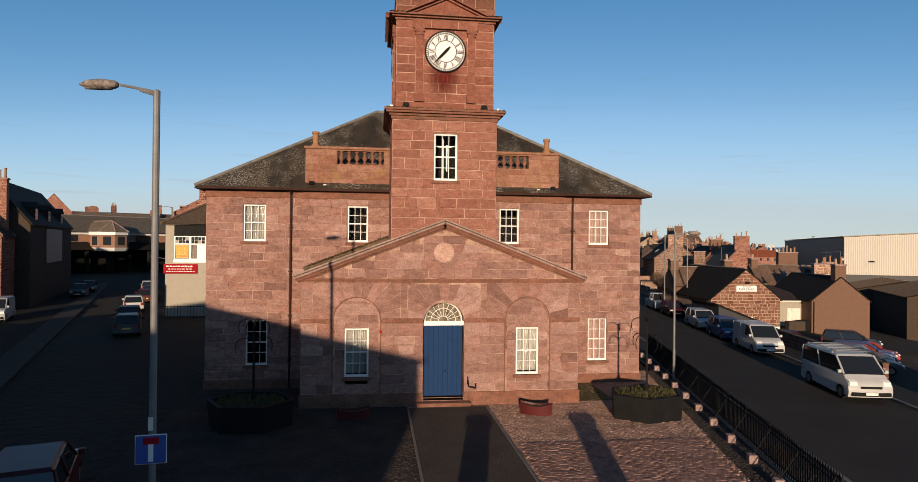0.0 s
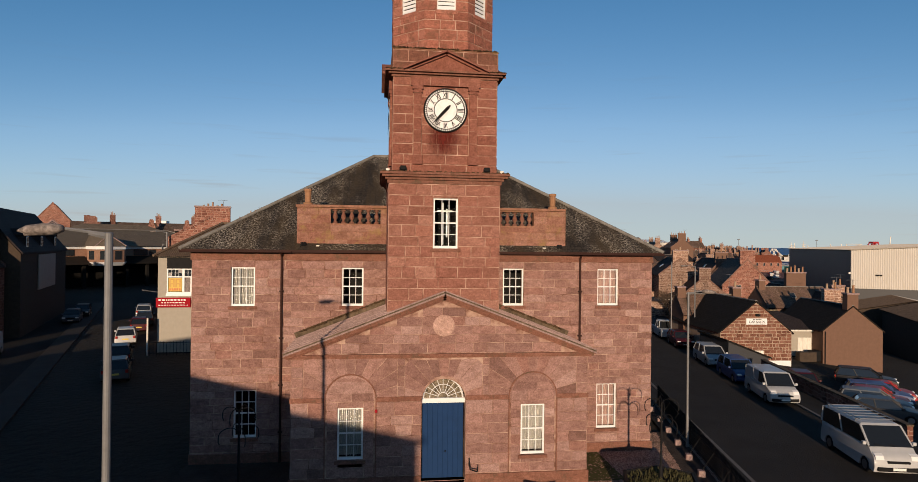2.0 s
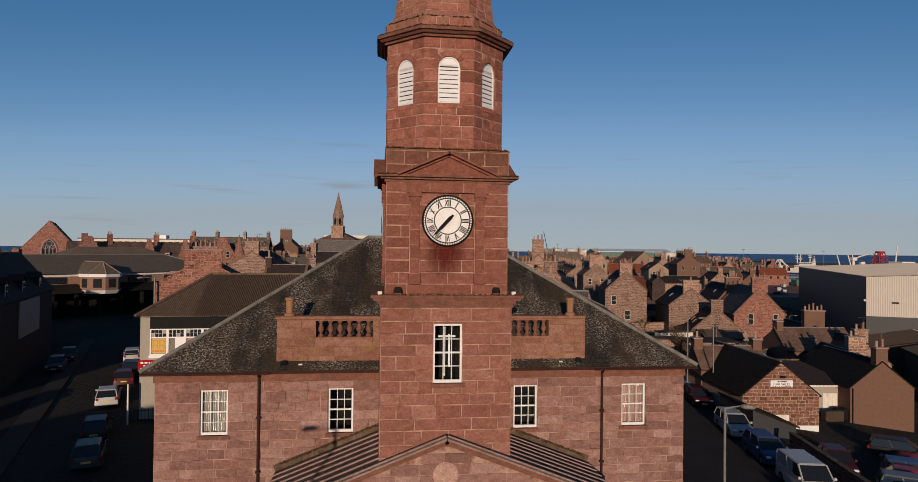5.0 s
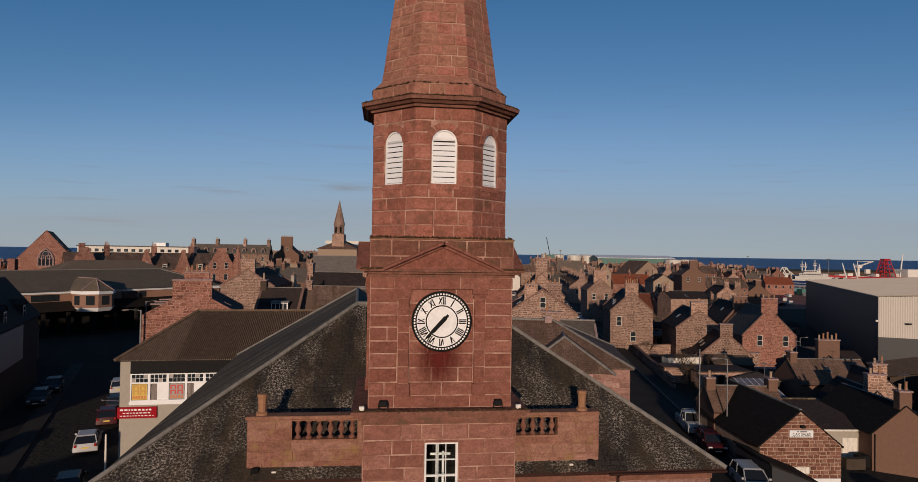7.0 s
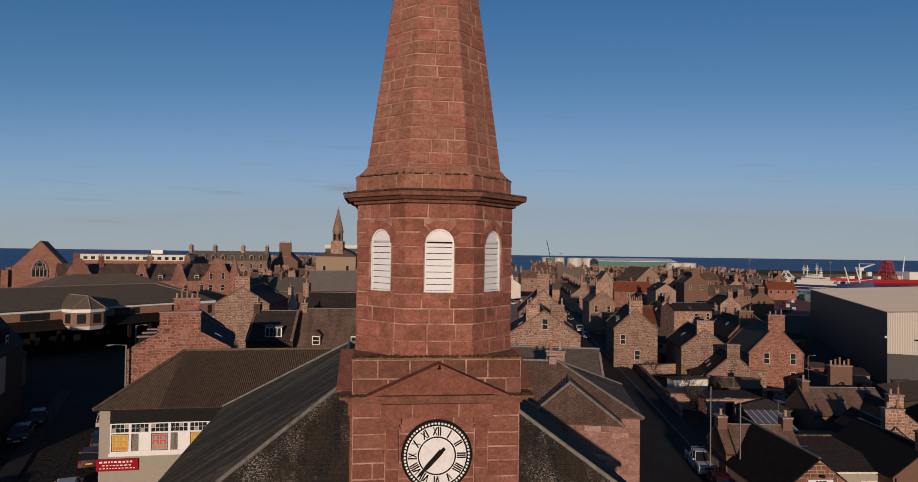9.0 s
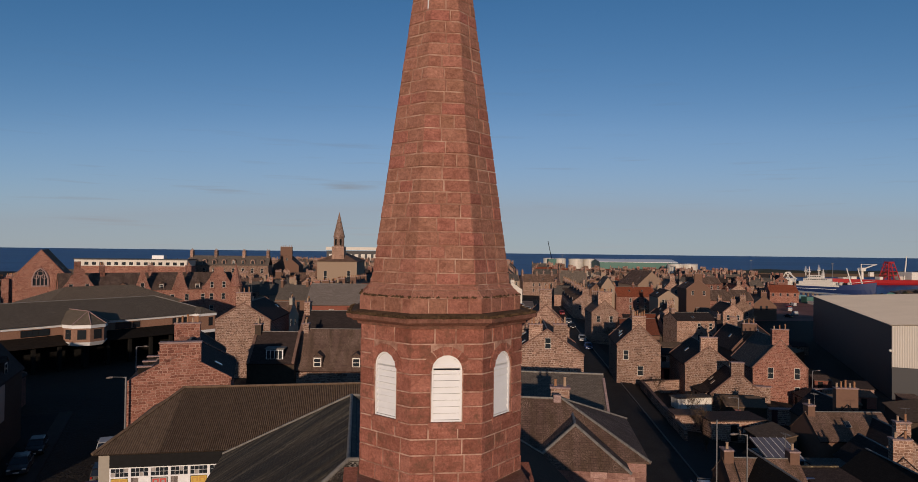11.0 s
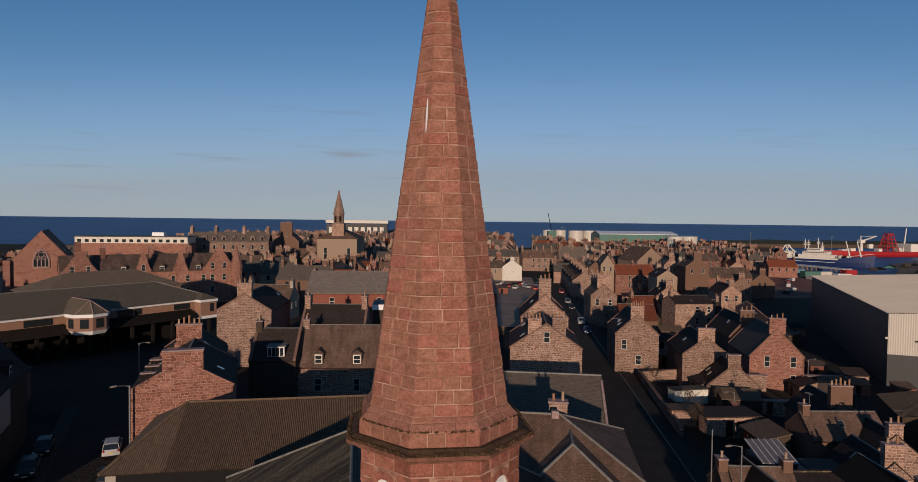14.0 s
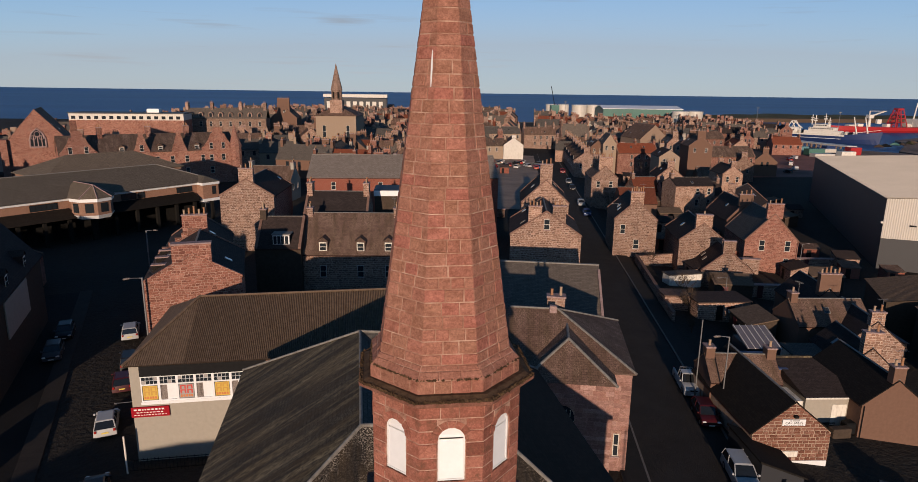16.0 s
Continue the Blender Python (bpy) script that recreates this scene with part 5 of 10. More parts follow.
for k in range(4):
    a = math.pi / 2 * k
    u = Vector((math.cos(a), math.sin(a), 0))
    n = Vector((math.sin(a), -math.cos(a), 0))
    p2 = Plane(Vector((CX, CY, 0)) + n * CW, u, (0, 0, 1), lambda v: -CW, lambda v: CW)
    qs = lay(p2, 12.40, 15.42, 0.385, 0.42, 1.0, [(-1.24, -0.92, 0, 99), (0.92, 1.24, 0, 99)], rng, 0.04) + lay(p2, 12.06, 12.40, 0.34, 0.6, 1.2, [], rng) + lay(p2, 15.42, 15.75, 0.33, 0.4, 0.7, [(-1.35, 1.35, 0, 99)], rng, 0.036)
    stones(clock_stage, p2, qs, rng, k == 0, mats=TM)
    m = Matrix.Translation((CX, CY, 0)) @ Matrix.Rotation(a, 4, "Z")
    for s in (-1, 1):
        bm = B()
        pil = part("pilaster", box(B(), s * 1.08 - 0.19, s * 1.08 + 0.19, -CW - 0.12, -CW, 12.40, 12.75, 0, m), M_TRIM, clock_stage)
        box(bm, s * 1.08 - 0.18, s * 1.08 + 0.18, -CW - 0.11, -CW, 15.15, 15.22, 0, m)
        box(bm, s * 1.08 - 0.21, s * 1.08 + 0.21, -CW - 0.14, -CW, 15.28, 15.42, 0, m)
        box(bm, s * 1.08 - 0.16, s * 1.08 + 0.16, -CW - 0.10, -CW, 15.22, 15.28, 0, m)
        part("pilaster_cap", bm, M_TRIM, pil)
        for i in range(5):
            part("pilaster_block", box(B(), s * 1.08 - 0.15, s * 1.08 + 0.15, -CW - 0.09, -CW, 12.75 + 0.48 * i + 0.012, 12.75 + 0.48 * (i + 1) - 0.012, 0, m), M_TBLOCK, pil)
        part("pilaster_joint", box(B(), s * 1.08 - 0.14, s * 1.08 + 0.14, -CW - 0.078, -CW, 12.75, 15.15, 0, m), M_MORTAR3, pil)
    for xa, xb in ((-1.35, -0.62), (-0.59, 0.50), (0.53, 1.35)):
        bm = B()
        box(bm, xa, xb, -CW - 0.14, -CW, 15.42, 15.75, 0, m)
        part("entablature", bm, M_TBLOCK, clock_stage)
    part("entablature_joint", box(B(), -1.33, 1.33, -CW - 0.125, -CW, 15.425, 15.745, 0, m), M_MORTAR3, clock_stage)
    bm = B()
    pts = [(-1.6, 15.98), (1.6, 15.98), (0, 16.68)]
    loft(bm, [[m @ Vector((x, -CW - 0.16, z)) for x, z in pts], [m @ Vector((x, -CW + 0.4, z)) for x, z in pts]])
    part("tympanum", bm, M_TBLOCK, clock_stage)
    for s in (-1, 1):
        bm = B()
        mm = m @ pose(0, 0, 16.76) @ Matrix.Diagonal((s, 1, 1, 1)) @ pose(0, 0, 0, 0, math.degrees(math.atan2(0.72, 1.62)), 0)
        box(bm, 0, 1.84, -CW - 0.42, -CW + 0.4, -0.07, 0.0, 0, mm)
        part("raking_crust", bm, M_TRIM, clock_stage)
        bm = B()
        box(bm, 0, 1.76, -CW - 0.26, -CW + 0.4, -0.15, -0.07, 0, mm)
        part("raking_mould", bm, M_TRIM, clock_stage)
for half, z0, z1 in ((CW + 0.06, 15.75, 15.84), (CW + 0.18, 15.84, 15.91), (CW + 0.30, 15.91, 15.98)):
    part("clock_cornice", square_ring(B(), half, z0, z1), M_DRESSED, clock_stage)
bm = B()
square_ring(bm, 2.05, 15.98, 16.8)
block = part("blocking_course", bm, M_MORTAR3, clock_stage)
for k in range(4):
    a = math.pi / 2 * k
    u, n = Vector((math.cos(a), math.sin(a), 0)), Vector((math.sin(a), -math.cos(a), 0))
    p2 = Plane(Vector((CX, CY, 0)) + n * 2.05, u, (0, 0, 1), lambda v: -2.05, lambda v: 2.05)
    stones(block, p2, lay(p2, 15.98, 16.8, 0.41, 0.5, 0.9, [], rng, 0.04), rng, k == 0, mats=(M_KBLOCK, M_KBLOCKS))
part("moss_cap", bbox(CX - 2.08, CX + 2.08, CY - 2.08, CY + 2.08, 16.8, 16.86, 0.02), M_MOSSY, block)

# clock on the front, and on the two sides
def clock_face(a):
    m = Matrix.Translation((CX, CY, 14.5)) @ Matrix.Rotation(a, 4, "Z") @ pose(0, -CW - 0.03, 0, 90)
    bm = turned(B(), [(0.86, -0.02), (0.86, 0.05), (0.84, 0.06), (0.70, 0.058)], 48)
    dial = part("clock_dial", bm, M_BLACKP, clock_stage, "white clock dial with black Roman numerals", m=m)
    bm = turned(B(), [(0.715, 0.045), (0.715, 0.0615)], 48)
    part("dial_plate", bm, M_DIAL, dial)
    bm = B()
    n = 48
    for r0, r1 in ((0.43, 0.465),):
        for i in range(n):
            t0, t1 = 2 * math.pi * i / n, 2 * math.pi * (i + 1) / n
            face(bm, [(r * math.cos(t), r * math.sin(t), 0.064) for r, t in ((r0, t0), (r1, t0), (r1, t1), (r0, t1))])
    part("minute_ring", bm, M_BLACKP, dial)
    bm = B()
    for i in range(60):
        t = 2 * math.pi * (i + 0.5) / 60
        c = Vector((0.775 * math.cos(t), 0.775 * math.sin(t), 0))
        loft(bm, [[c + Vector((x, y, 0.055)) for x, y, z in ngon(6, 0.030, 0)], [c + Vector((x, y, 0.066)) for x, y, z in ngon(6, 0.029, 0)]])
    part("minute_dots", bm, M_DIAL, dial)
    for k, s in enumerate(("XII", "I", "II", "III", "IIII", "V", "VI", "VII", "VIII", "IX", "X", "XI")):
        bm = B()
        w = {"I": 0.05, "V": 0.11, "X": 0.11}
        tot = sum(w[c] for c in s)
        x = -tot / 2
        mm = Matrix.Rotation(-2 * math.pi * k / 12, 4, "Z")
        for c in s:
            xc = x + w[c] / 2
            x += w[c]
            if c == "I":
                box(bm, xc - 0.017, xc + 0.017, 0.48, 0.70, 0.061, 0.066, 0, mm)
            else:
                for sg in (-1, 1):
                    e0, e1 = (xc + sg * 0.045, 0.685), ((xc, 0.49) if c == "V" else (xc - sg * 0.045, 0.49))
                    tw2 = 0.019 if sg > 0 else 0.011
                    face(bm, [mm @ Vector((e1[0] - tw2, e1[1], 0.066)), mm @ Vector((e1[0] + tw2, e1[1], 0.066)), mm @ Vector((e0[0] + tw2, e0[1], 0.066)), mm @ Vector((e0[0] - tw2, e0[1], 0.066))])
        part("numeral", bm, M_BLACKP, dial)
    # the two pointers lie almost together
    for nm, ang, ln, tail, wd, z in (("minute_pointer", 223.5, 0.76, 0.26, 0.038, 0.10), ("hour_pointer", 222.5, 0.50, 0.16, 0.062, 0.085)):
        mm = Matrix.Rotation(-radians(ang), 4, "Z")
        bm = B()
        pts = [(-wd, -tail), (wd, -tail), (wd * 0.9, ln * 0.75), (0, ln), (-wd * 0.9, ln * 0.75)]
        loft(bm, [[mm @ Vector((x, y, z)) for x, y in pts], [mm @ Vector((x, y, z + 0.012)) for x, y in pts]])
        part(nm, bm, M_BLACKP, dial)


for a in (0, math.pi / 2, -math.pi / 2):
    clock_face(a)
def stain(name, colour, lo, hi):
    """A stain with ragged edges that lets the stone show through."""
    m, nt, b = mat_base(name, 0.9)
    b.inputs["Base Color"].default_value = (*colour, 1)
    tc = nt.nodes.new("ShaderNodeTexCoord")
    mp = node(nt, "ShaderNodeMapping", Scale=(4.5, 1, 0.9))
    nt.links.new(tc.outputs["Object"], mp.inputs[0])
    n = node(nt, "ShaderNodeTexNoise", Scale=1.6, Detail=6.0, Roughness=0.65)
    nt.links.new(mp.outputs[0], n.inputs["Vector"])
    g = nt.nodes.new("ShaderNodeTexGradient")
    g.gradient_type = "SPHERICAL"
    mp2 = node(nt, "ShaderNodeMapping", Scale=(1.25, 1.0, 0.95))
    nt.links.new(tc.outputs["Object"], mp2.inputs[0])
    nt.links.new(mp2.outputs[0], g.inputs[0])
    mul = nt.nodes.new("ShaderNodeMath")
    mul.operation = "MULTIPLY"
    nt.links.new(n.outputs["Fac"], mul.inputs[0])
    nt.links.new(g.outputs["Fac"], mul.inputs[1])
    mr = node(nt, "ShaderNodeMapRange")
    mr.inputs["From Min"].default_value, mr.inputs["From Max"].default_value = lo, hi
    mr.inputs["To Max"].default_value = 0.9
    nt.links.new(mul.outputs[0], mr.inputs[0])
    nt.links.new(mr.outputs[0], b.inputs["Alpha"])
    return m


bm = B()
face(bm, [(-0.9, 0, -1.1), (0.9, 0, -1.1), (0.9, 0, 0.4), (-0.9, 0, 0.4)])
part("rust_stain", bm, stain("rust_stain", (0.105, 0.017, 0.013), 0.05, 0.45), clock_stage, "rust-red stain below the dial", m=pose(CX - 0.05, CF - 0.026, 13.5))

# octagonal belfry
def oct_planes(apo0, z0, apo1, z1):
    """The eight faces of an octagonal stage; number 0 faces the forecourt."""
    out = []
    for k in range(8):
        a = math.pi / 4 * k
        u, n = Vector((math.cos(a), math.sin(a), 0)), Vector((math.sin(a), -math.cos(a), 0))
        o = Vector((CX, CY, z0)) + n * apo0
        top = Vector((CX, CY, z1)) + n * apo1
        v = top - o
        ln = v.length
        t = math.tan(math.pi / 8)
        out.append((Plane(o, u, v, lambda s, l=ln: -t * (apo0 + (apo1 - apo0) * s / l), lambda s, l=ln: t * (apo0 + (apo1 - apo0) * s / l)), ln, a))
    return out


def octa(apo, z):
    r = apo / math.cos(math.pi / 8)
    return [(CX + r * math.cos(a), CY + r * math.sin(a), z) for a in [math.pi / 8 + math.pi / 4 * i for i in range(8)]]


BA = 2.02
LW, LB_, LH = 0.36, 18.42, 1.20                # louvre half-width, sill, height to the springing
beds = courses_of(3.74, 0.365, rng)
# near-black core stands for the unlit bell chamber behind the louvres
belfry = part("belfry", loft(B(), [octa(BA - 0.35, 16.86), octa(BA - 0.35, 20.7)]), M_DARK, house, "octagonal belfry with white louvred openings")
for k, (pl, ln, a) in enumerate(oct_planes(BA, 16.86, BA, 20.65)):
    m = Matrix.Translation((CX, CY, 0)) @ Matrix.Rotation(a, 4, "Z")
    hw = BA * math.tan(math.pi / 8)
    bm = wall_holes(B(), -hw, hw, 16.86, 20.65, -BA, -BA + 0.34, [(-LW, LW, LB_, LB_ + LH + LW)])
    spandrels(bm, 0, LB_ + LH, LW, -BA, -BA + 0.34)
    bmesh.ops.transform(bm, matrix=m, verts=bm.verts)
    part("belfry_wall", bm, M_MORTAR3, belfry)
    qs = lay(pl, 0.0, 3.74, 0.37, 0.38, 0.80, [(-LW - 0.01, LW + 0.01, LB_ - 16.86, LB_ - 16.86 + LH + LW + 0.235)], rng, 0.032, beds, True)
    single = k in (0, 1, 7)
    stones(belfry, pl, qs, rng, single, mats=(M_UBLOCK, M_UBLOCKS))
    for sg in (-1, 1):                          # pointing behind the arch stones
        bm = B()
        n = 8
        arc = [(sg * LW * math.cos(t), LB_ + LH + LW * math.sin(t)) for t in [math.pi / 2 * i / n for i in range(n + 1)]]
        pts = arc + [(sg * 0.008, LB_ + LH + LW + 0.225), (sg * LW, LB_ + LH + LW + 0.225)]
        loft(bm, [[m @ Vector((x, -BA - 0.017, z)) for x, z in pts], [m @ Vector((x, -BA, z)) for x, z in pts]])
        part("arch_backing", bm, M_MORTAR3, belfry)
    for i in range(7):
        t0, t1 = math.pi * (i + 0.05) / 7, math.pi * (i + 0.95) / 7
        pts = [(r * math.cos(t), LB_ + LH + r * math.sin(t)) for r, t in ((LW + 0.004, t0), (LW + 0.20, t0), (LW + 0.20, t1), (LW + 0.004, t1))]
        part("voussoir", loft(B(), [[m @ Vector((x, -BA - 0.032, z)) for x, z in pts], [m @ Vector((x, -BA, z)) for x, z in pts]]), M_UBLOCK, belfry)
    bm = bbox(-LW - 0.08, LW + 0.08, -BA - 0.03, -BA + 0.1, LB_ - 0.16, LB_, 0.01)
    bmesh.ops.transform(bm, matrix=m, verts=bm.verts)
    part("sill", bm, M_UBLOCK, belfry)
    if k in (0, 1, 2, 6, 7):
        bm = B()
        pts_o, pts_i = arch_pts(0, LB_, LB_ + LH, LW), arch_pts(0, LB_ + 0.04, LB_ + LH, LW - 0.045)
        for i in range(len(pts_o)):
            j = (i + 1) % len(pts_o)
            loft(bm, [[m @ Vector((x, yy, z)) for x, z in (pts_o[i], pts_o[j], pts_i[j], pts_i[i])] for yy in (-BA + 0.03, -BA + 0.10)])
        lv = part("louvre", bm, M_WHITE, belfry, "white painted louvre with round head")
        for i in range(9):
            z = LB_ + 0.05 + i * 0.152
            bm = B()
            w = LW - 0.035
            yy = -BA
            loft(bm, [[m @ Vector((x, y, zz)) for x, y, zz in ((sx, yy + 0.035, z), (sx, yy + 0.055, z), (sx, yy + 0.10, z + 0.134), (sx, yy + 0.08, z + 0.134))] for sx in (-w, w)])
            part("slat", bm, M_WHITE, lv)
        bm = B()
        pts = [(x, z) for x, z in arch_pts(0, LB_ + LH + 0.04, LB_ + LH, LW - 0.05, 12)]
        loft(bm, [[m @ Vector((x, -BA + 0.06, z)) for x, z in pts], [m @ Vector((x, -BA + 0.08, z)) for x, z in pts]])
        part("head_board", bm, M_WHITE, lv)
for a0, a1, z0, z1 in ((BA + 0.10, BA + 0.12, 20.60, 20.68), (BA + 0.20, BA + 0.30, 20.68, 20.76), (BA + 0.36, BA + 0.38, 20.76, 20.86)):
    part("belfry_cornice", loft(B(), [octa(a0, z0), octa(a1, z1)]), M_DRESSED, belfry, "heavy moulded cornice with dark moss on top")
bm = loft(B(), [octa(BA + 0.36, 20.86), octa(BA + 0.12, 20.95)])
part("moss", bm, plain("dark_moss", (0.115, 0.070, 0.042), 0.95, vary=0.5, scale=6, fine=30, bumps=1.0), belfry)

# spire: a low upright drum, a flared foot and the tapering faces
SA0, SZ0, SZ1 = 1.75, 21.60, 34.6
SA1 = 0.03
spire = part("spire", loft(B(), [octa(BA + 0.0, 20.88), octa(BA + 0.0, 21.30), octa(SA0 + 0.10, 21.48), octa(SA0, SZ0), octa(SA1, SZ1)]), M_MORTAR2, house, "tall tapering octagonal granite spire")
for k, (pl, ln, a) in enumerate(oct_planes(BA + 0.0, 20.90, BA + 0.0, 21.30)):
    stones(spire, pl, lay(pl, 0, ln, 0.42, 0.35, 0.6, [], rng, wrap=True), rng, k in (0, 1, 7), mats=(M_SBLOCK, M_SBLOCKS))
for k, (pl, ln, a) in enumerate(oct_planes(BA + 0.0, 21.30, SA0 + 0.10, 21.48)):
    stones(spire, pl, lay(pl, 0, ln, 0.4, 0.35, 0.6, [], rng, 0.014), rng, False, mats=(M_SBLOCK, M_SBLOCKS))
for k, (pl, ln, a) in enumerate(oct_planes(SA0 + 0.10, 21.48, SA0, SZ0)):
    stones(spire, pl, lay(pl, 0, ln, 0.4, 0.35, 0.6, [], rng, 0.014), rng, False, mats=(M_SBLOCK, M_SBLOCKS))
SM = (M_SBLOCK, M_SBLOCKS)
level = courses_of(oct_planes(SA0, SZ0, SA1, SZ1)[0][1] - 0.5, 0.315, rng)
for k, (pl, ln, a) in enumerate(oct_planes(SA0, SZ0, SA1, SZ1)):
    qs = lay(pl, 0, ln - 0.5, 0.315, 0.30, 0.56, [], rng, 0.030, level, True)
    stones(spire, pl, qs, rng, k in (0, 1, 7), mats=SM)
bm = turned(B(), [(0.12, 34.3), (0.16, 34.45), (0.05, 34.6), (0.025, 35.2), (0.012, 36.0)], 8, CX, CY)
part("finial", bm, M_IRON, spire)
pl0, ln0, a0 = oct_planes(SA0, SZ0, SA1, SZ1)[7]
bm = B()
vv = 7.0
e = pl0.right(vv)
rr = random.Random(8)
last = None
for i in range(9):
    v = vv + i * 0.11
    x = pl0.right(v) - 0.10
    w = 0.022 * math.sin(math.pi * (i + 0.5) / 9) + 0.008
    if last:
        face(bm, [pl0.at(last[0] - last[1], last[2], 0.028), pl0.at(last[0] + last[1], last[2], 0.028), pl0.at(x + w, v, 0.028), pl0.at(x - w, v, 0.028)])
    last = (x, w, v)
part("white_streak", bm, M_WHITE, spire, "thin white streak")

# floodlights on the cornices
def floodlight(x, y, z, turn):
    ob = thing("floodlight", pose(x, y, z, 0, 0, turn), "small black floodlight on a stone ledge", "floodlight", "floodlights on the building")
    bm = bbox(-0.11, 0.11, -0.06, 0.08, 0.08, 0.25, 0.02)
    part("housing", bm, M_IRON, ob)
    part("lens", box(B(), -0.09, 0.09, 0.08, 0.088, 0.10, 0.23), M_GLASS, ob)
    bm = B()
    rod(bm, (-0.125, 0, 0.0), (-0.125, 0, 0.18), 0.013)
    rod(bm, (0.125, 0, 0.0), (0.125, 0, 0.18), 0.013)
    rod(bm, (-0.125, 0, 0.01), (0.125, 0, 0.01), 0.013)
    part("bracket", bm, M_IRON, ob)


floodlight(CX - 1.62, CF - 0.20, 12.06, 0)
floodlight(CX + 1.62, CF - 0.20, 12.06, 0)
floodlight(-2.85, FY - 0.14, 9.10, 30)
floodlight(8.45, FY - 0.14, 9.10, -30)
for x, y, z in ((CX - 2.2, CF - 0.25, 12.06), (CX + 2.2, CF - 0.25, 12.06), (-2.25, FY - 0.1, 9.10), (7.75, FY - 0.1, 9.10)):
    bm = bbox(x - 0.07, x + 0.07, y - 0.05, y + 0.05, z, z + 0.12, 0.01)
    solid("junction_box", bm, M_OFFW, "small pale junction box on a ledge", "junction box", "junction boxes")
bm = bbox(0.26, 0.36, PY - 0.06, PY - 0.0, 2.92, 3.04, 0.008)
part("alarm_box", bm, M_RED, bay)

spire.location.x -= 0.04


# ragged moss and grass along the ledges
def moss_line(parent, pts, n, size, seed, label="ragged brown moss along the ledge"):
    r = random.Random(seed)
    bm = B()
    for i in range(n):
        u = r.random() * (len(pts) - 1)
        k = min(int(u), len(pts) - 2)
        c = Vector(pts[k]).lerp(Vector(pts[k + 1]), u - k) + Vector((r.uniform(-0.03, 0.03), r.uniform(-0.05, 0.05), 0))
        w, h = size * r.uniform(0.5, 1.4), size * r.uniform(0.4, 1.3)
        ring = [bm.verts.new(c + Vector((w * math.cos(a + i), w * math.sin(a + i), r.uniform(-0.02, 0.02)))) for a in (0, 1.57, 3.14, 4.71)]
        top = bm.verts.new(c + Vector((r.uniform(-w, w) * 0.5, r.uniform(-w, w) * 0.5, h)))
        for j in range(4):
            bm.faces.new((ring[j], ring[(j + 1) % 4], top))
    part("moss", bm, M_MOSS, parent, label, kind="stuff")


moss_line(belfry, [octa(BA + 0.32, 20.87)[i % 8] for i in range(9)], 900, 0.05, 1)
moss_line(spire, [octa(BA - 0.02, 21.31)[i % 8] for i in range(9)], 520, 0.045, 2)
moss_line(block, [(CX - 2.05, CY - 2.05, 16.86), (CX + 2.05, CY - 2.05, 16.86)], 200, 0.06, 3)
moss_line(clock_stage, [(CX - 2.3, CY - 2.3, 15.98), (CX - 1.7, CY - 2.3, 15.98)], 40, 0.05, 4)
moss_line(clock_stage, [(CX + 1.7, CY - 2.3, 15.98), (CX + 2.3, CY - 2.3, 15.98)], 40, 0.05, 5)
moss_line(tower, [(CX - 2.45, CY - 2.42, 12.06), (CX + 2.45, CY - 2.42, 12.06)], 240, 0.05, 6)
for xa, xb in ((-3.25, 0.66), (5.04, 8.95)):
    moss_line(front, [(xa, FY - 0.2, 9.02), (xb, FY - 0.2, 9.02)], 130, 0.05, 7 + int(xa))
for sg in (-1, 1):
    moss_line(bay, [(2.87, PY - 0.2, 7.5), (2.87 + sg * 5.9, PY - 0.2, 7.5 - 5.9 * math.tan(SL))], 170, 0.04, 20 + sg)
    moss_line(bay, [(2.87 + sg * 2.3, FY - 0.05, 7.72 - 2.3 * math.tan(SL)), (2.87 + sg * 5.8, FY - 0.05, 7.72 - 5.8 * math.tan(SL))], 150, 0.07, 30 + sg)

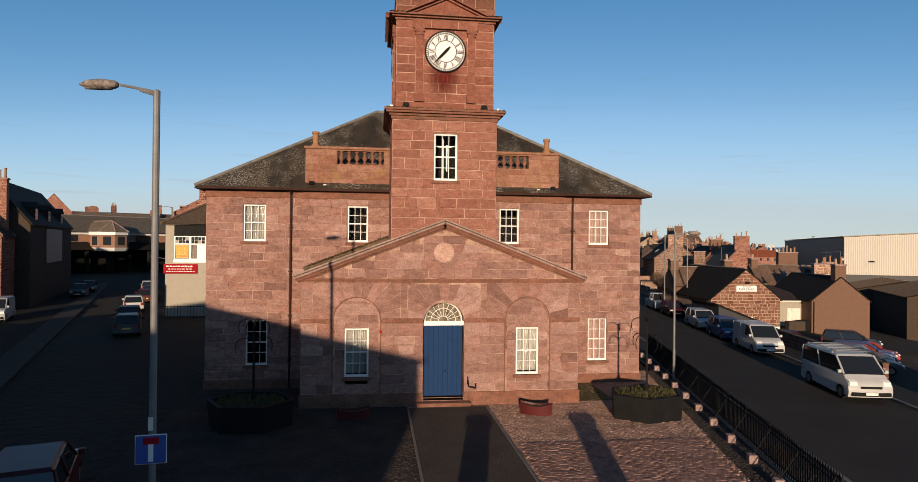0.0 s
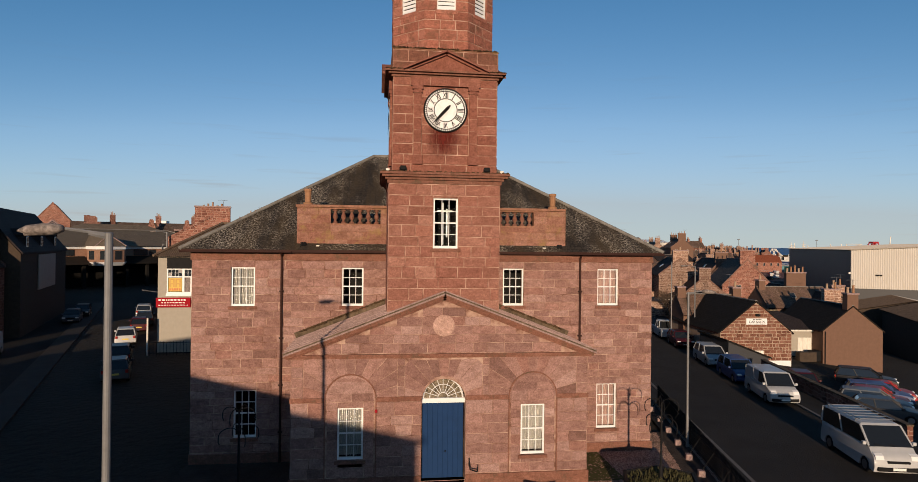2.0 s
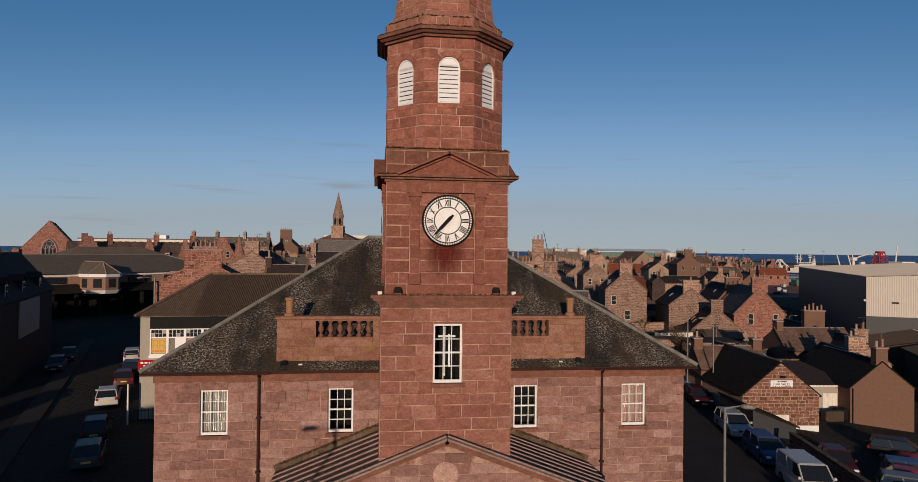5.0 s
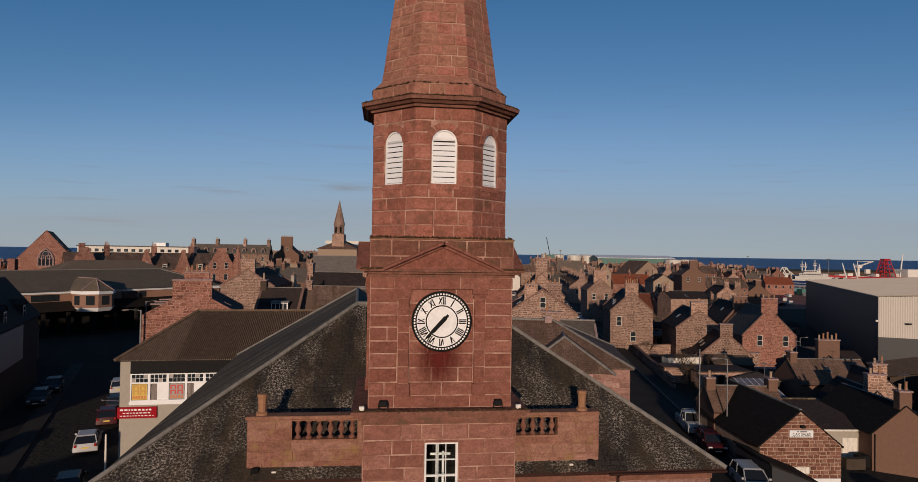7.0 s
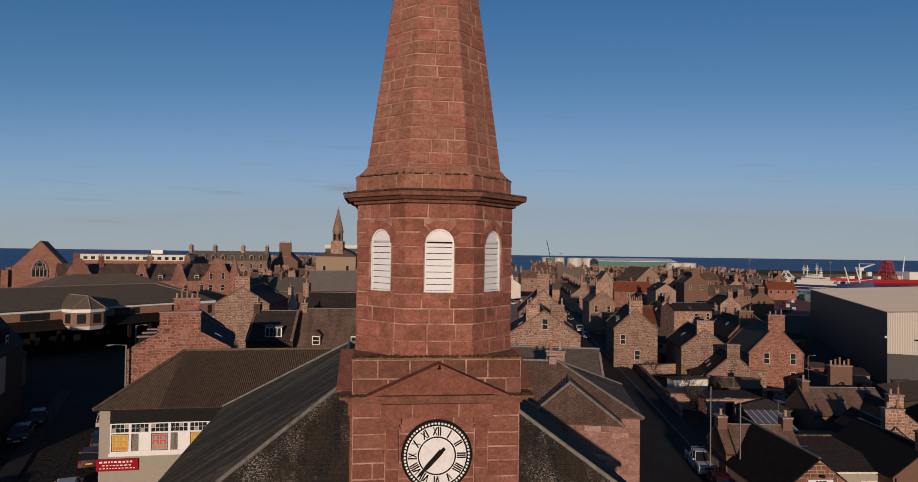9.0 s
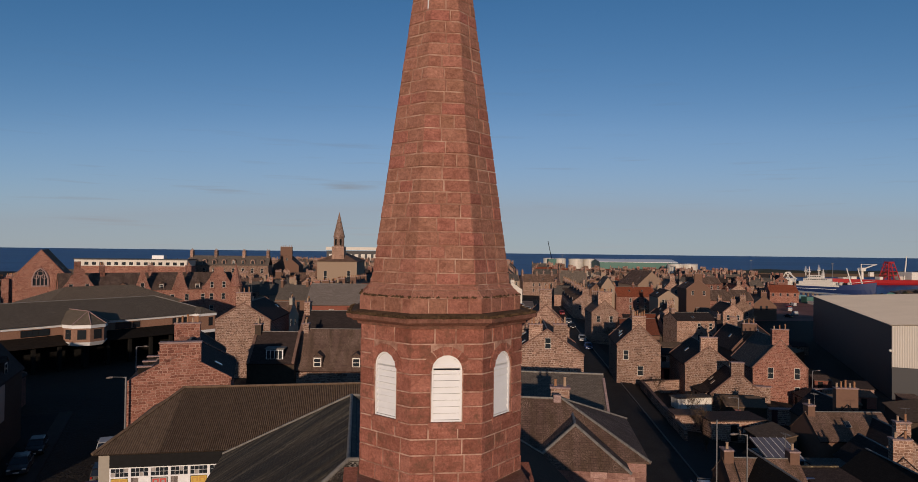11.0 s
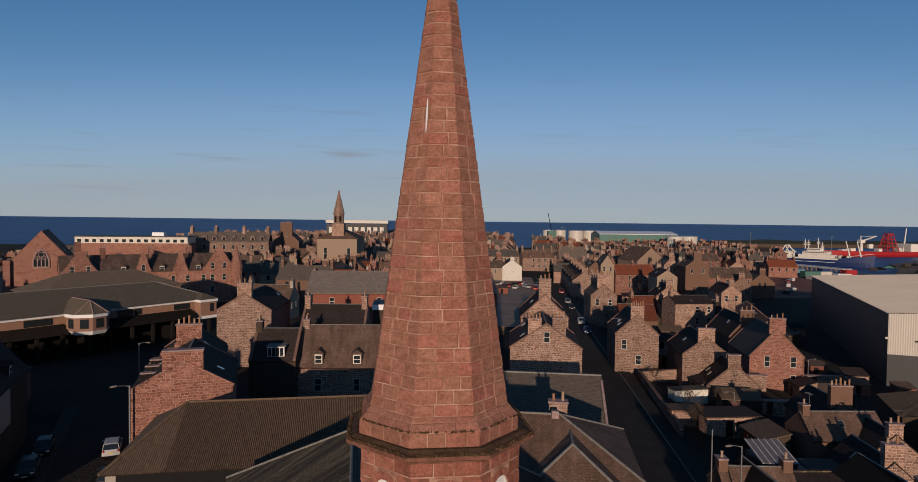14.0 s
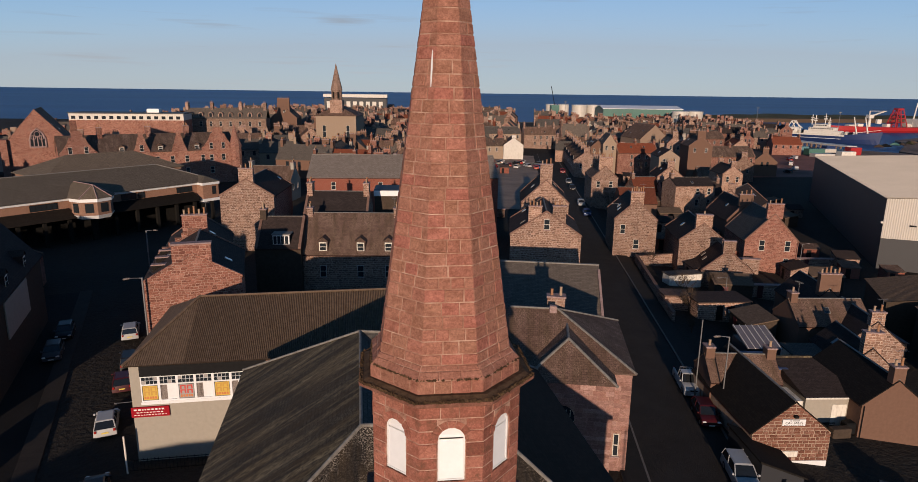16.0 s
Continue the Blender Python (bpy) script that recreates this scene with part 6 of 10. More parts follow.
# ---- houses ----
def gable_house(m, w, d, eave, ridge, base, wall, roofm, label, stacks=(), windows=(), name="house", group="", skews=None, dormers=(), side_windows=(), category="house", chim=None):
    """A house whose gable looks along its own -y: w wide, d deep, ridge along y.
    stacks: (y, half width, height over the ridge, pots, side offset); windows: (x, z, w, h) on the gable; side_windows: (side, y, z, w, h)."""
    ob = thing(name, m, label, category, group)
    h = w / 2
    bm = B()
    extrude_xz(bm, [(-h, base), (h, base), (h, eave), (0, ridge - 0.05), (-h, eave)], 0, d)
    body = part("wall", bm, wall, ob)
    sl = math.atan2(ridge - eave, h)
    over = 0.18
    bm = B()
    for s in (-1, 1):
        n = Vector((s * math.sin(sl), 0, math.cos(sl))) * 0.10
        e = Vector((s * (h + over * math.cos(sl)), 0, eave - over * math.sin(sl)))
        r = Vector((0, 0, ridge))
        ring = [(p.x, p.z) for p in (e, r, r + n * 0 + Vector((0, 0, 0.12)), e + n)]
        extrude_xz(bm, ring if s < 0 else list(reversed(ring)), 0.30 if skews else -0.06, d - 0.30 if skews else d + 0.06)
    roof = part("roof", bm, roofm, ob)
    if skews:
        for ya in (-0.03, d - 0.33):
            bm = B()
            for s in (-1, 1):
                ring = [(s * (h + 0.1), eave - 0.05), (0, ridge + 0.0), (0, ridge + 0.26), (s * (h + 0.1), eave + 0.2)]
                extrude_xz(bm, ring if s < 0 else list(reversed(ring)), ya, ya + 0.36)
            part("skew", bm, skews, roof)
    bm = B()
    box(bm, -0.10, 0.10, 0.0, d, ridge + 0.08, ridge + 0.16)
    part("ridge", bm, M_LEAD, roof)
    for st in stacks:
        chimney(ob, st[4] if len(st) > 4 else 0.0, st[0], ridge - (0.9 if len(st) <= 4 else 2.4), ridge + st[2], st[1], 0.42, st[3], chim or wall)
    r = random.Random(int(w * 100 + d * 37 + eave * 11 + abs(m.translation.x) * 3))
    for s in (-1, 1):
        part("gutter", box(B(), *sorted((s * (h + 0.10), s * (h + 0.22))), 0.0, d, eave - 0.16, eave - 0.06), M_PIPE, roof)
        for _ in range(r.choice((0, 1, 1, 2)) if d > 6.5 and not dormers and roofm is not M_BSLATE else 0):
            y, t = r.uniform(1.2, d - 1.8), r.uniform(0.3, 0.6)
            ms = pose(s * h * (1 - t), y, eave + (ridge - eave) * t, 0, s * math.degrees(sl), 0)
            light = part("roof_light", box(B(), -0.45, 0.45, 0, 0.7, 0.04, 0.19), M_LEAD, roof, m=ms)
            part("pane", box(B(), -0.38, 0.38, 0.07, 0.63, 0.191, 0.197), M_GLASS, light)
    if stacks and stacks[0][3] and r.random() < 0.6:
        st = stacks[0]
        z, x = ridge + st[2], (st[4] if len(st) > 4 else 0.0) + st[1] - 0.1
        bm = B()
        rod(bm, (x, st[0] + 0.4, z - 0.8), (x, st[0] + 0.4, z + 1.3), 0.022, 4)
        rod(bm, (x - 0.7, st[0] + 0.2, z + 1.25), (x + 0.5, st[0] + 0.6, z + 1.25), 0.016, 4)
        for k in range(5):
            rod(bm, (x - 0.6 + 0.24 * k, st[0] + 0.1, z + 1.25), (x - 0.6 + 0.24 * k, st[0] + 0.7, z + 1.25), 0.012, 3)
        part("aerial", bm, M_GALV, ob)
    for (x, z, ww, hh) in windows:
        house_window(ob, x, z, ww, hh, pose(0, 0, 0))
    for (s, y, z, ww, hh) in side_windows:
        house_window(ob, 0, z, ww, hh, pose(s * h, y, 0, 0, 0, 90 * s))
    for (s, y) in dormers:
        dormer(ob, pose(s * h, y, 0, 0, 0, 90 * s), eave, sl, roofm)
    return ob


def chimney(parent, x, y, z0, z1, hw, hd, pots, material, pot=None):
    bm = bbox(x - hw, x + hw, y - hd, y + hd, z0, z1 - 0.16, 0.02)
    c = part("chimney", bm, material, parent, m=None)
    bm = bbox(x - hw - 0.08, x + hw + 0.08, y - hd - 0.08, y + hd + 0.08, z1 - 0.16, z1, 0.03)
    part("chimney_cap", bm, M_PALE, c)
    for i in range(pots):
        px = x - hw + 2 * hw * (i + 0.5) / pots
        hgt = 0.55 + 0.2 * ((i * 7 + int(abs(x * 3 + y))) % 3)
        bm = turned(B(), [(0.15, z1), (0.12, z1 + 0.1), (0.11, z1 + hgt - 0.08), (0.14, z1 + hgt - 0.06), (0.14, z1 + hgt), (0.09, z1 + hgt)], 8, px, y)
        part("chimney_pot", bm, M_POT if (i + int(abs(x))) % 3 else M_POT2, c)
    return c


def house_window(parent, x, z, w, h, m, name="window"):
    """A window seen from afar: white frame, cross bars and dark panes in a shallow reveal."""
    t = 0.065
    y0, y1 = -0.035, 0.02
    fr = wall_holes(B(), x - w / 2, x + w / 2, z, z + h, y0, y1, [(x - w / 2 + t, x + w / 2 - t, z + t, z + h * 0.5 - 0.035), (x - w / 2 + t, x + w / 2 - t, z + h * 0.5 + 0.035, z + h - t)])
    win = part(name, fr, M_TANK, parent, m=m)
    for k in (0, 1):
        p = B()
        box(p, x - w / 2 + t, x + w / 2 - t, -0.012, 0.02, z + (t if k == 0 else h * 0.5 + 0.035), z + (h * 0.5 - 0.035 if k == 0 else h - t))
        part("pane", p, M_GLASS, win)
    p = bbox(x - w / 2 - 0.1, x + w / 2 + 0.1, -0.12, 0.02, z - 0.12, z, 0.01)
    part("sill", p, M_PALE, win)
    return win


def dormer(parent, m, eave, sl, roofm, w=1.3, h=1.5):
    """A small gabled dormer standing on the slope, in the frame of that wall."""
    y0 = 0.25
    zb = eave + y0 * math.tan(sl)
    bm = B()
    pts = [(-w / 2, zb - 0.1), (w / 2, zb - 0.1), (w / 2, zb + h), (0, zb + h + 0.5), (-w / 2, zb + h)]
    extrude_xz(bm, pts, y0, y0 + (h + 0.4) / math.tan(sl))
    d = part("dormer", bm, roofm, parent, m=m)
    bm = B()
    for s in (-1, 1):
        ring = [(s * (w / 2 + 0.12), zb + h - 0.06), (0, zb + h + 0.52), (0, zb + h + 0.62), (s * (w / 2 + 0.12), zb + h + 0.04)]
        extrude_xz(bm, ring if s < 0 else list(reversed(ring)), y0 - 0.12, y0 + (h + 0.9) / math.tan(sl))
    part("dormer_roof", bm, roofm, d)
    fr = B()
    box(fr, -w / 2 + 0.15, w / 2 - 0.15, y0 - 0.03, y0 - 0.002, zb + 0.2, zb + h - 0.1)
    part("dormer_window", fr, M_OFFW, d)
    for k in (0, 1):
        p = B()
        za = zb + 0.28 + k * (h - 0.45) / 2
        box(p, -w / 2 + 0.24, w / 2 - 0.24, y0 - 0.036, y0 - 0.032, za, za + (h - 0.6) / 2)
        part("pane", p, M_GLASS, d)


def box_dormer(parent, m, eave, sl, w=1.8, h=1.3, lights=3, y0=0.5, front=True):
    """A flat-topped dormer; front: with a white window, else blind with a pale edge to its cheek."""
    zb = eave + y0 * math.tan(sl)
    bm = box(B(), -w / 2, w / 2, y0, y0 + (h + 0.2) / math.tan(sl), zb - 0.1, zb + h)
    d = part("dormer", bm, M_BSLATE, parent, m=m)
    part("dormer_roof", box(B(), -w / 2 - 0.1, w / 2 + 0.1, y0 - 0.1, y0 + (h + 0.3) / math.tan(sl), zb + h + 0.004, zb + h + 0.13), M_LEAD if front else M_PALE, d)
    if front:
        part("dormer_window", box(B(), -w / 2 + 0.06, w / 2 - 0.06, y0 - 0.05, y0 - 0.004, zb + 0.05, zb + h - 0.05), M_WHITE, d)
        for i in range(lights):
            a = -w / 2 + 0.14 + i * (w - 0.28) / lights
            part("pane", box(B(), a, a + (w - 0.28) / lights - 0.07, y0 - 0.062, y0 - 0.054, zb + 0.14, zb + h - 0.14), M_GLASS, d)
    return d


def crow_steps(parent, w, eave, ridge, side, n, material, y=0.0):
    """A stepped gable top on one side of a gable."""
    for i in range(n):
        xa, xb = w / 2 * (1 - i / n) + 0.06, w / 2 * (1 - (i + 1) / n) + 0.04
        z = eave + (ridge - eave) * (i + 1) / n
        x0, x1 = sorted((side * xa, side * xb))
        part("crow_step", box(B(), x0, x1, y - 0.04, y + 0.40, z - 0.9, z + 0.22), material, parent)
        part("step_cap", box(B(), x0 - 0.04, x1 + 0.04, y - 0.08, y + 0.44, z + 0.221, z + 0.29), M_SKEW, parent)


def hip_roof(bm, x0, x1, y0, y1, ez, rz, hip0=True, hip1=True, t=0.12):
    """Ridge along x."""
    h = (y1 - y0) / 2
    ym = (y0 + y1) / 2
    ra, rb = (x0 + h if hip0 else x0, ym, rz), (x1 - h if hip1 else x1, ym, rz)
    c = [(x0, y0, ez), (x1, y0, ez), (x1, y1, ez), (x0, y1, ez)]
    face(bm, [c[0], c[1], rb, ra])
    face(bm, [c[2], c[3], ra, rb])
    face(bm, [c[1], c[2], rb])
    face(bm, [c[3], c[0], ra])
    l = [(x, y, z - t) for x, y, z in c]
    for i in range(4):
        face(bm, [l[i], l[(i + 1) % 4], c[(i + 1) % 4], c[i]])
    face(bm, list(reversed(l)))
    return ra, rb


# rear wing along the street
RW = pose(19.5, 52.1, 0, 0, 0, HOUSE_TURN)
wing = thing("rear_wing", RW, "pink granite rear wing with hipped slate roofs", "building")
bm = box(B(), -15, 0, 0, 11, -1.2, 8.1)
box(bm, -8.0, -1.55, -2.2, 0.0, -1.2, 8.0)
wl = part("wall", bm, M_MORTAR, wing)
rng = random.Random(21)
for o, u, lo, hi, holes in (((0, -2.2, 0), (1, 0, 0), -8.0, -1.55, [(-6.1, -4.3, 1.5, 6.2)]), ((0, 0, 0), (1, 0, 0), -1.55, 0, [(-1.2, -0.5, 1.1, 3.2)]), ((0, 0, 0), (0, 1, 0), 0, 11, []), ((-1.55, 0, 0), (0, 1, 0), -2.2, 0, [])):
    p2 = Plane(o, u, (0, 0, 1), lambda v, a=lo: a, lambda v, a=hi: a)
    stones(wl, p2, lay(p2, -1.0, 7.95, 0.36, 0.5, 1.1, holes, rng), rng, False)
bm = B()
ra, rb = hip_roof(bm, -15.2, 0.25, -0.25, 11.25, 8.1, 10.9)
rf = part("roof", bm, M_SLATE2, wing, "brown lichened slate roof")
bm = B()
for a, b in ((ra, rb), (rb, (0.25, -0.25, 8.1)), (rb, (0.25, 11.25, 8.1))):
    rod(bm, a, b, 0.11, 6)
part("ridge_roll", bm, M_LEAD, rf)
bm = B()
ym = -2.4
x0, x1 = -8.2, -1.35
xm, hh = (x0 + x1) / 2, (x1 - x0) / 2
top = 8.0 + hh * 0.62
pa, pb = (xm, ym + hh, top), (xm, 5.4, top)
c = [(x0, ym, 8.0), (x1, ym, 8.0), (x1, 5.4, 8.0), (x0, 5.4, 8.0)]
for f in ([c[0], c[1], pa], [c[1], c[2], pb, pa], [c[3], c[0], pa, pb], [c[2], c[3], pb]):
    face(bm, f)
part("front_roof", bm, M_SLATE2, wing)
bm = B()
for q in (c[0], c[1], pb):
    rod(bm, pa, q, 0.11, 6)
part("ridge_roll", bm, M_LEAD, wing)
bm = B()
extrude_xz(bm, arch_pts(-5.2, 1.5, 5.3, 0.9), -2.26, -2.21)
aw = part("arched_window", bm, M_GLASS, wing)
bm = B()
for x in (-5.8, -5.5, -5.2, -4.9, -4.6):
    box(bm, x - 0.02, x + 0.02, -2.29, -2.262, 1.5, 5.9)
for z in (2.2, 2.9, 3.6, 4.3, 5.0):
    box(bm, -6.08, -4.32, -2.288, -2.263, z - 0.02, z + 0.02)
part("glazing_bars", bm, M_OFFW, aw)
house_window(wing, -0.85, 1.1, 0.45, 1.9, pose(0, -0.02, 0))
chimney(wing, -5.6, 7.4, 9.5, 11.5, 0.75, 0.45, 2, M_RUBBLE)
bm = bbox(-6.2, -5.6, 4.9, 5.4, 10.7, 11.3, 0.03)
part("ridge_cap", bm, M_PALE, wing)

# slate-roofed building behind it
hs = thing("slate_hall", pose(24.2, 71.0, 0, 0, 0, HOUSE_TURN), "low granite hall with a patched slate roof", "building")
bm = B()
for k in range(1):
    loft(bm, [[(x, y, z) for y, z in ((0.2, -1.2), (17.8, -1.2), (17.8, 4.1), (9, 8.35), (0.2, 4.1))] for x in (-13, -0.15)])
part("wall", bm, M_RUBBLE, hs)
bm = B()
for s in (0, 1):
    pts = [(0.0, 4.1), (9, 8.45), (9, 8.6), (0.0, 4.25)] if s == 0 else [(18, 4.1), (18, 4.25), (9, 8.6), (9, 8.45)]
    loft(bm, [[(x, y, z) for y, z in pts] for x in (-13.1, 0)])
r = part("roof", bm, M_SLATE3, hs)
bm = B()
box(bm, -0.22, 0.05, 0, 9, 0, 0.28, 0, pose(0, 0, 4.2) @ pose(0, 0, 0, math.degrees(math.atan2(4.35, 9))))
part("verge", bm, M_PALE, r)
bm = B()
box(bm, -13.1, 0, 8.85, 9.15, 8.56, 8.72)
part("ridge", bm, M_LEAD, r)

# takeaway building with its corrugated roof
MO = pose(-18.05, 57.0, 0, 0, 0, 3.0)
shop = thing("takeaway_building", MO, "cream rendered building with a corrugated roof and a glazed upper floor", "building")
bm = wall_holes(B(), 0, 26, -0.2, 8.0, 0.0, 0.35, [(0.72, 11.2, 4.9, 7.0)])
part("front_wall", bm, M_CREAM, shop, "cream rendered wall")
part("wall", box(B(), 0, 26, 0.352, 13, -0.2, 8.0), M_CREAM, shop)
part("fascia", box(B(), 0.72, 17.5, -0.06, 0.098, 7.0, 7.95), M_IRON, shop, "dark timber fascia below the eaves")
part("brick_panel", box(B(), 10.0, 12.5, -0.1, -0.062, 7.2, 7.95), M_HARL, shop)
for i in range(8):
    x0, bw = 0.72 + i * 1.31, 1.31
    tops = [(x0 + 0.09 + 0.2825 * k + (0.011 if k else 0), x0 + 0.09 + 0.2825 * (k + 1) - (0.011 if k < 3 else 0), z0 + 0.012, z0 + 0.29) for k in range(4) for z0 in (6.34, 6.63)]
    fr = wall_holes(B(), x0, x0 + bw, 4.9, 7.0, -0.02, 0.12, [(x0 + 0.09, x0 + bw - 0.09, 5.02, 6.25)] + tops)
    win = part("window", fr, M_WHITE, shop)
    for k, (xa, xb, za, zb) in enumerate(tops):
        part("leaded_pane", box(B(), xa - 0.005, xb + 0.005, 0.03, 0.036, za - 0.005, zb + 0.005), M_CURTAIN if (k * 5 + i) % 7 == 0 else M_GLASS, win)
    if i % 2 == 0:
        pm = (M_YEL, M_CURTAIN, M_YEL, M_YEL)[i // 2]
        fg = (M_POSTER, M_REDPOST, M_POSTER, M_POSTER)[i // 2]
        po = part("poster", box(B(), x0 + 0.13, x0 + bw - 0.13, 0.0, 0.02, 5.06, 6.2), pm, win, "printed window poster with large block shapes")
        for zz in (5.80, 5.43):                       # two rows of two block shapes
            for q in range(2):
                xx = x0 + 0.19 + q * 0.49
                b3 = B()
                box(b3, xx, xx + 0.11, -0.006, 0.0, zz, zz + 0.33)
                box(b3, xx + 0.31, xx + 0.42, -0.006, 0.0, zz, zz + 0.33)
                box(b3, xx + 0.11, xx + 0.31, -0.006, 0.0, zz + 0.23, zz + 0.33)
                part("poster_shape", b3, fg, po)
        b3 = B()
        for q in range(5):
            box(b3, x0 + 0.19 + q * 0.19, x0 + 0.33 + q * 0.19, -0.006, 0.0, 5.14, 5.34)
        part("poster_line", b3, M_ORG, po)
    else:
        part("blind", box(B(), x0 + 0.55, x0 + bw - 0.09, 0.07, 0.09, 5.02, 6.25), M_WHITE, win, "drawn white blind")
        part("inner_reveal", box(B(), x0 + 0.09, x0 + 0.55, 0.06, 0.10, 5.02, 6.25), M_LAMPH, win)
bm = box(B(), 0.65, 11.2, -0.05, -0.002, 4.68, 4.90)
part("sill_band", bm, M_WHITE, shop)
sg = part("sign_board", bbox(-0.1, 2.65, -0.16, -0.06, 3.72, 4.55, 0.01), M_RED, shop, "red shop sign with white lettering bars")
bm = B()
rs = random.Random(2)
for row, (z, hgt, xa, xb) in enumerate(((4.29, 0.12, 0.1, 2.45), (4.08, 0.07, 0.3, 2.2), (3.88, 0.06, 0.1, 2.45))):
    x = xa
    while x < xb - 0.1:
        w = rs.uniform(0.08, 0.22)
        box(bm, x, min(x + w, xb), -0.168, -0.161, z, z + hgt)
        x += w + 0.09
part("lettering", bm, M_WHITE, sg)
# corrugated sheets: waves down the slope
def corrugated(bm, p0, p1, e0, e1, n, amp=0.05):
    """Ribbed sheet between an upper edge p0-p1 and a lower edge e0-e1."""
    p0, p1, e0, e1 = map(Vector, (p0, p1, e0, e1))
    nrm = (e1 - e0).cross(p0 - e0).normalized()
    a, b = [], []
    for i in range(n + 1):
        o = nrm * (amp if i % 2 else -amp)
        a.append(bm.verts.new(p0.lerp(p1, i / n) + o))
        b.append(bm.verts.new(e0.lerp(e1, i / n) + o))
    for i in range(n):
        bm.faces.new((b[i], b[i + 1], a[i + 1], a[i]))


bm = B()
corrugated(bm, (4.0, 6.6, 11.05), (26, 6.6, 11.05), (4.0, -0.35, 8.05), (26, -0.35, 8.05), 300, 0.045)
# hipped left end and the corner triangle
n = 54
for i in range(n):
    xa, xb = -0.3 + 4.3 * i / n, -0.3 + 4.3 * (i + 1) / n
    ta, tb = i / n, (i + 1) / n
    o = 0.03 if i % 2 else -0.03
    face(bm, [(xa, -0.35, 8.05 + o), (xb, -0.35, 8.05 - o), (xb, -0.35 + 6.95 * tb, 8.05 + 3.0 * tb - o), (xa, -0.35 + 6.95 * ta, 8.05 + 3.0 * ta + o)])
face(bm, [(-0.3, -0.35, 8.05), (4.0, 6.6, 11.05), (-0.3, 13.4, 8.05)])
face(bm, [(26, 6.6, 11.05), (4.0, 6.6, 11.05), (-0.3, 13.4, 8.05), (26, 13.4, 8.05)])
face(bm, [(-0.3, -0.35, 7.97), (26, -0.35, 7.97), (26, 13.4, 7.97), (-0.3, 13.4, 7.97)])
rf = part("roof", bm, M_CORR, shop, "brown corrugated sheet roof")
bm = B()
rod(bm, (-0.3, -0.35, 8.1), (4.0, 6.6, 11.12), 0.12, 6)
rod(bm, (4.0, 6.6, 11.12), (26, 6.6, 11.12), 0.10, 6)
part("ridge_cap", bm, M_CORR, rf)
for x, y in ((5.2, 1.2),):
    bm = B()
    rod(bm, (-0.9, -0.5, 5.2), (0.0, 0.0, 5.0), 0.025)
    rod(bm, (-0.9, -0.55, 5.18), (-1.05, -0.6, 5.24), 0.05)
    part("swan_neck_lamp", bm, M_GALV, shop)
railing = thing("yard_railing", pose(-18.2, 55.4, 0, 0, 0, 3), "low black iron yard railing", "railing")
for i in range(22):
    bm = B()
    rod(bm, (0.1 + i * 0.26, 0, -0.1), (0.1 + i * 0.26, 0, 1.1), 0.018, 5)
    part("bar", bm, M_IRON, railing)
bm = B()
box(bm, 0, 5.8, -0.02, 0.02, 0.95, 1.0)
box(bm, 0, 5.8, -0.02, 0.02, 0.1, 0.15)
part("rail", bm, M_IRON, railing)
bm = B()
rod(bm, (-0.1, 0, -0.1), (-0.1, 0, 3.0), 0.07)
part("post", bm, M_OFFW, railing)

# car sales house by the street
CS = pose(33.85, 53.1, 0, 0, 0, HOUSE_TURN + 9)
cs = gable_house(CS, 6.5, 12.0, 1.75, 4.45, -2.2, M_POINT, M_BSLATE, "red rubble gabled workshop with a white sign board", name="workshop", category="workshop", skews=None)
pl = Plane((0, 0, 0), (1, 0, 0), (0, 0, 1), lambda v: -3.25 if v < 1.75 else -3.25 + (v - 1.75) * 1.2, lambda v: 3.25 if v < 1.75 else 3.25 - (v - 1.75) * 1.2)
rng = random.Random(31)
for q in lay(pl, -1.6, 4.25, 0.30, 0.24, 0.72, [(-0.55, 0.55, -2, -0.3), (-0.95, 0.95, 2.45, 3.0)], rng, 0.055):
    q = [(a + rng.uniform(-0.025, 0.025), b + rng.uniform(-0.03, 0.03)) for a, b in q]
    bm = B()
    block_bm(bm, pl, q, rng.uniform(0.02, 0.05), 0.015)
    part("stone_block", bm, M_WSTONE, cs)
sb = part("sign_board", bbox(-0.95, 0.95, -0.12, -0.05, 2.45, 3.0, 0.01), M_WHITE, cs, "white board with dark lettering")
bm = B()
for x0, x1 in ((-0.35, -0.2), (-0.12, 0.42)):
    box(bm, x0, x1, -0.126, -0.121, 2.86, 2.93)
x = -0.8
while x < 0.75:
    box(bm, x, x + 0.13, -0.126, -0.121, 2.49, 2.53)
    x += 0.18
part("lettering_bars", bm, M_IRON, sb)
cu = bpy.data.curves.new("lettering", "FONT")
cu.body, cu.size, cu.extrude, cu.align_x, cu.align_y = "CAR SALES", 0.30, 0.004, "CENTER", "CENTER"
tx = new("lettering", cu)
tx.parent = sb
tx.matrix_basis = pose(0, -0.125, 2.69, 90)
cu.materials.append(M_IRON)
part("security_lamp", bbox(-0.12, 0.22, -0.35, -0.05, 3.2, 3.4, 0.03), M_IRON, cs)
part("lower_board", bbox(-0.75, 0.65, -0.13, -0.06, -0.35, 0.15, 0.01), M_OFFW, cs)
part("doorway", bbox(-0.5, 0.2, -0.08, -0.04, -2.0, -0.45, 0.01), M_REDP, cs)
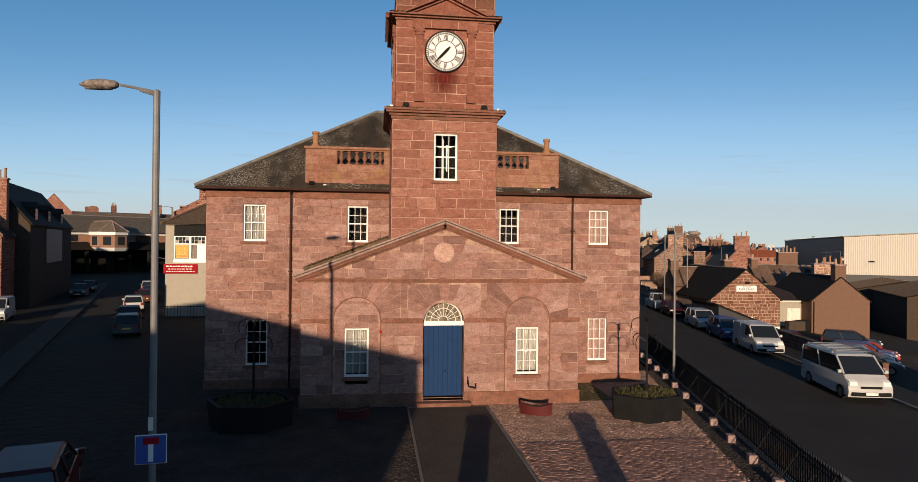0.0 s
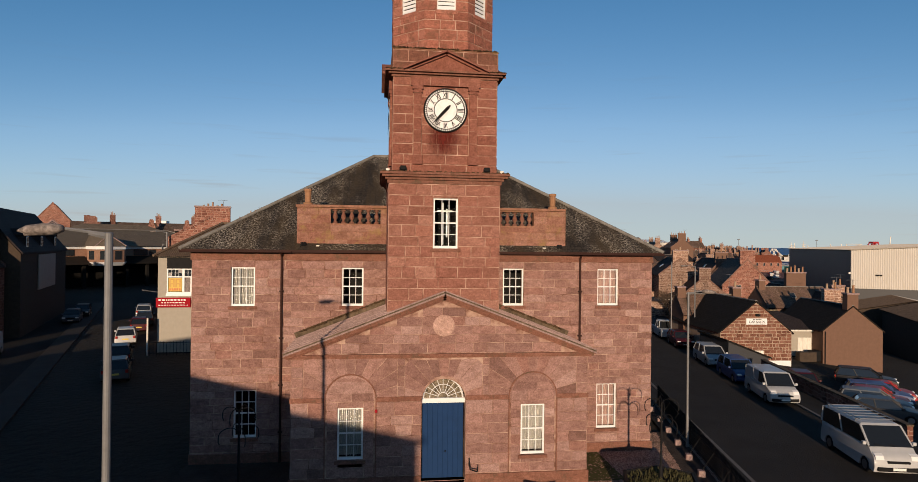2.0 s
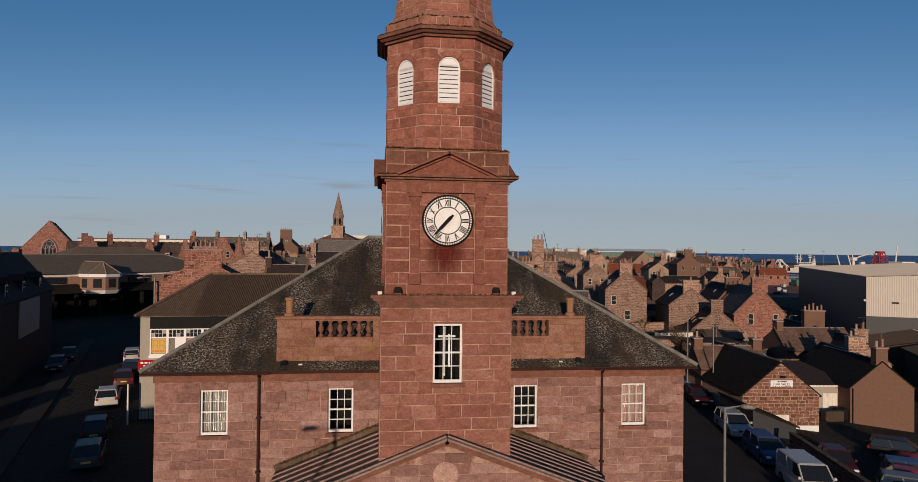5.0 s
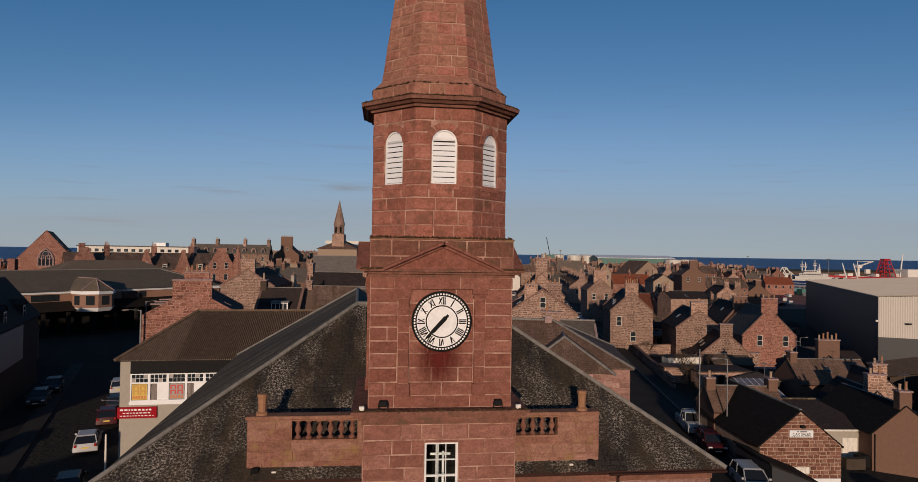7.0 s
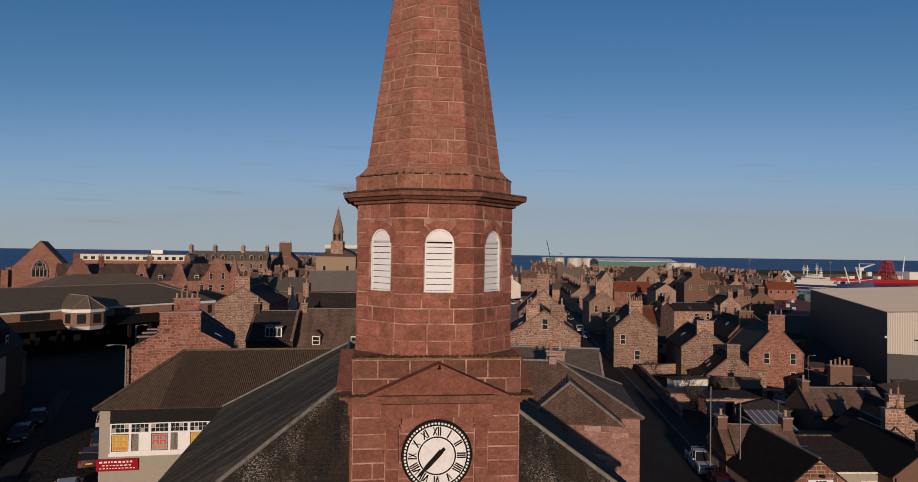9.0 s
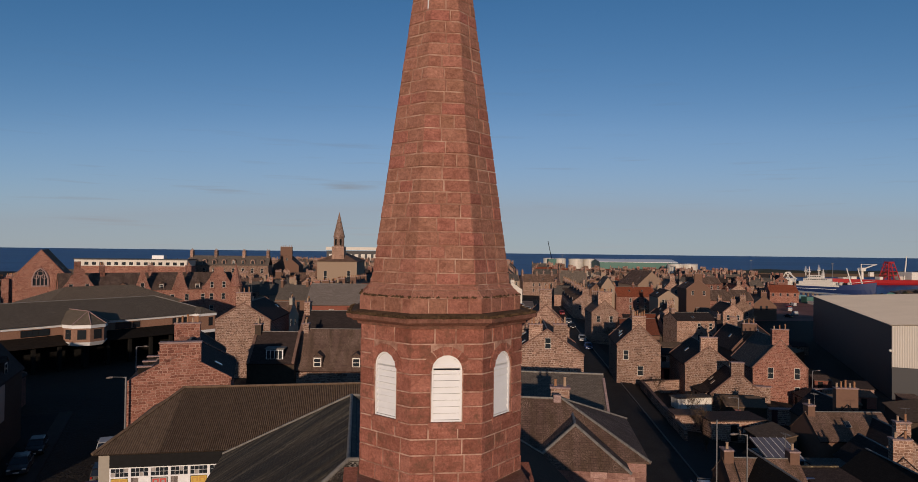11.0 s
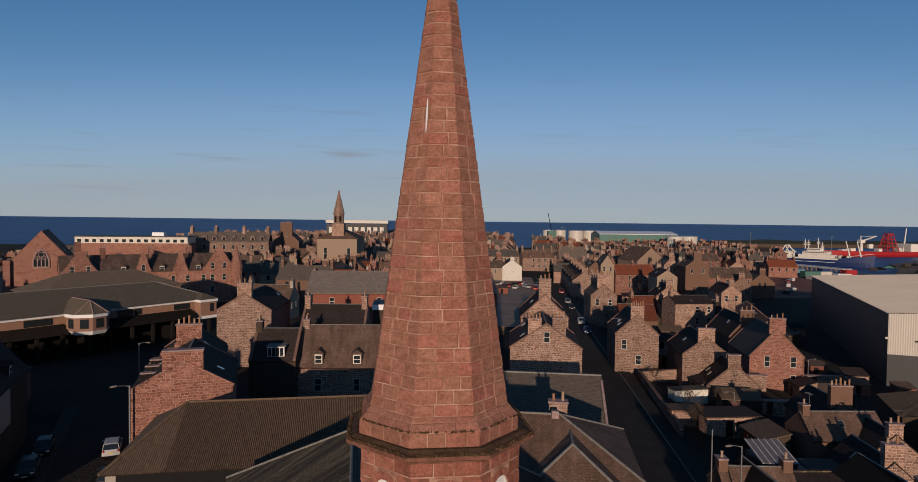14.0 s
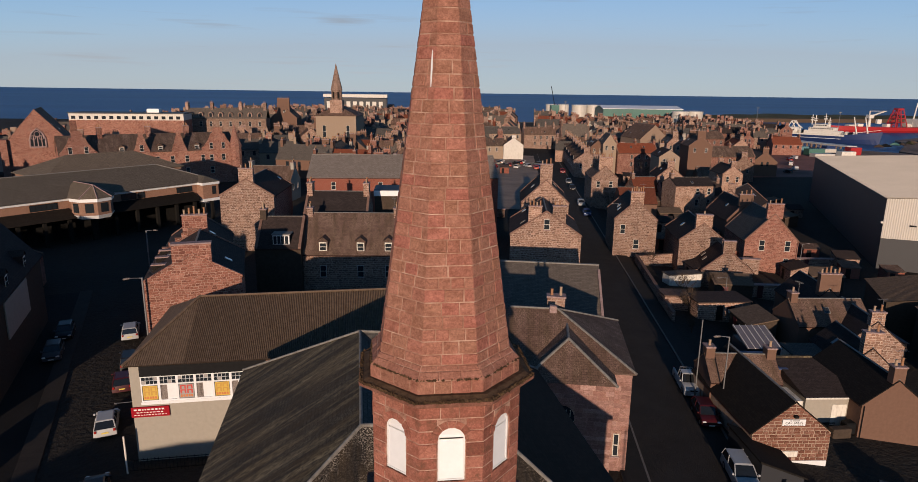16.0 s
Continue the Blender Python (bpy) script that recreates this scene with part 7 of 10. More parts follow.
part("white_base", bbox(-1.6, 3.2, -0.07, -0.03, -2.1, -0.75, 0.01), M_WHITE, cs)
lean = thing("lean_to", pose(29.6, 49.6, 0, 0, 0, HOUSE_TURN + 9), "dark slated lean-to beside the workshop", "shed")
bm = B()
loft(bm, [[(x, y, z) for x, z in ((-0.4, -1.6), (3.0, -1.6), (3.0, 0.2), (-0.4, 1.5))] for y in (0, 5.5)])
part("wall", bm, M_CLADDARK, lean)
bm = B()
loft(bm, [[(x, y, z) for x, z in ((-0.6, 1.55), (3.2, 0.1), (3.2, 0.24), (-0.6, 1.7))] for y in (-0.15, 5.6)])
part("roof", bm, M_BSLATE, lean)
# cream building beside it
cb = thing("cream_workshop", pose(45.7, 59.8, 0, 0, 0, HOUSE_TURN + 9), "cream rendered workshop with a slated lean-to roof", "workshop")
bm = B()
loft(bm, [[(x, y, z) for y, z in ((0, -4.0), (5.5, -4.0), (5.5, 1.6), (0, 1.0))] for x in (-5.5, -0.2)])
part("wall", bm, M_CREAM, cb)
bm = B()
face(bm, [(-5.7, -0.25, 1.0), (0.1, -0.25, 1.0), (-1.6, 6.2, 2.3), (-5.7, 6.2, 2.3)])
face(bm, [(0.1, -0.25, 1.0), (0.1, 6.2, 1.0), (-1.6, 6.2, 2.3)])
face(bm, [(-5.7, -0.25, 0.9), (-5.7, 6.2, 0.9), (0.1, 6.2, 0.9), (0.1, -0.25, 0.9)])
face(bm, [(-5.7, 6.2, 0.9), (-5.7, 6.2, 2.3), (-1.6, 6.2, 2.3), (0.1, 6.2, 1.0), (0.1, 6.2, 0.9)])
face(bm, [(-5.7, -0.25, 0.9), (-5.7, -0.25, 1.0), (-5.7, 6.2, 2.3), (-5.7, 6.2, 0.9)])
face(bm, [(-5.7, -0.25, 0.9), (0.1, -0.25, 0.9), (0.1, -0.25, 1.0), (-5.7, -0.25, 1.0)])
rf = part("roof", bm, M_DSLATE, cb)
part("ridge", box(B(), -5.7, -1.6, 6.0, 6.35, 2.28, 2.42), M_SLATEMOSS, rf)
part("eaves_board", bbox(-5.7, 0.1, -0.30, -0.255, 0.86, 1.02, 0.01), M_OFFW, rf)
part("side_store", bbox(-7.3, -5.72, 0.0, 3.0, -4.0, 0.55, 0.02), M_OFFW, cb, "white painted side store")
part("blind_doorway", bbox(-2.9, -1.5, -0.05, 0.03, -3.4, 0.2, 0.01), M_OFFW, cb)
part("conduit", bbox(-4.4, -2.4, -0.09, -0.02, -1.75, -1.65, 0.01), M_IRON, cb)
part("downpipe", turned(B(), [(0.06, -4.0), (0.06, 0.9)], 8, -0.35, -0.12), M_IRON, cb)
solid("yard_tank", bbox(43.2, 44.2, 58.3, 59.2, gz(43.5, 58.8), gz(43.5, 58.8) + 1.1, 0.08), M_IRON, "dark steel tank beside the cream workshop", "tank")
solid("yard_bench", bbox(41.2, 43.0, 57.4, 58.1, gz(42, 58), gz(42, 58) + 0.95, 0.04), M_DHARL, "dark workbench standing in the yard", "bench")

# brown harled gable house
hg = gable_house(pose(47.0, 57.6, 0, 0, 0, HOUSE_TURN + 6), 5.9, 9.5, 1.15, 3.55, -4.2, M_HARL, M_BSLATE, "brown harled gabled house with a blank wall", stacks=((0.45, 0.55, 1.35, 2),), name="house")
bm = B()
rod(bm, (-2.75, -0.08, -3), (-2.75, -0.08, 1.1), 0.05)
part("downpipe", bm, M_IRON, hg)

# low yard walls and outbuildings right of the street
def flat_shed(x, y, rz, w, d, h, wall, top, label, name="outbuilding"):
    ob = thing(name, pose(x, y, gz(x, y), 0, 0, rz), label, "outbuilding", "outbuildings in the yards")
    part("wall", bbox(0, w, 0, d, -0.6, h, 0.02), wall, ob)
    part("roof", bbox(-0.15, w + 0.15, -0.15, d + 0.15, h, h + 0.16, 0.02), top, ob)
    return ob


o = flat_shed(43.0, 86.6, -2, 7.4, 4.5, 2.2, M_RUBBLE, M_DSLATE, "low stone outbuilding with a dark flat roof")
part("door_opening", bbox(2.6, 3.5, -0.06, 0.0, -0.3, 1.75, 0.01), M_IRON, o)
part("shutter", bbox(4.1, 5.1, -0.05, 0.0, 0.7, 1.7, 0.01), M_REDP, o)
part("pale_board", bbox(4.2, 4.6, -0.08, -0.052, 0.8, 1.3, 0.01), M_OFFW, o)
flat_shed(39.7, 89.7, -8, 3.6, 3.0, 1.7, M_RUBBLE, M_SLATE2, "low rubble store with a brown flat roof")
flat_shed(45.7, 101.2, 6, 5.7, 2.0, 1.6, M_OFFW, M_SLATE3, "low white walled store with a dark flat roof")
flat_shed(36.3, 65.2, HOUSE_TURN + 4, 4.6, 4.0, 2.6, M_HARL, plain("faded_blue_sheet", (0.030, 0.055, 0.13), 0.6, vary=0.25), "low outbuilding with a faded blue sheet roof")
gs = thing("glasshouse", pose(40.0, 69.9, gz(42, 71), 0, 0, HOUSE_TURN + 6), "small glazed lean-to with white rafters", "lean-to")
part("wall", bbox(0, 3.6, 0, 4, -0.8, 3.2, 0.02), M_CLADDARK, gs)
bm = B()
loft(bm, [[(x, y, z) for y, z in ((-0.2, 3.2), (4.2, 4.2), (4.2, 4.28), (-0.2, 3.28))] for x in (-0.1, 3.7)])
part("glazing", bm, plain("dull_glazing", (0.16, 0.14, 0.15), 0.35, vary=0.15), gs)
for i in range(6):
    bm = B()
    m = pose(0, 0, 3.2) @ pose(0, 0, 0, math.degrees(math.atan2(1, 4.4)))
    box(bm, 0.0 + i * 0.7, 0.07 + i * 0.7, -0.2, 4.4, 0.09, 0.16, 0, m)
    part("rafter", bm, M_OFFW, gs)
flat_shed(45.6, 68.6, HOUSE_TURN + 6, 5.5, 5.0, 2.5, M_OFFW, M_SLATE3, "white outbuilding with a slate roof")

YARD = [
    # x, y, turn, w, d, eave over ground, ridge over ground, wall, roof, stacks, gable windows
    (37.9, 62.5, HOUSE_TURN + 95, 4.6, 6.5, 3.6, 5.4, M_HARL, M_SLATE2, ((0.4, 0.5, 0.9, 1), (6.1, 0.5, 0.9, 1)), ()),
    (50.4, 79.0, HOUSE_TURN - 82, 6.0, 9.0, 4.0, 6.4, M_HARL, M_SLATE2, ((0.5, 0.55, 1.0, 1),), ()),
    (56.5, 71.6, HOUSE_TURN, 6.5, 9.0, 4.2, 7.0, M_RUBBLE, M_DSLATE, ((0.5, 0.75, 1.2, 2),), ()),
    (51.4, 66.0, HOUSE_TURN + 2, 5.0, 8.0, 3.5, 5.8, M_RUBBLE, M_DSLATE, ((0.5, 0.9, 1.8, 2),), ()),
    (59.0, 83.0, HOUSE_TURN + 4, 6.0, 8.5, 4.4, 7.2, M_HARL, M_DSLATE, ((0.5, 1.35, 2.1, 5),), ()),
    (55.7, 102.0, HOUSE_TURN, 8.0, 11, 3.1, 6.6, M_RUBBLE, M_DSLATE, ((0.45, 0.95, 1.6, 0),), ()),
    (54.8, 109.0, HOUSE_TURN, 7.6, 12, 6.2, 9.2, M_RUBBLE, M_DSLATE, ((0.45, 1.35, 1.6, 1),), ()),
    (73.4, 118.0, HOUSE_TURN, 9.6, 13, 6.0, 11.2, M_RUBBLE2, M_SLATE3, ((0.45, 1.45, 2.0, 3),), ((-1.7, 4.2, 1.0, 2.0), (2.9, 4.2, 1.0, 2.0), (2.9, 1.3, 0.9, 1.5))),
    (76.0, 132.0, HOUSE_TURN + 3, 7.0, 14, 7.0, 11.0, M_HARL, M_DSLATE, ((0.5, 1.4, 1.6, 3),), ()),
    (46.1, 117.0, HOUSE_TURN, 7.5, 12, 6.9, 10.4, M_RUBBLE, M_DSLATE, ((0.45, 1.15, 1.6, 6),), ((-2.2, 4.3, 0.9, 1.7), (0.3, 1.6, 1.0, 1.7))),
    (25.4, 101.0, HOUSE_TURN + 2, 10.6, 13, 7.4, 11.0, M_RUBBLE, M_DSLATE, ((0.45, 1.0, 0.9, 4, -1.7), (0.45, 1.0, 1.0, 3, 1.9)), ((0.1, 8.3, 0.9, 1.6),)),
    (30.6, 122.0, HOUSE_TURN + 2, 8.6, 13, 8.6, 12.8, M_RUBBLE, M_DSLATE, ((0.45, 1.1, 3.0, 3),), ()),
]
for k, (x, y, rz, w, d, ev, rd, wm, rm, st, wi) in enumerate(YARD):
    g = gz(x, y)
    gable_house(pose(x, y, g, 0, 0, rz), w, d, ev, rd, -1.5, wm, rm,
                ("granite rubble house with a plain gable and clay chimney pots" if wm is not M_HARL else "brown harled house with a chimney on its gable"), st, wi, skews=M_SKEW if k > 4 else None, group="houses in the yards")

# houses left of the tower
rg = gable_house(pose(-17.85, 74.0, 0, 0, 0, 11), 9.2, 12, 9.5, 12.1, -0.5, M_RUBBLE2, M_DSLATE, "red rubble house with a broad stepped chimney gable", ((0.5, 1.85, 1.2, 0),), (), skews=M_RUBBLE2)
for i in range(3):
    box_dormer(rg, pose(-4.6, 3.0 + 3.1 * i, 0, 0, 0, -90), 9.5, math.atan2(2.6, 4.6), 0.5, 0.75, 0, 0.5, False)
rp = gable_house(pose(-21.2, 87.5, 0, 0, 0, 11), 7.5, 10, 9.0, 11.7, -0.5, M_RUBBLE2, M_DSLATE, "red rubble house with a row of chimney pots", ((0.5, 1.4, 1.9, 5),), (), skews=M_SKEW)
crow_steps(rp, 7.5, 9.0, 11.7, -1, 5, M_RUBBLE2)
gable_house(pose(-22.6, 124.0, 0, 0, 0, -4), 9.4, 15, 9.8, 12.7, -0.5, M_RUBBLE, M_DSLATE, "granite rubble house with a tall chimney gable", ((0.5, 1.25, 2.0, 3),), (), skews=M_SKEW)
gable_house(pose(-0.8, 108.4, 0, 0, 0, 85), 7.4, 9.6, 10.0, 12.9, -0.5, M_RUBBLE, M_DSLATE, "granite rubble house with a dark slate roof and end chimneys", ((0.5, 0.9, 1.5, 2), (9.1, 0.9, 1.5, 2)), (), skews=M_SKEW)
gable_house(pose(3.6, 99.2, 0, 0, 0, 85), 9.5, 13.2, 6.4, 11.2, -0.5, M_RUBBLE, M_SLATE2, "granite house with gabled dormers in a brown slate roof", ((0.5, 0.6, 0.9, 2), (12.7, 0.6, 0.9, 2)), (), skews=M_SKEW,
                 dormers=((-1, 1.4), (-1, 5.2), (-1, 10.3)), side_windows=((-1, 1.4, 3.2, 0.9, 1.7), (-1, 5.2, 3.2, 0.9, 1.7), (-1, 10.3, 3.2, 0.9, 1.7)))
ex = thing("flat_extension", pose(-0.2, 116, 0, 0, 0, -3), "flat-roofed extension with a broad white fascia", "extension")
part("wall", box(B(), 0, 7.4, 0.2, 6, -0.5, 11.0), M_DHARL, ex)
part("fascia", box(B(), -0.15, 7.6, 0.0, 0.195, 11.0, 11.9), M_WHITE, ex, "white painted fascia")
part("roof", box(B(), -0.15, 7.6, 0.2, 6.2, 11.0, 11.95), M_CLADDARK, ex)
house_window(ex, 5.2, 9.0, 1.0, 1.7, pose(0, 0.18, 0))
wd = gable_house(pose(-9.6, 98.6, 0, 0, 0, 87), 9.0, 6.0, 7.6, 11.0, -0.5, M_DHARL, M_DSLATE, "dark harled house with a white dormer in a dark slate roof", ((5.6, 0.6, 1.2, 2),), (), skews=M_SKEW)
box_dormer(wd, pose(-4.5, 2.6, 0, 0, 0, -90), 7.6, math.atan2(3.4, 4.5), 2.3, 1.35, 4)
hall = gable_house(pose(24.0, 141.0, 0, 0, 0, 88), 17, 37, 11.7, 15.2, -0.5, M_BRICK, M_TSLATE, "long red brick hall with a grey-brown slate roof", (), (), name="hall", category="hall", side_windows=[(-1, 5 + 9 * i, 9.4, 0.9, 1.5) for i in range(4)])

# ---- the big sheds and landmarks of the town ----
# harbour shed: ribbed cream front, dark flank, pale low-pitched roof
SH = pose(99.4, 122.3, 0, 0, 0, -27.5)
shed = thing("harbour_shed", SH, "huge cream clad harbour shed with a dark flank and pale roof", "warehouse")
SW, SD, SE, SR = 62.0, 90.0, 8.85, 10.6
# flank turned from the sun: its shade is put into near-black cladding
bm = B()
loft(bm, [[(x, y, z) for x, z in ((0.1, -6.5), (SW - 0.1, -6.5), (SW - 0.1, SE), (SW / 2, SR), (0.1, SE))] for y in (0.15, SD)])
part("flank", bm, M_CLADDARK, shed, "dark flank cladding with its shade in the colour")
bm = B()
n = 310
for i in range(n):
    xa, xb = SW * i / n, SW * (i + 1) / n
    ya, yb = (0.0, 0.09) if i % 2 else (0.09, 0.0)
    za, zb = [SE + (SR - SE) * (1 - abs(x - SW / 2) / (SW / 2)) for x in (xa, xb)]
    face(bm, [(xa, ya, 0.9), (xb, yb, 0.9), (xb, yb, zb), (xa, ya, za)])
part("front_cladding", bm, M_CLAD, shed, "cream ribbed cladding")
bm = B()
for s in (0, 1):
    a, b = ((-0.3, SE), (SW / 2, SR)) if s == 0 else ((SW / 2, SR), (SW + 0.3, SE))
    corrugated(bm, (b[0], -0.25, b[1] + 0.15), (b[0], SD + 0.2, b[1] + 0.15), (a[0], -0.25, a[1] + 0.15), (a[0], SD + 0.2, a[1] + 0.15), 360, 0.10)
part("roof", bm, M_CLADROOF, shed, "beige sheeted roof")
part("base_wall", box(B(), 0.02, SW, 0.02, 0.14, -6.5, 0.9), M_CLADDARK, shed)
part("door_lamp", bbox(4.5, 5.6, -0.25, 0.0, 3.6, 3.9, 0.03), M_IRON, shed)
part("corner_lamp", bbox(-0.5, -0.1, -0.3, 0.1, 3.9, 4.3, 0.05), M_OFFW, shed)
for k, (x, y, w, d, h) in enumerate(((66, 70, 14, 16, 5.2), (72, 88, 16, 12, 5.0))):
    ob = thing("boat_store", pose(x, y, gz(x, y), 0, 0, -27.5), "low grey sheeted store with a ribbed roof", "store", "grey stores by the shed")
    bm = B()
    loft(bm, [[(xx, yy, z) for xx, z in ((0, -1), (w, -1), (w, h), (w / 2, h + 1.6), (0, h))] for yy in (0, d)])
    # walls darkened to paint in the shade on the flank
    part("wall", bm, M_DHARL, ob)
    for s in (0, 1):
        bm = B()
        a, b = ((-0.3, h - 0.05), (w / 2, h + 1.65)) if s == 0 else ((w / 2, h + 1.65), (w + 0.3, h - 0.05))
        corrugated(bm, (b[0], -0.3, b[1] + 0.1), (b[0], d + 0.3, b[1] + 0.1), (a[0], -0.3, a[1] + 0.1), (a[0], d + 0.3, a[1] + 0.1), 60, 0.04)
        # left slope takes darker sheets, its shade put into the colour
        part("roof_sheet", bm, M_CORR if s == 0 else M_CLADROOF, ob)

# arcaded shopping block at the end of the left street
ARC = pose(-74.2, 113.3, 0, 0, 0, 48.0)
arc = thing("arcade_building", ARC, "brown brick arcade block with white bands and a low slate roof", "building")
part("upper_wall", box(B(), 0, 57, 0.4, 18, 4.6, 7.65), M_ABRICK, arc)
part("white_band", box(B(), -0.2, 57.2, 0.1, 18, 7.66, 8.2), M_WHITE, arc)
# ground floor and pillars are near-black: the canopy's shade put into their colour
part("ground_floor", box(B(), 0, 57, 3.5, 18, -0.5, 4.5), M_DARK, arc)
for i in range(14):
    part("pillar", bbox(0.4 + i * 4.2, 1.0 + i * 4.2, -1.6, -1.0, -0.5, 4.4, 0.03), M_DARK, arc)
bm = B()
face(bm, [(-0.5, -0.6, 8.21), (57.6, -0.6, 8.21), (49, 9, 11.7), (-0.5, 9, 11.7)])
face(bm, [(57.6, -0.6, 8.21), (57.6, 18.5, 8.21), (49, 9, 11.7)])
face(bm, [(-0.5, 18.5, 8.21), (-0.5, 9, 11.7), (49, 9, 11.7), (57.6, 18.5, 8.21)])
face(bm, [(-0.5, -0.6, 8.205), (-0.5, 18.5, 8.205), (57.6, 18.5, 8.205), (57.6, -0.6, 8.205)])
ar = part("roof", bm, M_ASLATE, arc, "dull green-brown slate roof")
bm = B()
rod(bm, (-0.5, 9, 11.72), (49, 9, 11.72), 0.12, 6)
rod(bm, (49, 9, 11.72), (57.6, -0.6, 8.25), 0.12, 6)
part("ridge_roll", bm, M_LEAD, ar)
for xa, xb in ((0, 26.8), (33.6, 52)):
    bm = B()
    loft(bm, [[(x, y, z) for y, z in ((-2.4, 4.6), (0.4, 6.1), (0.4, 6.2), (-2.4, 4.7))] for x in (xa, xb)])
    part("canopy", bm, M_BSLATE, arc)
for x, w in ((22.6, 4.6), (38.0, 3.0), (40.6, 1.4), (50.0, 3.6)):
    win = part("window", bbox(x - w / 2, x + w / 2, 0.30, 0.38, 6.3, 7.5, 0.02), M_IRON, arc)
    k = max(1, int(w / 0.9))
    for q in range(k):
        part("pane", box(B(), x - w / 2 + 0.08 + q * (w - 0.08) / k, x - w / 2 + (q + 1) * (w - 0.08) / k, 0.27, 0.298, 6.38, 7.42), M_GLASS, win)
pav = part("end_pavilion", box(B(), 53.0, 56.8, -1.8, 0.38, 4.7, 7.65), M_ABRICK, arc)
part("pavilion_band", box(B(), 52.8, 57.0, -2.0, 0.09, 7.66, 8.2), M_WHITE, pav)
part("pavilion_foot", box(B(), 52.8, 57.0, -2.0, 0.38, 4.1, 4.69), M_WHITE, pav)
bm = B()
for f in ([(52.7, -2.1, 8.21), (57.1, -2.1, 8.21), (54.9, 0.2, 9.4)], [(57.1, -2.1, 8.21), (57.1, 3, 8.21), (54.9, 3, 9.4), (54.9, 0.2, 9.4)], [(52.7, 3, 8.21), (52.7, -2.1, 8.21), (54.9, 0.2, 9.4), (54.9, 3, 9.4)]):
    face(bm, f)
part("pavilion_roof", bm, M_ASLATE, pav)
part("pane", box(B(), 55.2, 56.2, -1.83, -1.805, 5.5, 7.3), M_GLASS, pav)
rear = thing("arcade_rear_block", ARC @ pose(0, 0, 0), "long hipped slate block behind the arcade", "building")
part("wall", box(B(), 31, 61, 19, 34, -0.5, 9.4), M_ABRICK, rear)
bm = B()
hip_roof(bm, 30.4, 61.6, 18.4, 34.6, 9.6, 13.3)
part("roof", bm, M_ASLATE, rear)
bay2 = thing("corner_turret", ARC @ pose(30.1, -1.6, 0), "half octagonal brick turret with a slate cap and white bands", "turret")
o8 = lambda r, z: [(r * math.cos(a), r * math.sin(a), z) for a in [math.radians(-12) + math.pi / 4 * i for i in range(8)]]
part("turret_wall", loft(B(), [o8(3.5, 5.1), o8(3.5, 7.6)]), M_ABRICK, bay2)
part("turret_band", loft(B(), [o8(3.75, 7.6), o8(3.75, 8.2)]), M_WHITE, bay2)
part("turret_foot", loft(B(), [o8(3.2, 4.4), o8(3.7, 5.1)]), M_WHITE, bay2)
# near-black post carries the shade below the turret
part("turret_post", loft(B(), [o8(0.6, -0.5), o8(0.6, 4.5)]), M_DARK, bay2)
bm = B()
for p in o8(3.95, 8.22) + [(0, -0.9, 10.4), (-0.2, 6.0, 10.4), (-3.6, 6.0, 8.22), (3.6, 6.0, 8.22)]:
    bm.verts.new(p)
bmesh.ops.convex_hull(bm, input=bm.verts)
part("turret_roof", bm, M_ASLATE, bay2)
bm = B()
for p in o8(3.95, 8.25):
    if p[1] < -0.5:
        rod(bm, p, (0, -0.9, 10.45), 0.09, 5)
rod(bm, (0, -0.9, 10.45), (-0.2, 6.0, 10.45), 0.09, 5)
part("hip_roll", bm, M_PALE, bay2)
for i in (4, 5, 6):
    a = math.radians(-12) + math.pi / 4 * (i + 0.5)
    m = Matrix.Rotation(a + math.pi / 2, 4, "Z")
    part("window", box(B(), -0.7, 0.7, -3.31, -3.2, 5.6, 7.3, 0, m), M_GLASS, bay2)

# row of red houses with shaped gables
def shaped_gable(parent, x, w, z0, h, y, windows=True):
    k = w / 2
    prof = [(-k, 0), (-k, 0.12), (-k * 0.86, 0.2), (-k * 0.55, 0.5), (-k * 0.42, 0.72), (-k * 0.30, 0.75), (-k * 0.30, 0.92), (-k * 0.16, 1.0), (k * 0.16, 1.0), (k * 0.30, 0.92), (k * 0.30, 0.75), (k * 0.42, 0.72), (k * 0.55, 0.5), (k * 0.86, 0.2), (k, 0.12), (k, 0)]
    bm = extrude_xz(B(), [(x + px, z0 + pz * h) for px, pz in prof], y - 0.15, y + 0.3)
    part("shaped_gable", bm, M_RUBBLE2, parent, "curved red stone gable")


DU = pose(-84.0, 190.5, 0, 0, 0, 29.0)
row = thing("gabled_terrace", DU, "long red stone terrace with curved gables and dormers", "terrace")
bm = B()
loft(bm, [[(x, y, z) for y, z in ((0, -1), (11, -1), (11, 10), (5.5, 14.6), (0, 10))] for x in (0, 46)])
part("wall", bm, M_RUBBLE2, row)
bm = B()
for s in (0, 1):
    a, b = ((-0.3, 9.9), (5.5, 14.7)) if s == 0 else ((11.3, 9.9), (5.5, 14.7))
    loft(bm, [[(x, y, z) for y, z in ((a[0], a[1]), (b[0], b[1]), (b[0], b[1] + 0.15), (a[0], a[1] + 0.15))] for x in (-0.2, 46.2)])
part("roof", bm, M_SLATE2, row)
for x, w, h in ((4.5, 9.0, 6.5), (20.0, 4.2, 6.0), (30.0, 4.2, 6.0), (41.0, 9.5, 6.8)):
    shaped_gable(row, x, w, 9.8, h, -0.25)
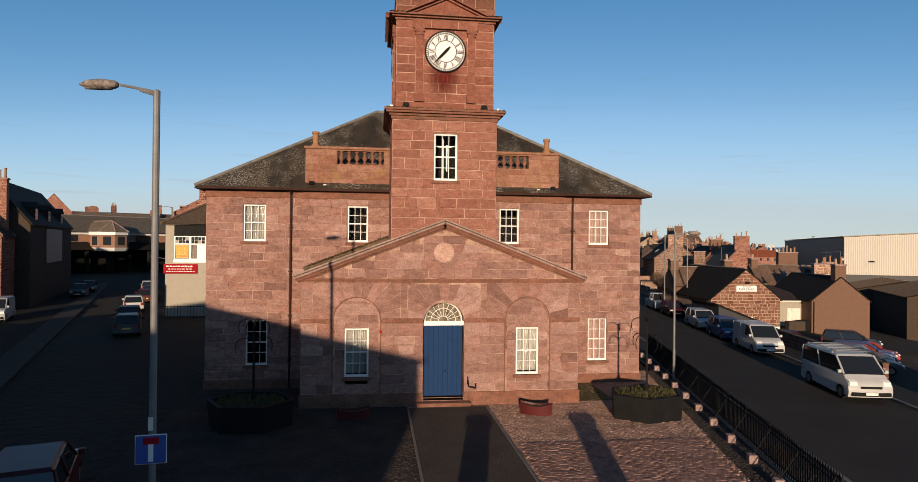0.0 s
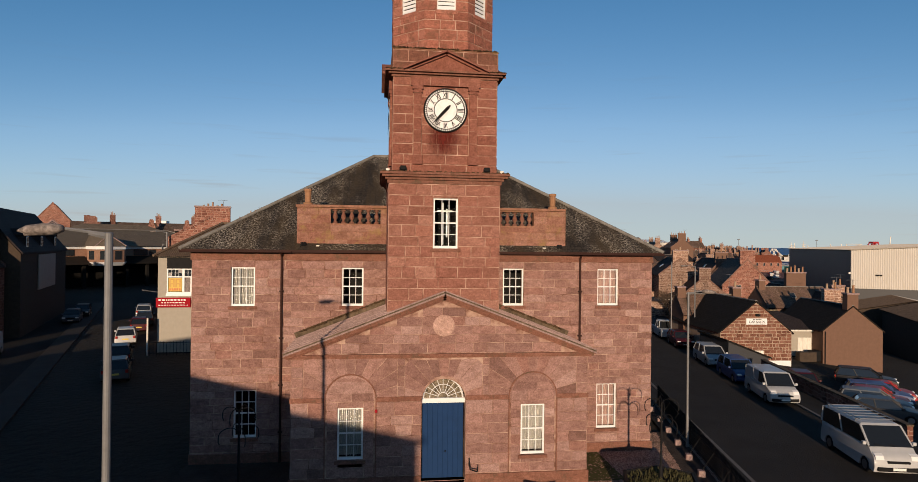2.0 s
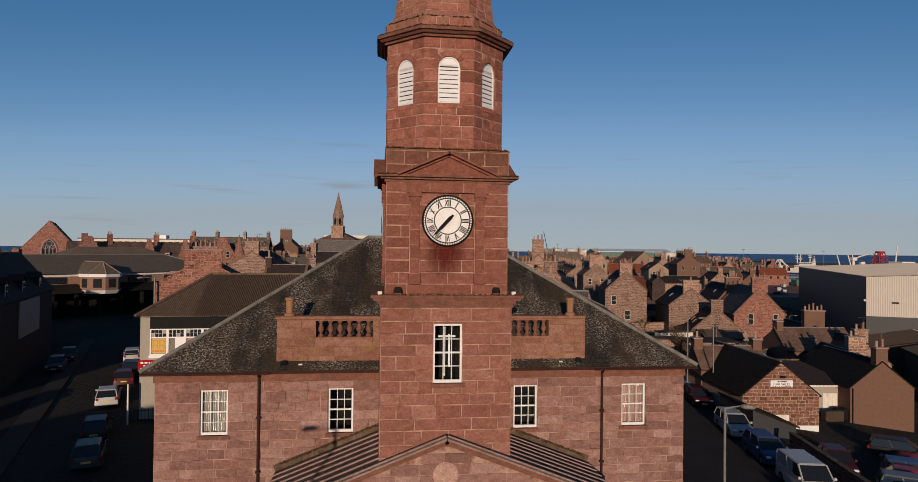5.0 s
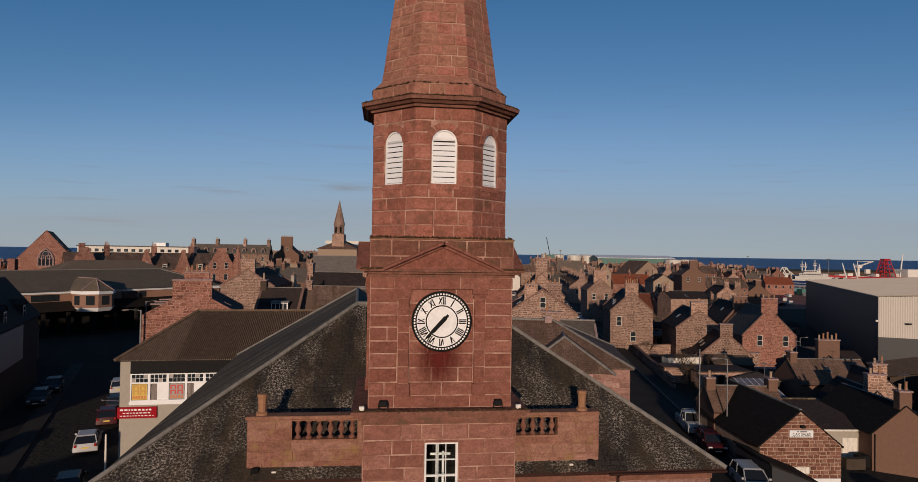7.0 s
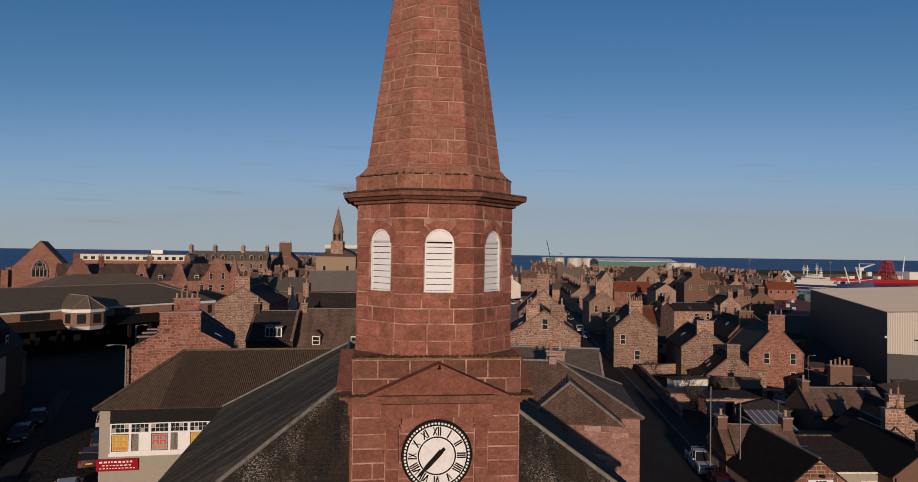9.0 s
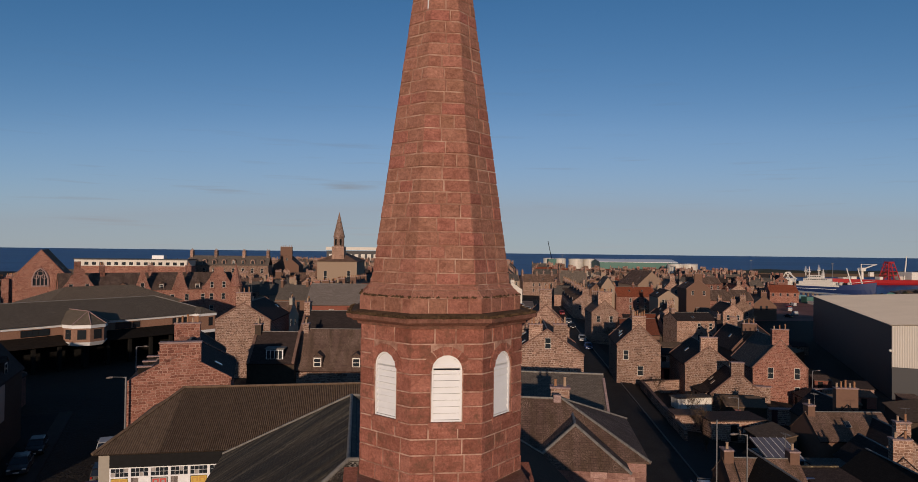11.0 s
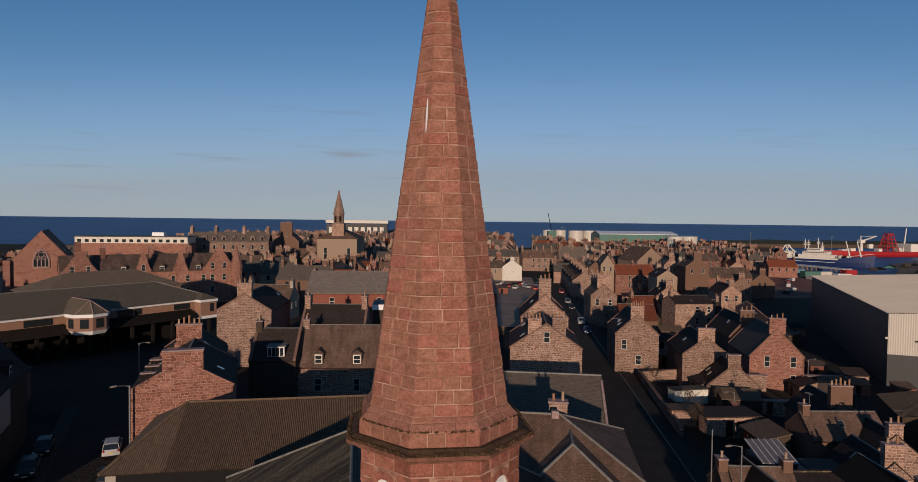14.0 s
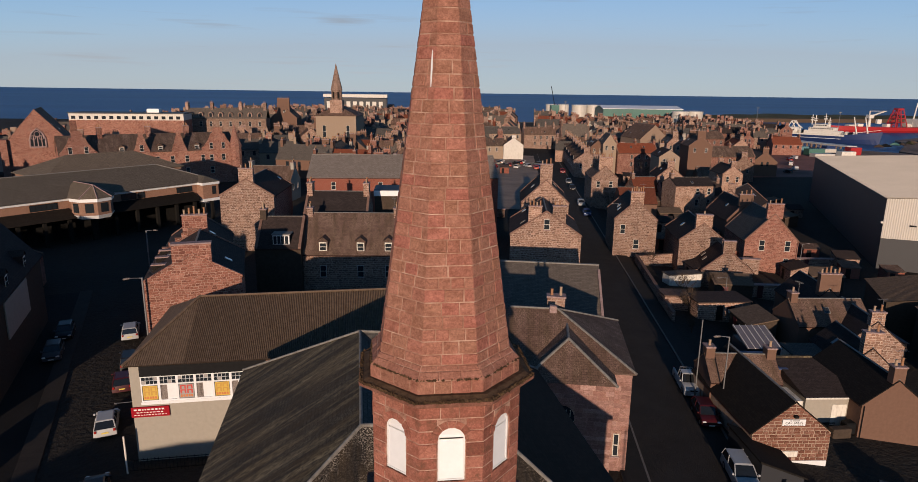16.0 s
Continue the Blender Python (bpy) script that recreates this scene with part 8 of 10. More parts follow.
for x in (15, 25, 35):
    dormer(row, pose(x, -0.1, 0), 9.9, math.atan2(4.8, 5.8), M_SLATE2, 1.5, 1.5)
for i, x in enumerate((2.6, 6.4, 12, 16, 20, 24, 28, 32, 36.5, 39, 42.5)):
    house_window(row, x, 6.7, 1.1, 1.9, pose(0, -0.02 - 0.0, 0))
    if x in (2.6, 6.4, 39, 42.5, 20):
        house_window(row, x, 10.3, 1.0, 1.8, pose(0, -0.42, 0))
    if i % 2:
        house_window(row, x, 3.0, 1.1, 2.0, pose(0, -0.02, 0))
for x in (10.5, 23, 33.5):
    chimney(row, x, 5.5, 13.5, 17.0, 0.6, 1.2, 3, M_RUBBLE2)
bm = turned(B(), [(1.8, 2), (1.8, 10.5), (2.1, 10.6), (1.2, 13.2), (0.05, 17.6)], 10, 46.3, 0.4)
part("turret", bm, M_RUBBLE2, row, "round corner turret with a cone")

# red church with a tracery window
ch = gable_house(pose(-100.5, 214.0, 0, 0, 0, 22), 16.0, 26, 11.5, 21.0, -1, M_RUBBLE2, M_SLATE2, "red stone church with a pointed tracery window", (), (), name="church", category="church", skews=M_RUBBLE2)
bm = B()
pts = [(-2.0, 10.2), (2.0, 10.2), (2.0, 12.6), (1.3, 14.4), (0, 15.6), (-1.3, 14.4), (-2.0, 12.6)]
extrude_xz(bm, pts, -0.12, -0.02)
tw = part("tracery_window", bm, M_GLASS, ch)
bm = B()
for x in (-1.0, 0.0, 1.0):
    box(bm, x - 0.12, x + 0.12, -0.28, -0.122, 10.2, 13.4)
for i in range(7):
    a, b = pts[i], pts[(i + 1) % 7]
    rod(bm, (a[0], -0.2, a[1]), (b[0], -0.2, b[1]), 0.22, 5)
for r, cx, cz in ((0.75, 0, 14.0), (0.6, -1.0, 13.0), (0.6, 1.0, 13.0)):
    for i in range(10):
        t0, t1 = 2 * math.pi * i / 10, 2 * math.pi * (i + 1) / 10
        rod(bm, (cx + r * math.cos(t0), -0.2, cz + r * math.sin(t0)), (cx + r * math.cos(t1), -0.2, cz + r * math.sin(t1)), 0.10, 4)
part("tracery", bm, M_PALE, tw)
part("buttress", bbox(-9.4, -7.6, -1.2, 2, -1, 12.5, 0.05), M_RUBBLE2, ch)
part("bell_cote", bbox(8.4, 10.2, 3, 5, -1, 17.5, 0.05), M_RUBBLE2, ch)

# long white building behind
wb = thing("white_block", pose(-130, 300, 0, 0, 0, 2), "long white flat-roofed block with rows of windows", "building")
part("wall", box(B(), 0, 46, 0, 14, 0, 13.9), M_RUBBLE2, wb)
part("upper_storey", box(B(), 0, 46, -0.02, 14, 13.9, 16.6), M_TANK, wb)
part("roof_edge", box(B(), -0.4, 46.4, -0.4, 14.4, 16.6, 17.0), M_CLADDARK, wb)
for i in range(15):
    part("window", box(B(), 1 + 3 * i, 2.6 + 3 * i, -0.05, 0.02, 14.3, 15.6), M_GLASS, wb)
part("roof_hut", bbox(30, 35, 4, 9, 17.0, 18.6, 0.05), M_WHITE, wb)

# dormered terrace beside the white block
dt = thing("dormered_terrace", pose(-90, 322, 0, 0, 0, 1), "stone terrace with a row of round-headed dormers", "terrace")
part("wall", box(B(), 0, 37, 0, 11, -1, 14), M_RUBBLE, dt)
bm = B()
for s in (0, 1):
    a, b = ((-0.4, 13.9), (5.5, 18.4)) if s == 0 else ((11.4, 13.9), (5.5, 18.4))
    loft(bm, [[(x, y, z) for y, z in ((a[0], a[1]), (b[0], b[1]), (b[0], b[1] + 0.15), (a[0], a[1] + 0.15))] for x in (-0.2, 37.2)])
part("roof", bm, M_SLATE3, dt, "grey slate roof")
for i in range(8):
    x = 3.2 + 4.4 * i
    d = part("dormer", extrude_xz(B(), arch_pts(x, 14.2, 15.8, 1.05, 8), 0.5, 3.2), M_RUBBLE, dt)
    part("pane", extrude_xz(B(), arch_pts(x, 14.6, 15.8, 0.6, 8), 0.42, 0.49), M_GLASS, d)
    house_window(dt, x, 10.4, 1.2, 2.2, pose(0, -0.02, 0))
for x in (0.7, 11.8, 24.8, 36.0):
    chimney(dt, x, 5.5, 17.0, 21.0, 0.7, 1.3, 3, M_RUBBLE)
# broad tenement with a shaped chimney gable
sh2 = gable_house(pose(-48.2, 346, 0, 0, 0, -4), 13.0, 12, 13.5, 19.2, -1, M_HARL, M_SLATE2, "brown tenement with a broad chimney gable", (), ((0.4, 16.0, 1.0, 1.4),), name="tenement")
chimney(sh2, 0, 0.7, 16.5, 23.2, 3.0, 0.6, 6, M_HARL)

# church with a tall steeple
st = thing("steeple_church", pose(-18.2, 288, 0, 0, 0, -6), "pale pink church with a hipped roof and a tall stone steeple", "church")
part("wall", box(B(), -8.5, 8.5, 0, 24, -1, 17.2), M_PHARL, st)
bm = B()
hc, ha, hb = [(-9.2, -0.7, 17.0), (9.2, -0.7, 17.0), (9.2, 24.7, 17.0), (-9.2, 24.7, 17.0)], (0, 7.5, 21.2), (0, 17, 21.2)
for f in ([hc[0], hc[1], ha], [hc[1], hc[2], hb, ha], [hc[2], hc[3], hb], [hc[3], hc[0], ha, hb], hc[::-1]):
    face(bm, f)
part("roof", bm, M_SLATE2, st)
for x in (-5, 5):
    house_window(st, x, 8.0, 1.4, 5.0, pose(0, -0.02, 0))
part("tower", box(B(), -2.6, 2.6, 1.5, 6.7, 17, 23.5), M_RUBBLE, st)
bm = loft(B(), [[(2.3 * math.cos(a), 4 + 2.3 * math.sin(a), z) for a in [math.pi / 8 + math.pi / 4 * i for i in range(8)]] for z in (23.5, 27.5)])
part("belfry", bm, M_RUBBLE, st)
bm = loft(B(), [[(r * math.cos(a), 4 + r * math.sin(a), z) for a in [math.pi / 8 + math.pi / 4 * i for i in range(8)]] for r, z in ((2.6, 27.5), (0.05, 38.6))])
part("steeple", bm, M_RUBBLE, st)
for x in (-1, 1):
    # openings are near-black boxes that paint in their dark depth
    part("belfry_opening", box(B(), x - 0.35, x + 0.35, 1.55, 1.95, 24.2, 26.8), M_DARK, st)

# industrial things by the shore
fs = thing("fish_shed", pose(-43, 522, -3, 0, 0, -2), "long grey industrial shed with a pale roof edge", "warehouse")
bm = box(B(), 0, 48, 0, 30, 0, 24)
part("wall", bm, M_CLADDARK, fs)
part("roof_edge", box(B(), -0.6, 48.6, -0.6, 31, 24.6, 27), M_TANK, fs)
for i in range(9):
    part("bay_panel", box(B(), 2 + 5 * i, 5.0 + 5 * i, -0.25, 0.05, 13, 21.5), M_TANK, fs)


def tank(x, y, r, h, z0=-5.5):
    ob = thing("storage_tank", pose(x, y, z0), "pale steel storage tank with a low domed top", "tank", "storage tanks")
    part("shell", turned(B(), [(r, 0), (r, h)], 28), M_TANK, ob, smooth=False)
    part("dome", turned(B(), [(r + 0.15, h), (r + 0.15, h + 0.3), (r * 0.5, h + 0.9), (0.1, h + 1.1)], 28), M_OFFW, ob)
    bm = B()
    for i in range(24):
        t = 2 * math.pi * i / 24
        rod(bm, (r * math.cos(t), r * math.sin(t), h), (r * math.cos(t), r * math.sin(t), h + 1.3), 0.08, 4)
    part("rail_posts", bm, M_GALV, ob, kind="stuff")


for x, y, r, h in ((171, 648, 5.6, 20.5), (184, 650, 5.6, 20.5), (200, 648, 7.6, 20.2), (215.5, 650, 7.2, 20.2), (266, 560, 7.5, 17.5), (280, 562, 7.5, 17.5)):
    tank(x, y, r, h)
gr = thing("green_shed", pose(208, 598, -5.5, 0, 0, -8), "long green industrial shed with a white roof", "warehouse")
bm = B()
loft(bm, [[(x, y, z) for y, z in ((0, 0), (40, 0), (40, 18.5), (20, 21), (0, 18.5))] for x in (0, 74)])
part("wall", bm, M_GREEN, gr)
bm = B()
for s in (0, 1):
    a, b = ((-0.5, 18.5), (20, 21.1)) if s == 0 else ((40.5, 18.5), (20, 21.1))
    loft(bm, [[(x, y, z) for y, z in ((a[0], a[1]), (b[0], b[1]), (b[0], b[1] + 0.4), (a[0], a[1] + 0.4))] for x in (-0.5, 74.5)])
part("roof", bm, M_WHITE, gr)
for x, y, h in ((160, 560, 25), (330, 545, 22), (352, 470, 21), (196, 420, 19)):
    ob = thing("light_mast", pose(x, y, -5.6), "tall thin steel lighting mast by the harbour", "mast", "harbour lighting masts")
    bm = B()
    rod(bm, (0, 0, 0), (0, 0, h), 0.28, 6, 0.15)
    part("pole", bm, M_GALV, ob)
    part("lamp_head", bbox(-1.1, 1.1, -0.3, 0.3, h - 0.2, h + 0.4, 0.05), M_GALV, ob)
cr = thing("crane", pose(172, 640, -5.6), "thin dark crane jib over a green machine house", "crane")
bm = B()
rod(bm, (0, 0, 20.6), (-4, 0, 38.6), 0.35, 5)
part("jib", bm, M_IRON, cr)
part("machine_house", bbox(-4, 4, -4, 4, 0, 20.6, 0.1), M_GREEN, cr)

# ships
def hull(bm, length, beam, depth, sheer, fine=0.55, n=22, z0=-2.0):
    """A lofted hull; bow towards +x."""
    rings = []
    for i in range(n + 1):
        t = i / n
        x = t * length
        w = beam / 2 * (min(1, (0.82 + 0.6 * t)) if t < 0.3 else 1) * (1 if t < fine else max(0.02, 1 - ((t - fine) / (1 - fine)) ** 2))
        zt = depth + sheer * (max(0, t - 0.35) / 0.65) ** 2 + 0.25 * sheer * max(0, 0.2 - t)
        wb = w * 0.62
        xx = x + (0 if t < 0.8 else (t - 0.8) * length * 0.10)
        rings.append([(x, -wb, z0), (x, wb, z0), (x + (xx - x) * 0.5, w * 0.95, zt * 0.45), (xx, w, zt), (xx, -w, zt), (x + (xx - x) * 0.5, -w * 0.95, zt * 0.45)])
    return loft(bm, rings)


tr = thing("trawler", pose(325, 497, -7, 0, 0, -54), "blue and white trawler moored in the harbour", "ship")
part("hull", hull(B(), 68, 13, 5.2, 4.2), M_HULLB, tr, "dark blue hull")
part("bulwark", box(B(), 0.6, 46, -6.52, 6.52, 5.0, 6.1), M_OFFW, tr, "white bulwark")
part("white_line", box(B(), 3, 44, -6.56, 6.56, 2.9, 3.2), M_WHITE, tr)
st0 = part("stern_house", bbox(1.0, 11, -6.0, 6.0, 6.1, 10.4, 0.2), M_OFFW, tr)
for i in range(4):
    part("port", box(B(), 2 + 2.3 * i, 3.0 + 2.3 * i, -6.04, -5.98, 7.9, 8.8), M_GLASS, st0)
part("shelter_deck", bbox(17, 42, -5.6, 5.6, 6.1, 8.6, 0.15), M_OFFW, tr, "white shelter deck")
for z0, x0, x1, w in ((8.6, 20, 38, 5.0), (11.0, 23, 33, 4.2)):
    dk0 = part("deckhouse", bbox(x0, x1, -w, w, z0, z0 + 2.4, 0.15), M_OFFW, tr)
    for i in range(int((x1 - x0) // 1.6)):
        part("window", box(B(), x0 + 0.4 + 1.6 * i, x0 + 1.5 + 1.6 * i, -w - 0.06, w + 0.06, z0 + 1.2, z0 + 1.9), M_GLASS, dk0)
gan = part("stern_gantry", rod(B(), (7, -4.5, 15.0), (7, 4.5, 15.0), 0.45, 6), M_OFFW, tr)
for y in (-4.5, 4.5):
    for x in (3, 11.5):
        part("gantry_leg", rod(B(), (x, y, 7.6), (7, y, 15.0), 0.42, 6), M_OFFW, gan)
part("gantry_boom", rod(B(), (7, 0, 15.0), (14, 0, 9.5), 0.4, 6), M_OFFW, gan)
for x, h in ((20.5, 20.5), (23.0, 20.0), (30, 21.5), (33.0, 18.5)):
    ms = part("mast", rod(B(), (x, 0, 9), (x, 0, h), 0.5, 6, 0.25), M_OFFW, tr)
    part("cross_spar", rod(B(), (x - 1.4, 0, h - 2.5), (x + 1.4, 0, h - 2.5), 0.2, 5), M_OFFW, ms)
    part("radar", bbox(x - 0.9, x + 0.9, -1.4, 1.4, h - 4.6, h - 3.6, 0.2), M_OFFW, ms)
for x in (52.5, 60.0):
    part("derrick", rod(B(), (x, 0, 7), (x - 3.2, 0, 19.5), 0.6, 6, 0.35), M_OFFW, tr)
for i, x in enumerate((12, 14.5, 43, 45, 47.5, 50)):
    part("winch", bbox(x, x + 1.7, -2.5 + i % 3, 2.5, 5.4, 8.0 + 0.5 * (i % 2), 0.2), (M_TANK, M_IRON, M_OFFW)[i % 3], tr)
for y in (-4.0, 4.0):
    part("bow_rail", rod(B(), (54, y * 1.3, 8.3), (68, y * 0.2, 10.6), 0.2, 5), M_OFFW, tr)
rs = thing("supply_ship", pose(568, 604, -8, 0, 0, 184), "red supply ship with white cranes lying behind the quay", "ship")
part("hull", hull(B(), 130, 22, 6.0, 1.6), M_HULLR, rs, "bright red hull")
part("deckhouse", bbox(20, 36, -9, 9, 6, 14, 0.3), M_OFFW, rs)
tow = part("red_derrick_tower", bbox(50.5, 57.5, -3, 3, 22.5, 24.5, 0.2), M_HULLR, rs, "red lattice tower")
for x in (47, 54, 61):
    for y in (-6, 6):
        part("tower_leg", rod(B(), (x, y, 6), (54 + (x - 54) * 0.45, y * 0.4, 23), 0.55, 6), M_HULLR, tow)
for z in (10, 14, 18):
    hw = 7 - (z - 6) * 0.23
    part("tower_stage", bbox(54 - hw, 54 + hw, -4, 4, z, z + 0.8, 0.1), M_HULLR, tow)
for s0 in (-1, 1):
    for z in (6, 10, 14, 18):
        hw = 7 - (z - 6) * 0.23
        part("tower_brace", rod(B(), (54 - s0 * hw, -5, z), (54 + s0 * hw, -4, z + 4), 0.35, 5), M_HULLR, tow)
part("crane_pedestal", rod(B(), (86, 0, 6), (86, 0, 15), 1.5, 8, 1.2), M_OFFW, rs, "white crane pedestal")
cab = part("crane_cab", bbox(83.5, 89, -2.5, 2.5, 14.5, 18, 0.3), M_OFFW, rs, "white crane cab")
for y in (-1.2, 1.2):
    part("crane_jib", rod(B(), (84, y, 17), (69, y * 0.5, 21.5), 0.4, 6), M_OFFW, cab)
    part("crane_stay", rod(B(), (87, y, 21.5), (69, y * 0.5, 21.5), 0.25, 5), M_OFFW, cab)
part("crane_mast", rod(B(), (87, 0, 18), (87, 0, 21.8), 0.5, 6), M_OFFW, cab)
part("crane_hook_block", bbox(73, 78, -1.5, 1.5, 9, 13.5, 0.3), M_OFFW, rs, "white boxed winch house")
part("aft_crane_post", rod(B(), (36, 0, 6), (33, 0, 30), 0.9, 6, 0.5), M_OFFW, rs)
for x, w, h, mt in ((95, 6, 3.2, M_OFFW), (104, 7, 2.4, M_TANK), (64, 4, 3.0, M_OFFW), (40, 5, 3.5, M_TANK)):
    part("deck_container", bbox(x, x + w, -3, 3, 6, 6 + h, 0.1), mt, rs)
qb = thing("jetty", pose(284.5, 449, -7, 0, 0, -81.5), "concrete jetty on piles with a pale deck", "jetty")
part("deck", bbox(0, 66, 0, 8, 3.2, 4.0, 0.05), M_TANK, qb)
for i in range(17):
    part("jetty_post", bbox(0.5 + 4 * i, 1.3 + 4 * i, -0.2, 1, -3, 3.2, 0.03), M_QUAY, qb)
for k, (x, y, w, h, mt) in enumerate(((246, 352, 10, 3.5, M_GREEN), (262, 346, 9, 2.6, M_OFFW), (252, 372, 8, 3.2, M_TEAL), (266, 366, 12, 2.2, M_TANK), (272, 352, 7, 4.4, M_HULLR), (256, 388, 10, 2.6, M_TEAL), (240, 338, 12, 2.0, M_TANK), (276, 378, 6, 3.0, M_HULLB))):
    solid("quay_container", bbox(x, x + w, y, y + 5, -5.6, -5.6 + h, 0.05), mt, "weathered container and gear stacked on the quay", "container", "containers on the quay")

r = random.Random(52)
for k in range(14):
    x, y = 334 + 11 * (k % 7) + r.uniform(-3, 3), 372 + 30 * (k // 7) + 8 * (k % 7) + r.uniform(-5, 5)
    bm = B()
    for _ in range(26):
        a, t = r.uniform(0, 6.283), r.random()
        bm.verts.new((4.5 * t * math.cos(a), 3.0 * t * math.sin(a), 2.6 * (1 - t * t) * r.uniform(0.5, 1)))
    bmesh.ops.convex_hull(bm, input=bm.verts)
    solid("fishing_net", bm, (M_DHARL, M_LEAF, M_TWIG, M_IRON, M_GREEN)[k % 5], "dark fishing net bundled on the harbour quay", "fishing net", "fishing gear on the quay", m=pose(x, y, -5.7, 0, 0, 40 * k))

# ---- rows of houses ----
QUARTER = [
    # how it stands, x, y, width, depth, eaves and ridge over the ground, wall, roof, stack
    ("gable", 57.2, 165, 6.6, 12, 7.9, 10.9, M_RUBBLE, M_SLATE2, (1.7, 2.4, 6)),
    ("side", 78.1, 182, 8.0, 7.2, 4.4, 7.8, M_RUBBLE, M_TILE, None),
    ("side", 86.0, 167, 8.0, 10.6, 9.4, 11.0, M_RUBBLE, M_DSLATE, None),
    ("gable", 97.4, 215, 6.8, 12, 12.3, 14.7, M_PHARL, M_DSLATE, None),
    ("gable", 121.2, 240, 8.9, 12, 14.3, 17.8, M_HARL, M_SLATE2, (1.5, 2.4, 3)),
    ("side", 151.2, 256, 8.0, 18.8, 9.1, 13.0, M_RUBBLE2, M_SLATE2, (0.8, 1.2, 2)),
    ("gable", 106.2, 190, 6.0, 12, 10.2, 12.7, M_RUBBLE, M_DSLATE, (0.7, 1.5, 3)),
    ("side", 111.2, 259, 8.0, 16.8, 9.2, 12.8, M_RUBBLE2, M_TILE, (0.8, 1.0, 2)),
    ("gable", 84.9, 252, 5.2, 12, 9.6, 12.1, M_HARL, M_SLATE2, None),
    ("gable", 87.6, 246, 5.1, 12, 11.8, 15.5, M_PHARL, M_SLATE3, None),
    ("side", 101.1, 314, 8.0, 14.0, 6.3, 14.7, M_RUBBLE, M_SLATE3, (1.1, 1.6, 4)),
    ("side", 153.0, 284, 8.0, 13.2, 14.2, 17.4, M_RUBBLE2, M_SLATE2, (0.9, 1.4, 3)),
    ("gable", 158.3, 275, 8.8, 12, 10.8, 14.4, M_RUBBLE, M_TILE, (0.8, 1.6, 3)),
    ("gable", 121.2, 262, 6.3, 12, 13.3, 16.7, M_RUBBLE, M_SLATE3, (1.0, 1.8, 4)),
    ("side", 54.4, 283, 8.0, 11.9, 5.5, 8.4, M_PHARL, M_SLATE2, (0.8, 1.0, 2)),
    ("side", 69.5, 326, 8.0, 19.9, 7.8, 11.0, M_PHARL, M_SLATE3, (1.0, 1.6, 3)),
    ("side", 89.5, 334, 8.0, 16.5, 7.1, 10.7, M_RUBBLE, M_SLATE2, (1.0, 1.8, 4)),
]
LANDMARKS = [*[(h[1], h[2] + 5, 8) if h[0] == "gable" else (h[1] - h[4] / 2, h[2], 8) for h in QUARTER], (36, 186, 15), (44, 214, 17), (50, 245, 18), (58, 262, 8), (-72, 326, 20), (-48, 350, 8), (-97, 225, 30), (-65, 210, 40), (-105, 305, 34), (-18, 300, 22), (5, 142, 40), (-22, 130, 12), (-5, 102, 16), (-22, 100, 15), (-20, 88, 14), (-55, 133, 20), (-42, 150, 18), (-66, 120, 22), (-60, 158, 24), (-75, 110, 30),
             (26, 106, 12), (32, 128, 12), (46, 122, 10), (55, 106, 12), (74, 124, 13), (76, 138, 13), (55, 115, 10), (120, 175, 75), (130, 130, 60), (15, 80, 22), (40, 75, 25), (55, 80, 22), (60, 60, 30),
             (75, 95, 25), (48, 268, 18), (-22, 65, 30), (10, 60, 20), (44, 92, 12), (58, 279, 9), (185, 240, 30), (200, 305, 40), (225, 350, 35), (129, 310, 14)]


def proto(w, d, ev, rd, wm, rm, stacks, windows, side, skews):
    return dict(w=w, d=d, ev=ev, rd=rd, wm=wm, rm=rm, stacks=stacks, windows=windows, side=side, skews=skews)


PROTOS = [
    proto(8.0, 11, 6.2, 9.6, M_RUBBLE, M_DSLATE, ((0.45, 1.2, 1.4, 4), (10.5, 1.0, 1.3, 3)), ((-1.8, 3.4, 0.9, 1.6), (1.8, 3.4, 0.9, 1.6)), ((1, 3, 3.4, 0.9, 1.6), (1, 8, 3.4, 0.9, 1.6)), M_SKEW),
    proto(9.0, 13, 5.6, 9.4, M_RUBBLE2, M_SLATE2, ((0.45, 1.4, 1.3, 4), (12.5, 1.1, 1.2, 3)), (), ((-1, 3.5, 3.0, 0.9, 1.6), (-1, 9.5, 3.0, 0.9, 1.6)), M_SKEW),
    proto(7.2, 10, 4.8, 7.9, M_HARL, M_SLATE3, ((0.45, 0.9, 1.3, 3),), ((0, 4.6, 0.9, 1.4),), (), None),
    proto(8.6, 15, 6.6, 10.2, M_RUBBLE, M_SLATE2, ((0.45, 1.5, 1.5, 5), (7.5, 0.6, 1.2, 2), (14.5, 1.2, 1.4, 4)), (), ((-1, 2.5, 3.8, 0.9, 1.6), (-1, 7.5, 3.8, 0.9, 1.6), (-1, 12.5, 3.8, 0.9, 1.6)), M_SKEW),
    proto(7.6, 12, 5.2, 8.6, M_CREAM, M_SLATE2, ((0.45, 0.9, 1.2, 2), (11.5, 0.9, 1.2, 2)), ((-1.6, 2.8, 0.9, 1.5), (1.6, 2.8, 0.9, 1.5)), ((-1, 3, 2.8, 0.9, 1.5), (-1, 9, 2.8, 0.9, 1.5)), None),
]
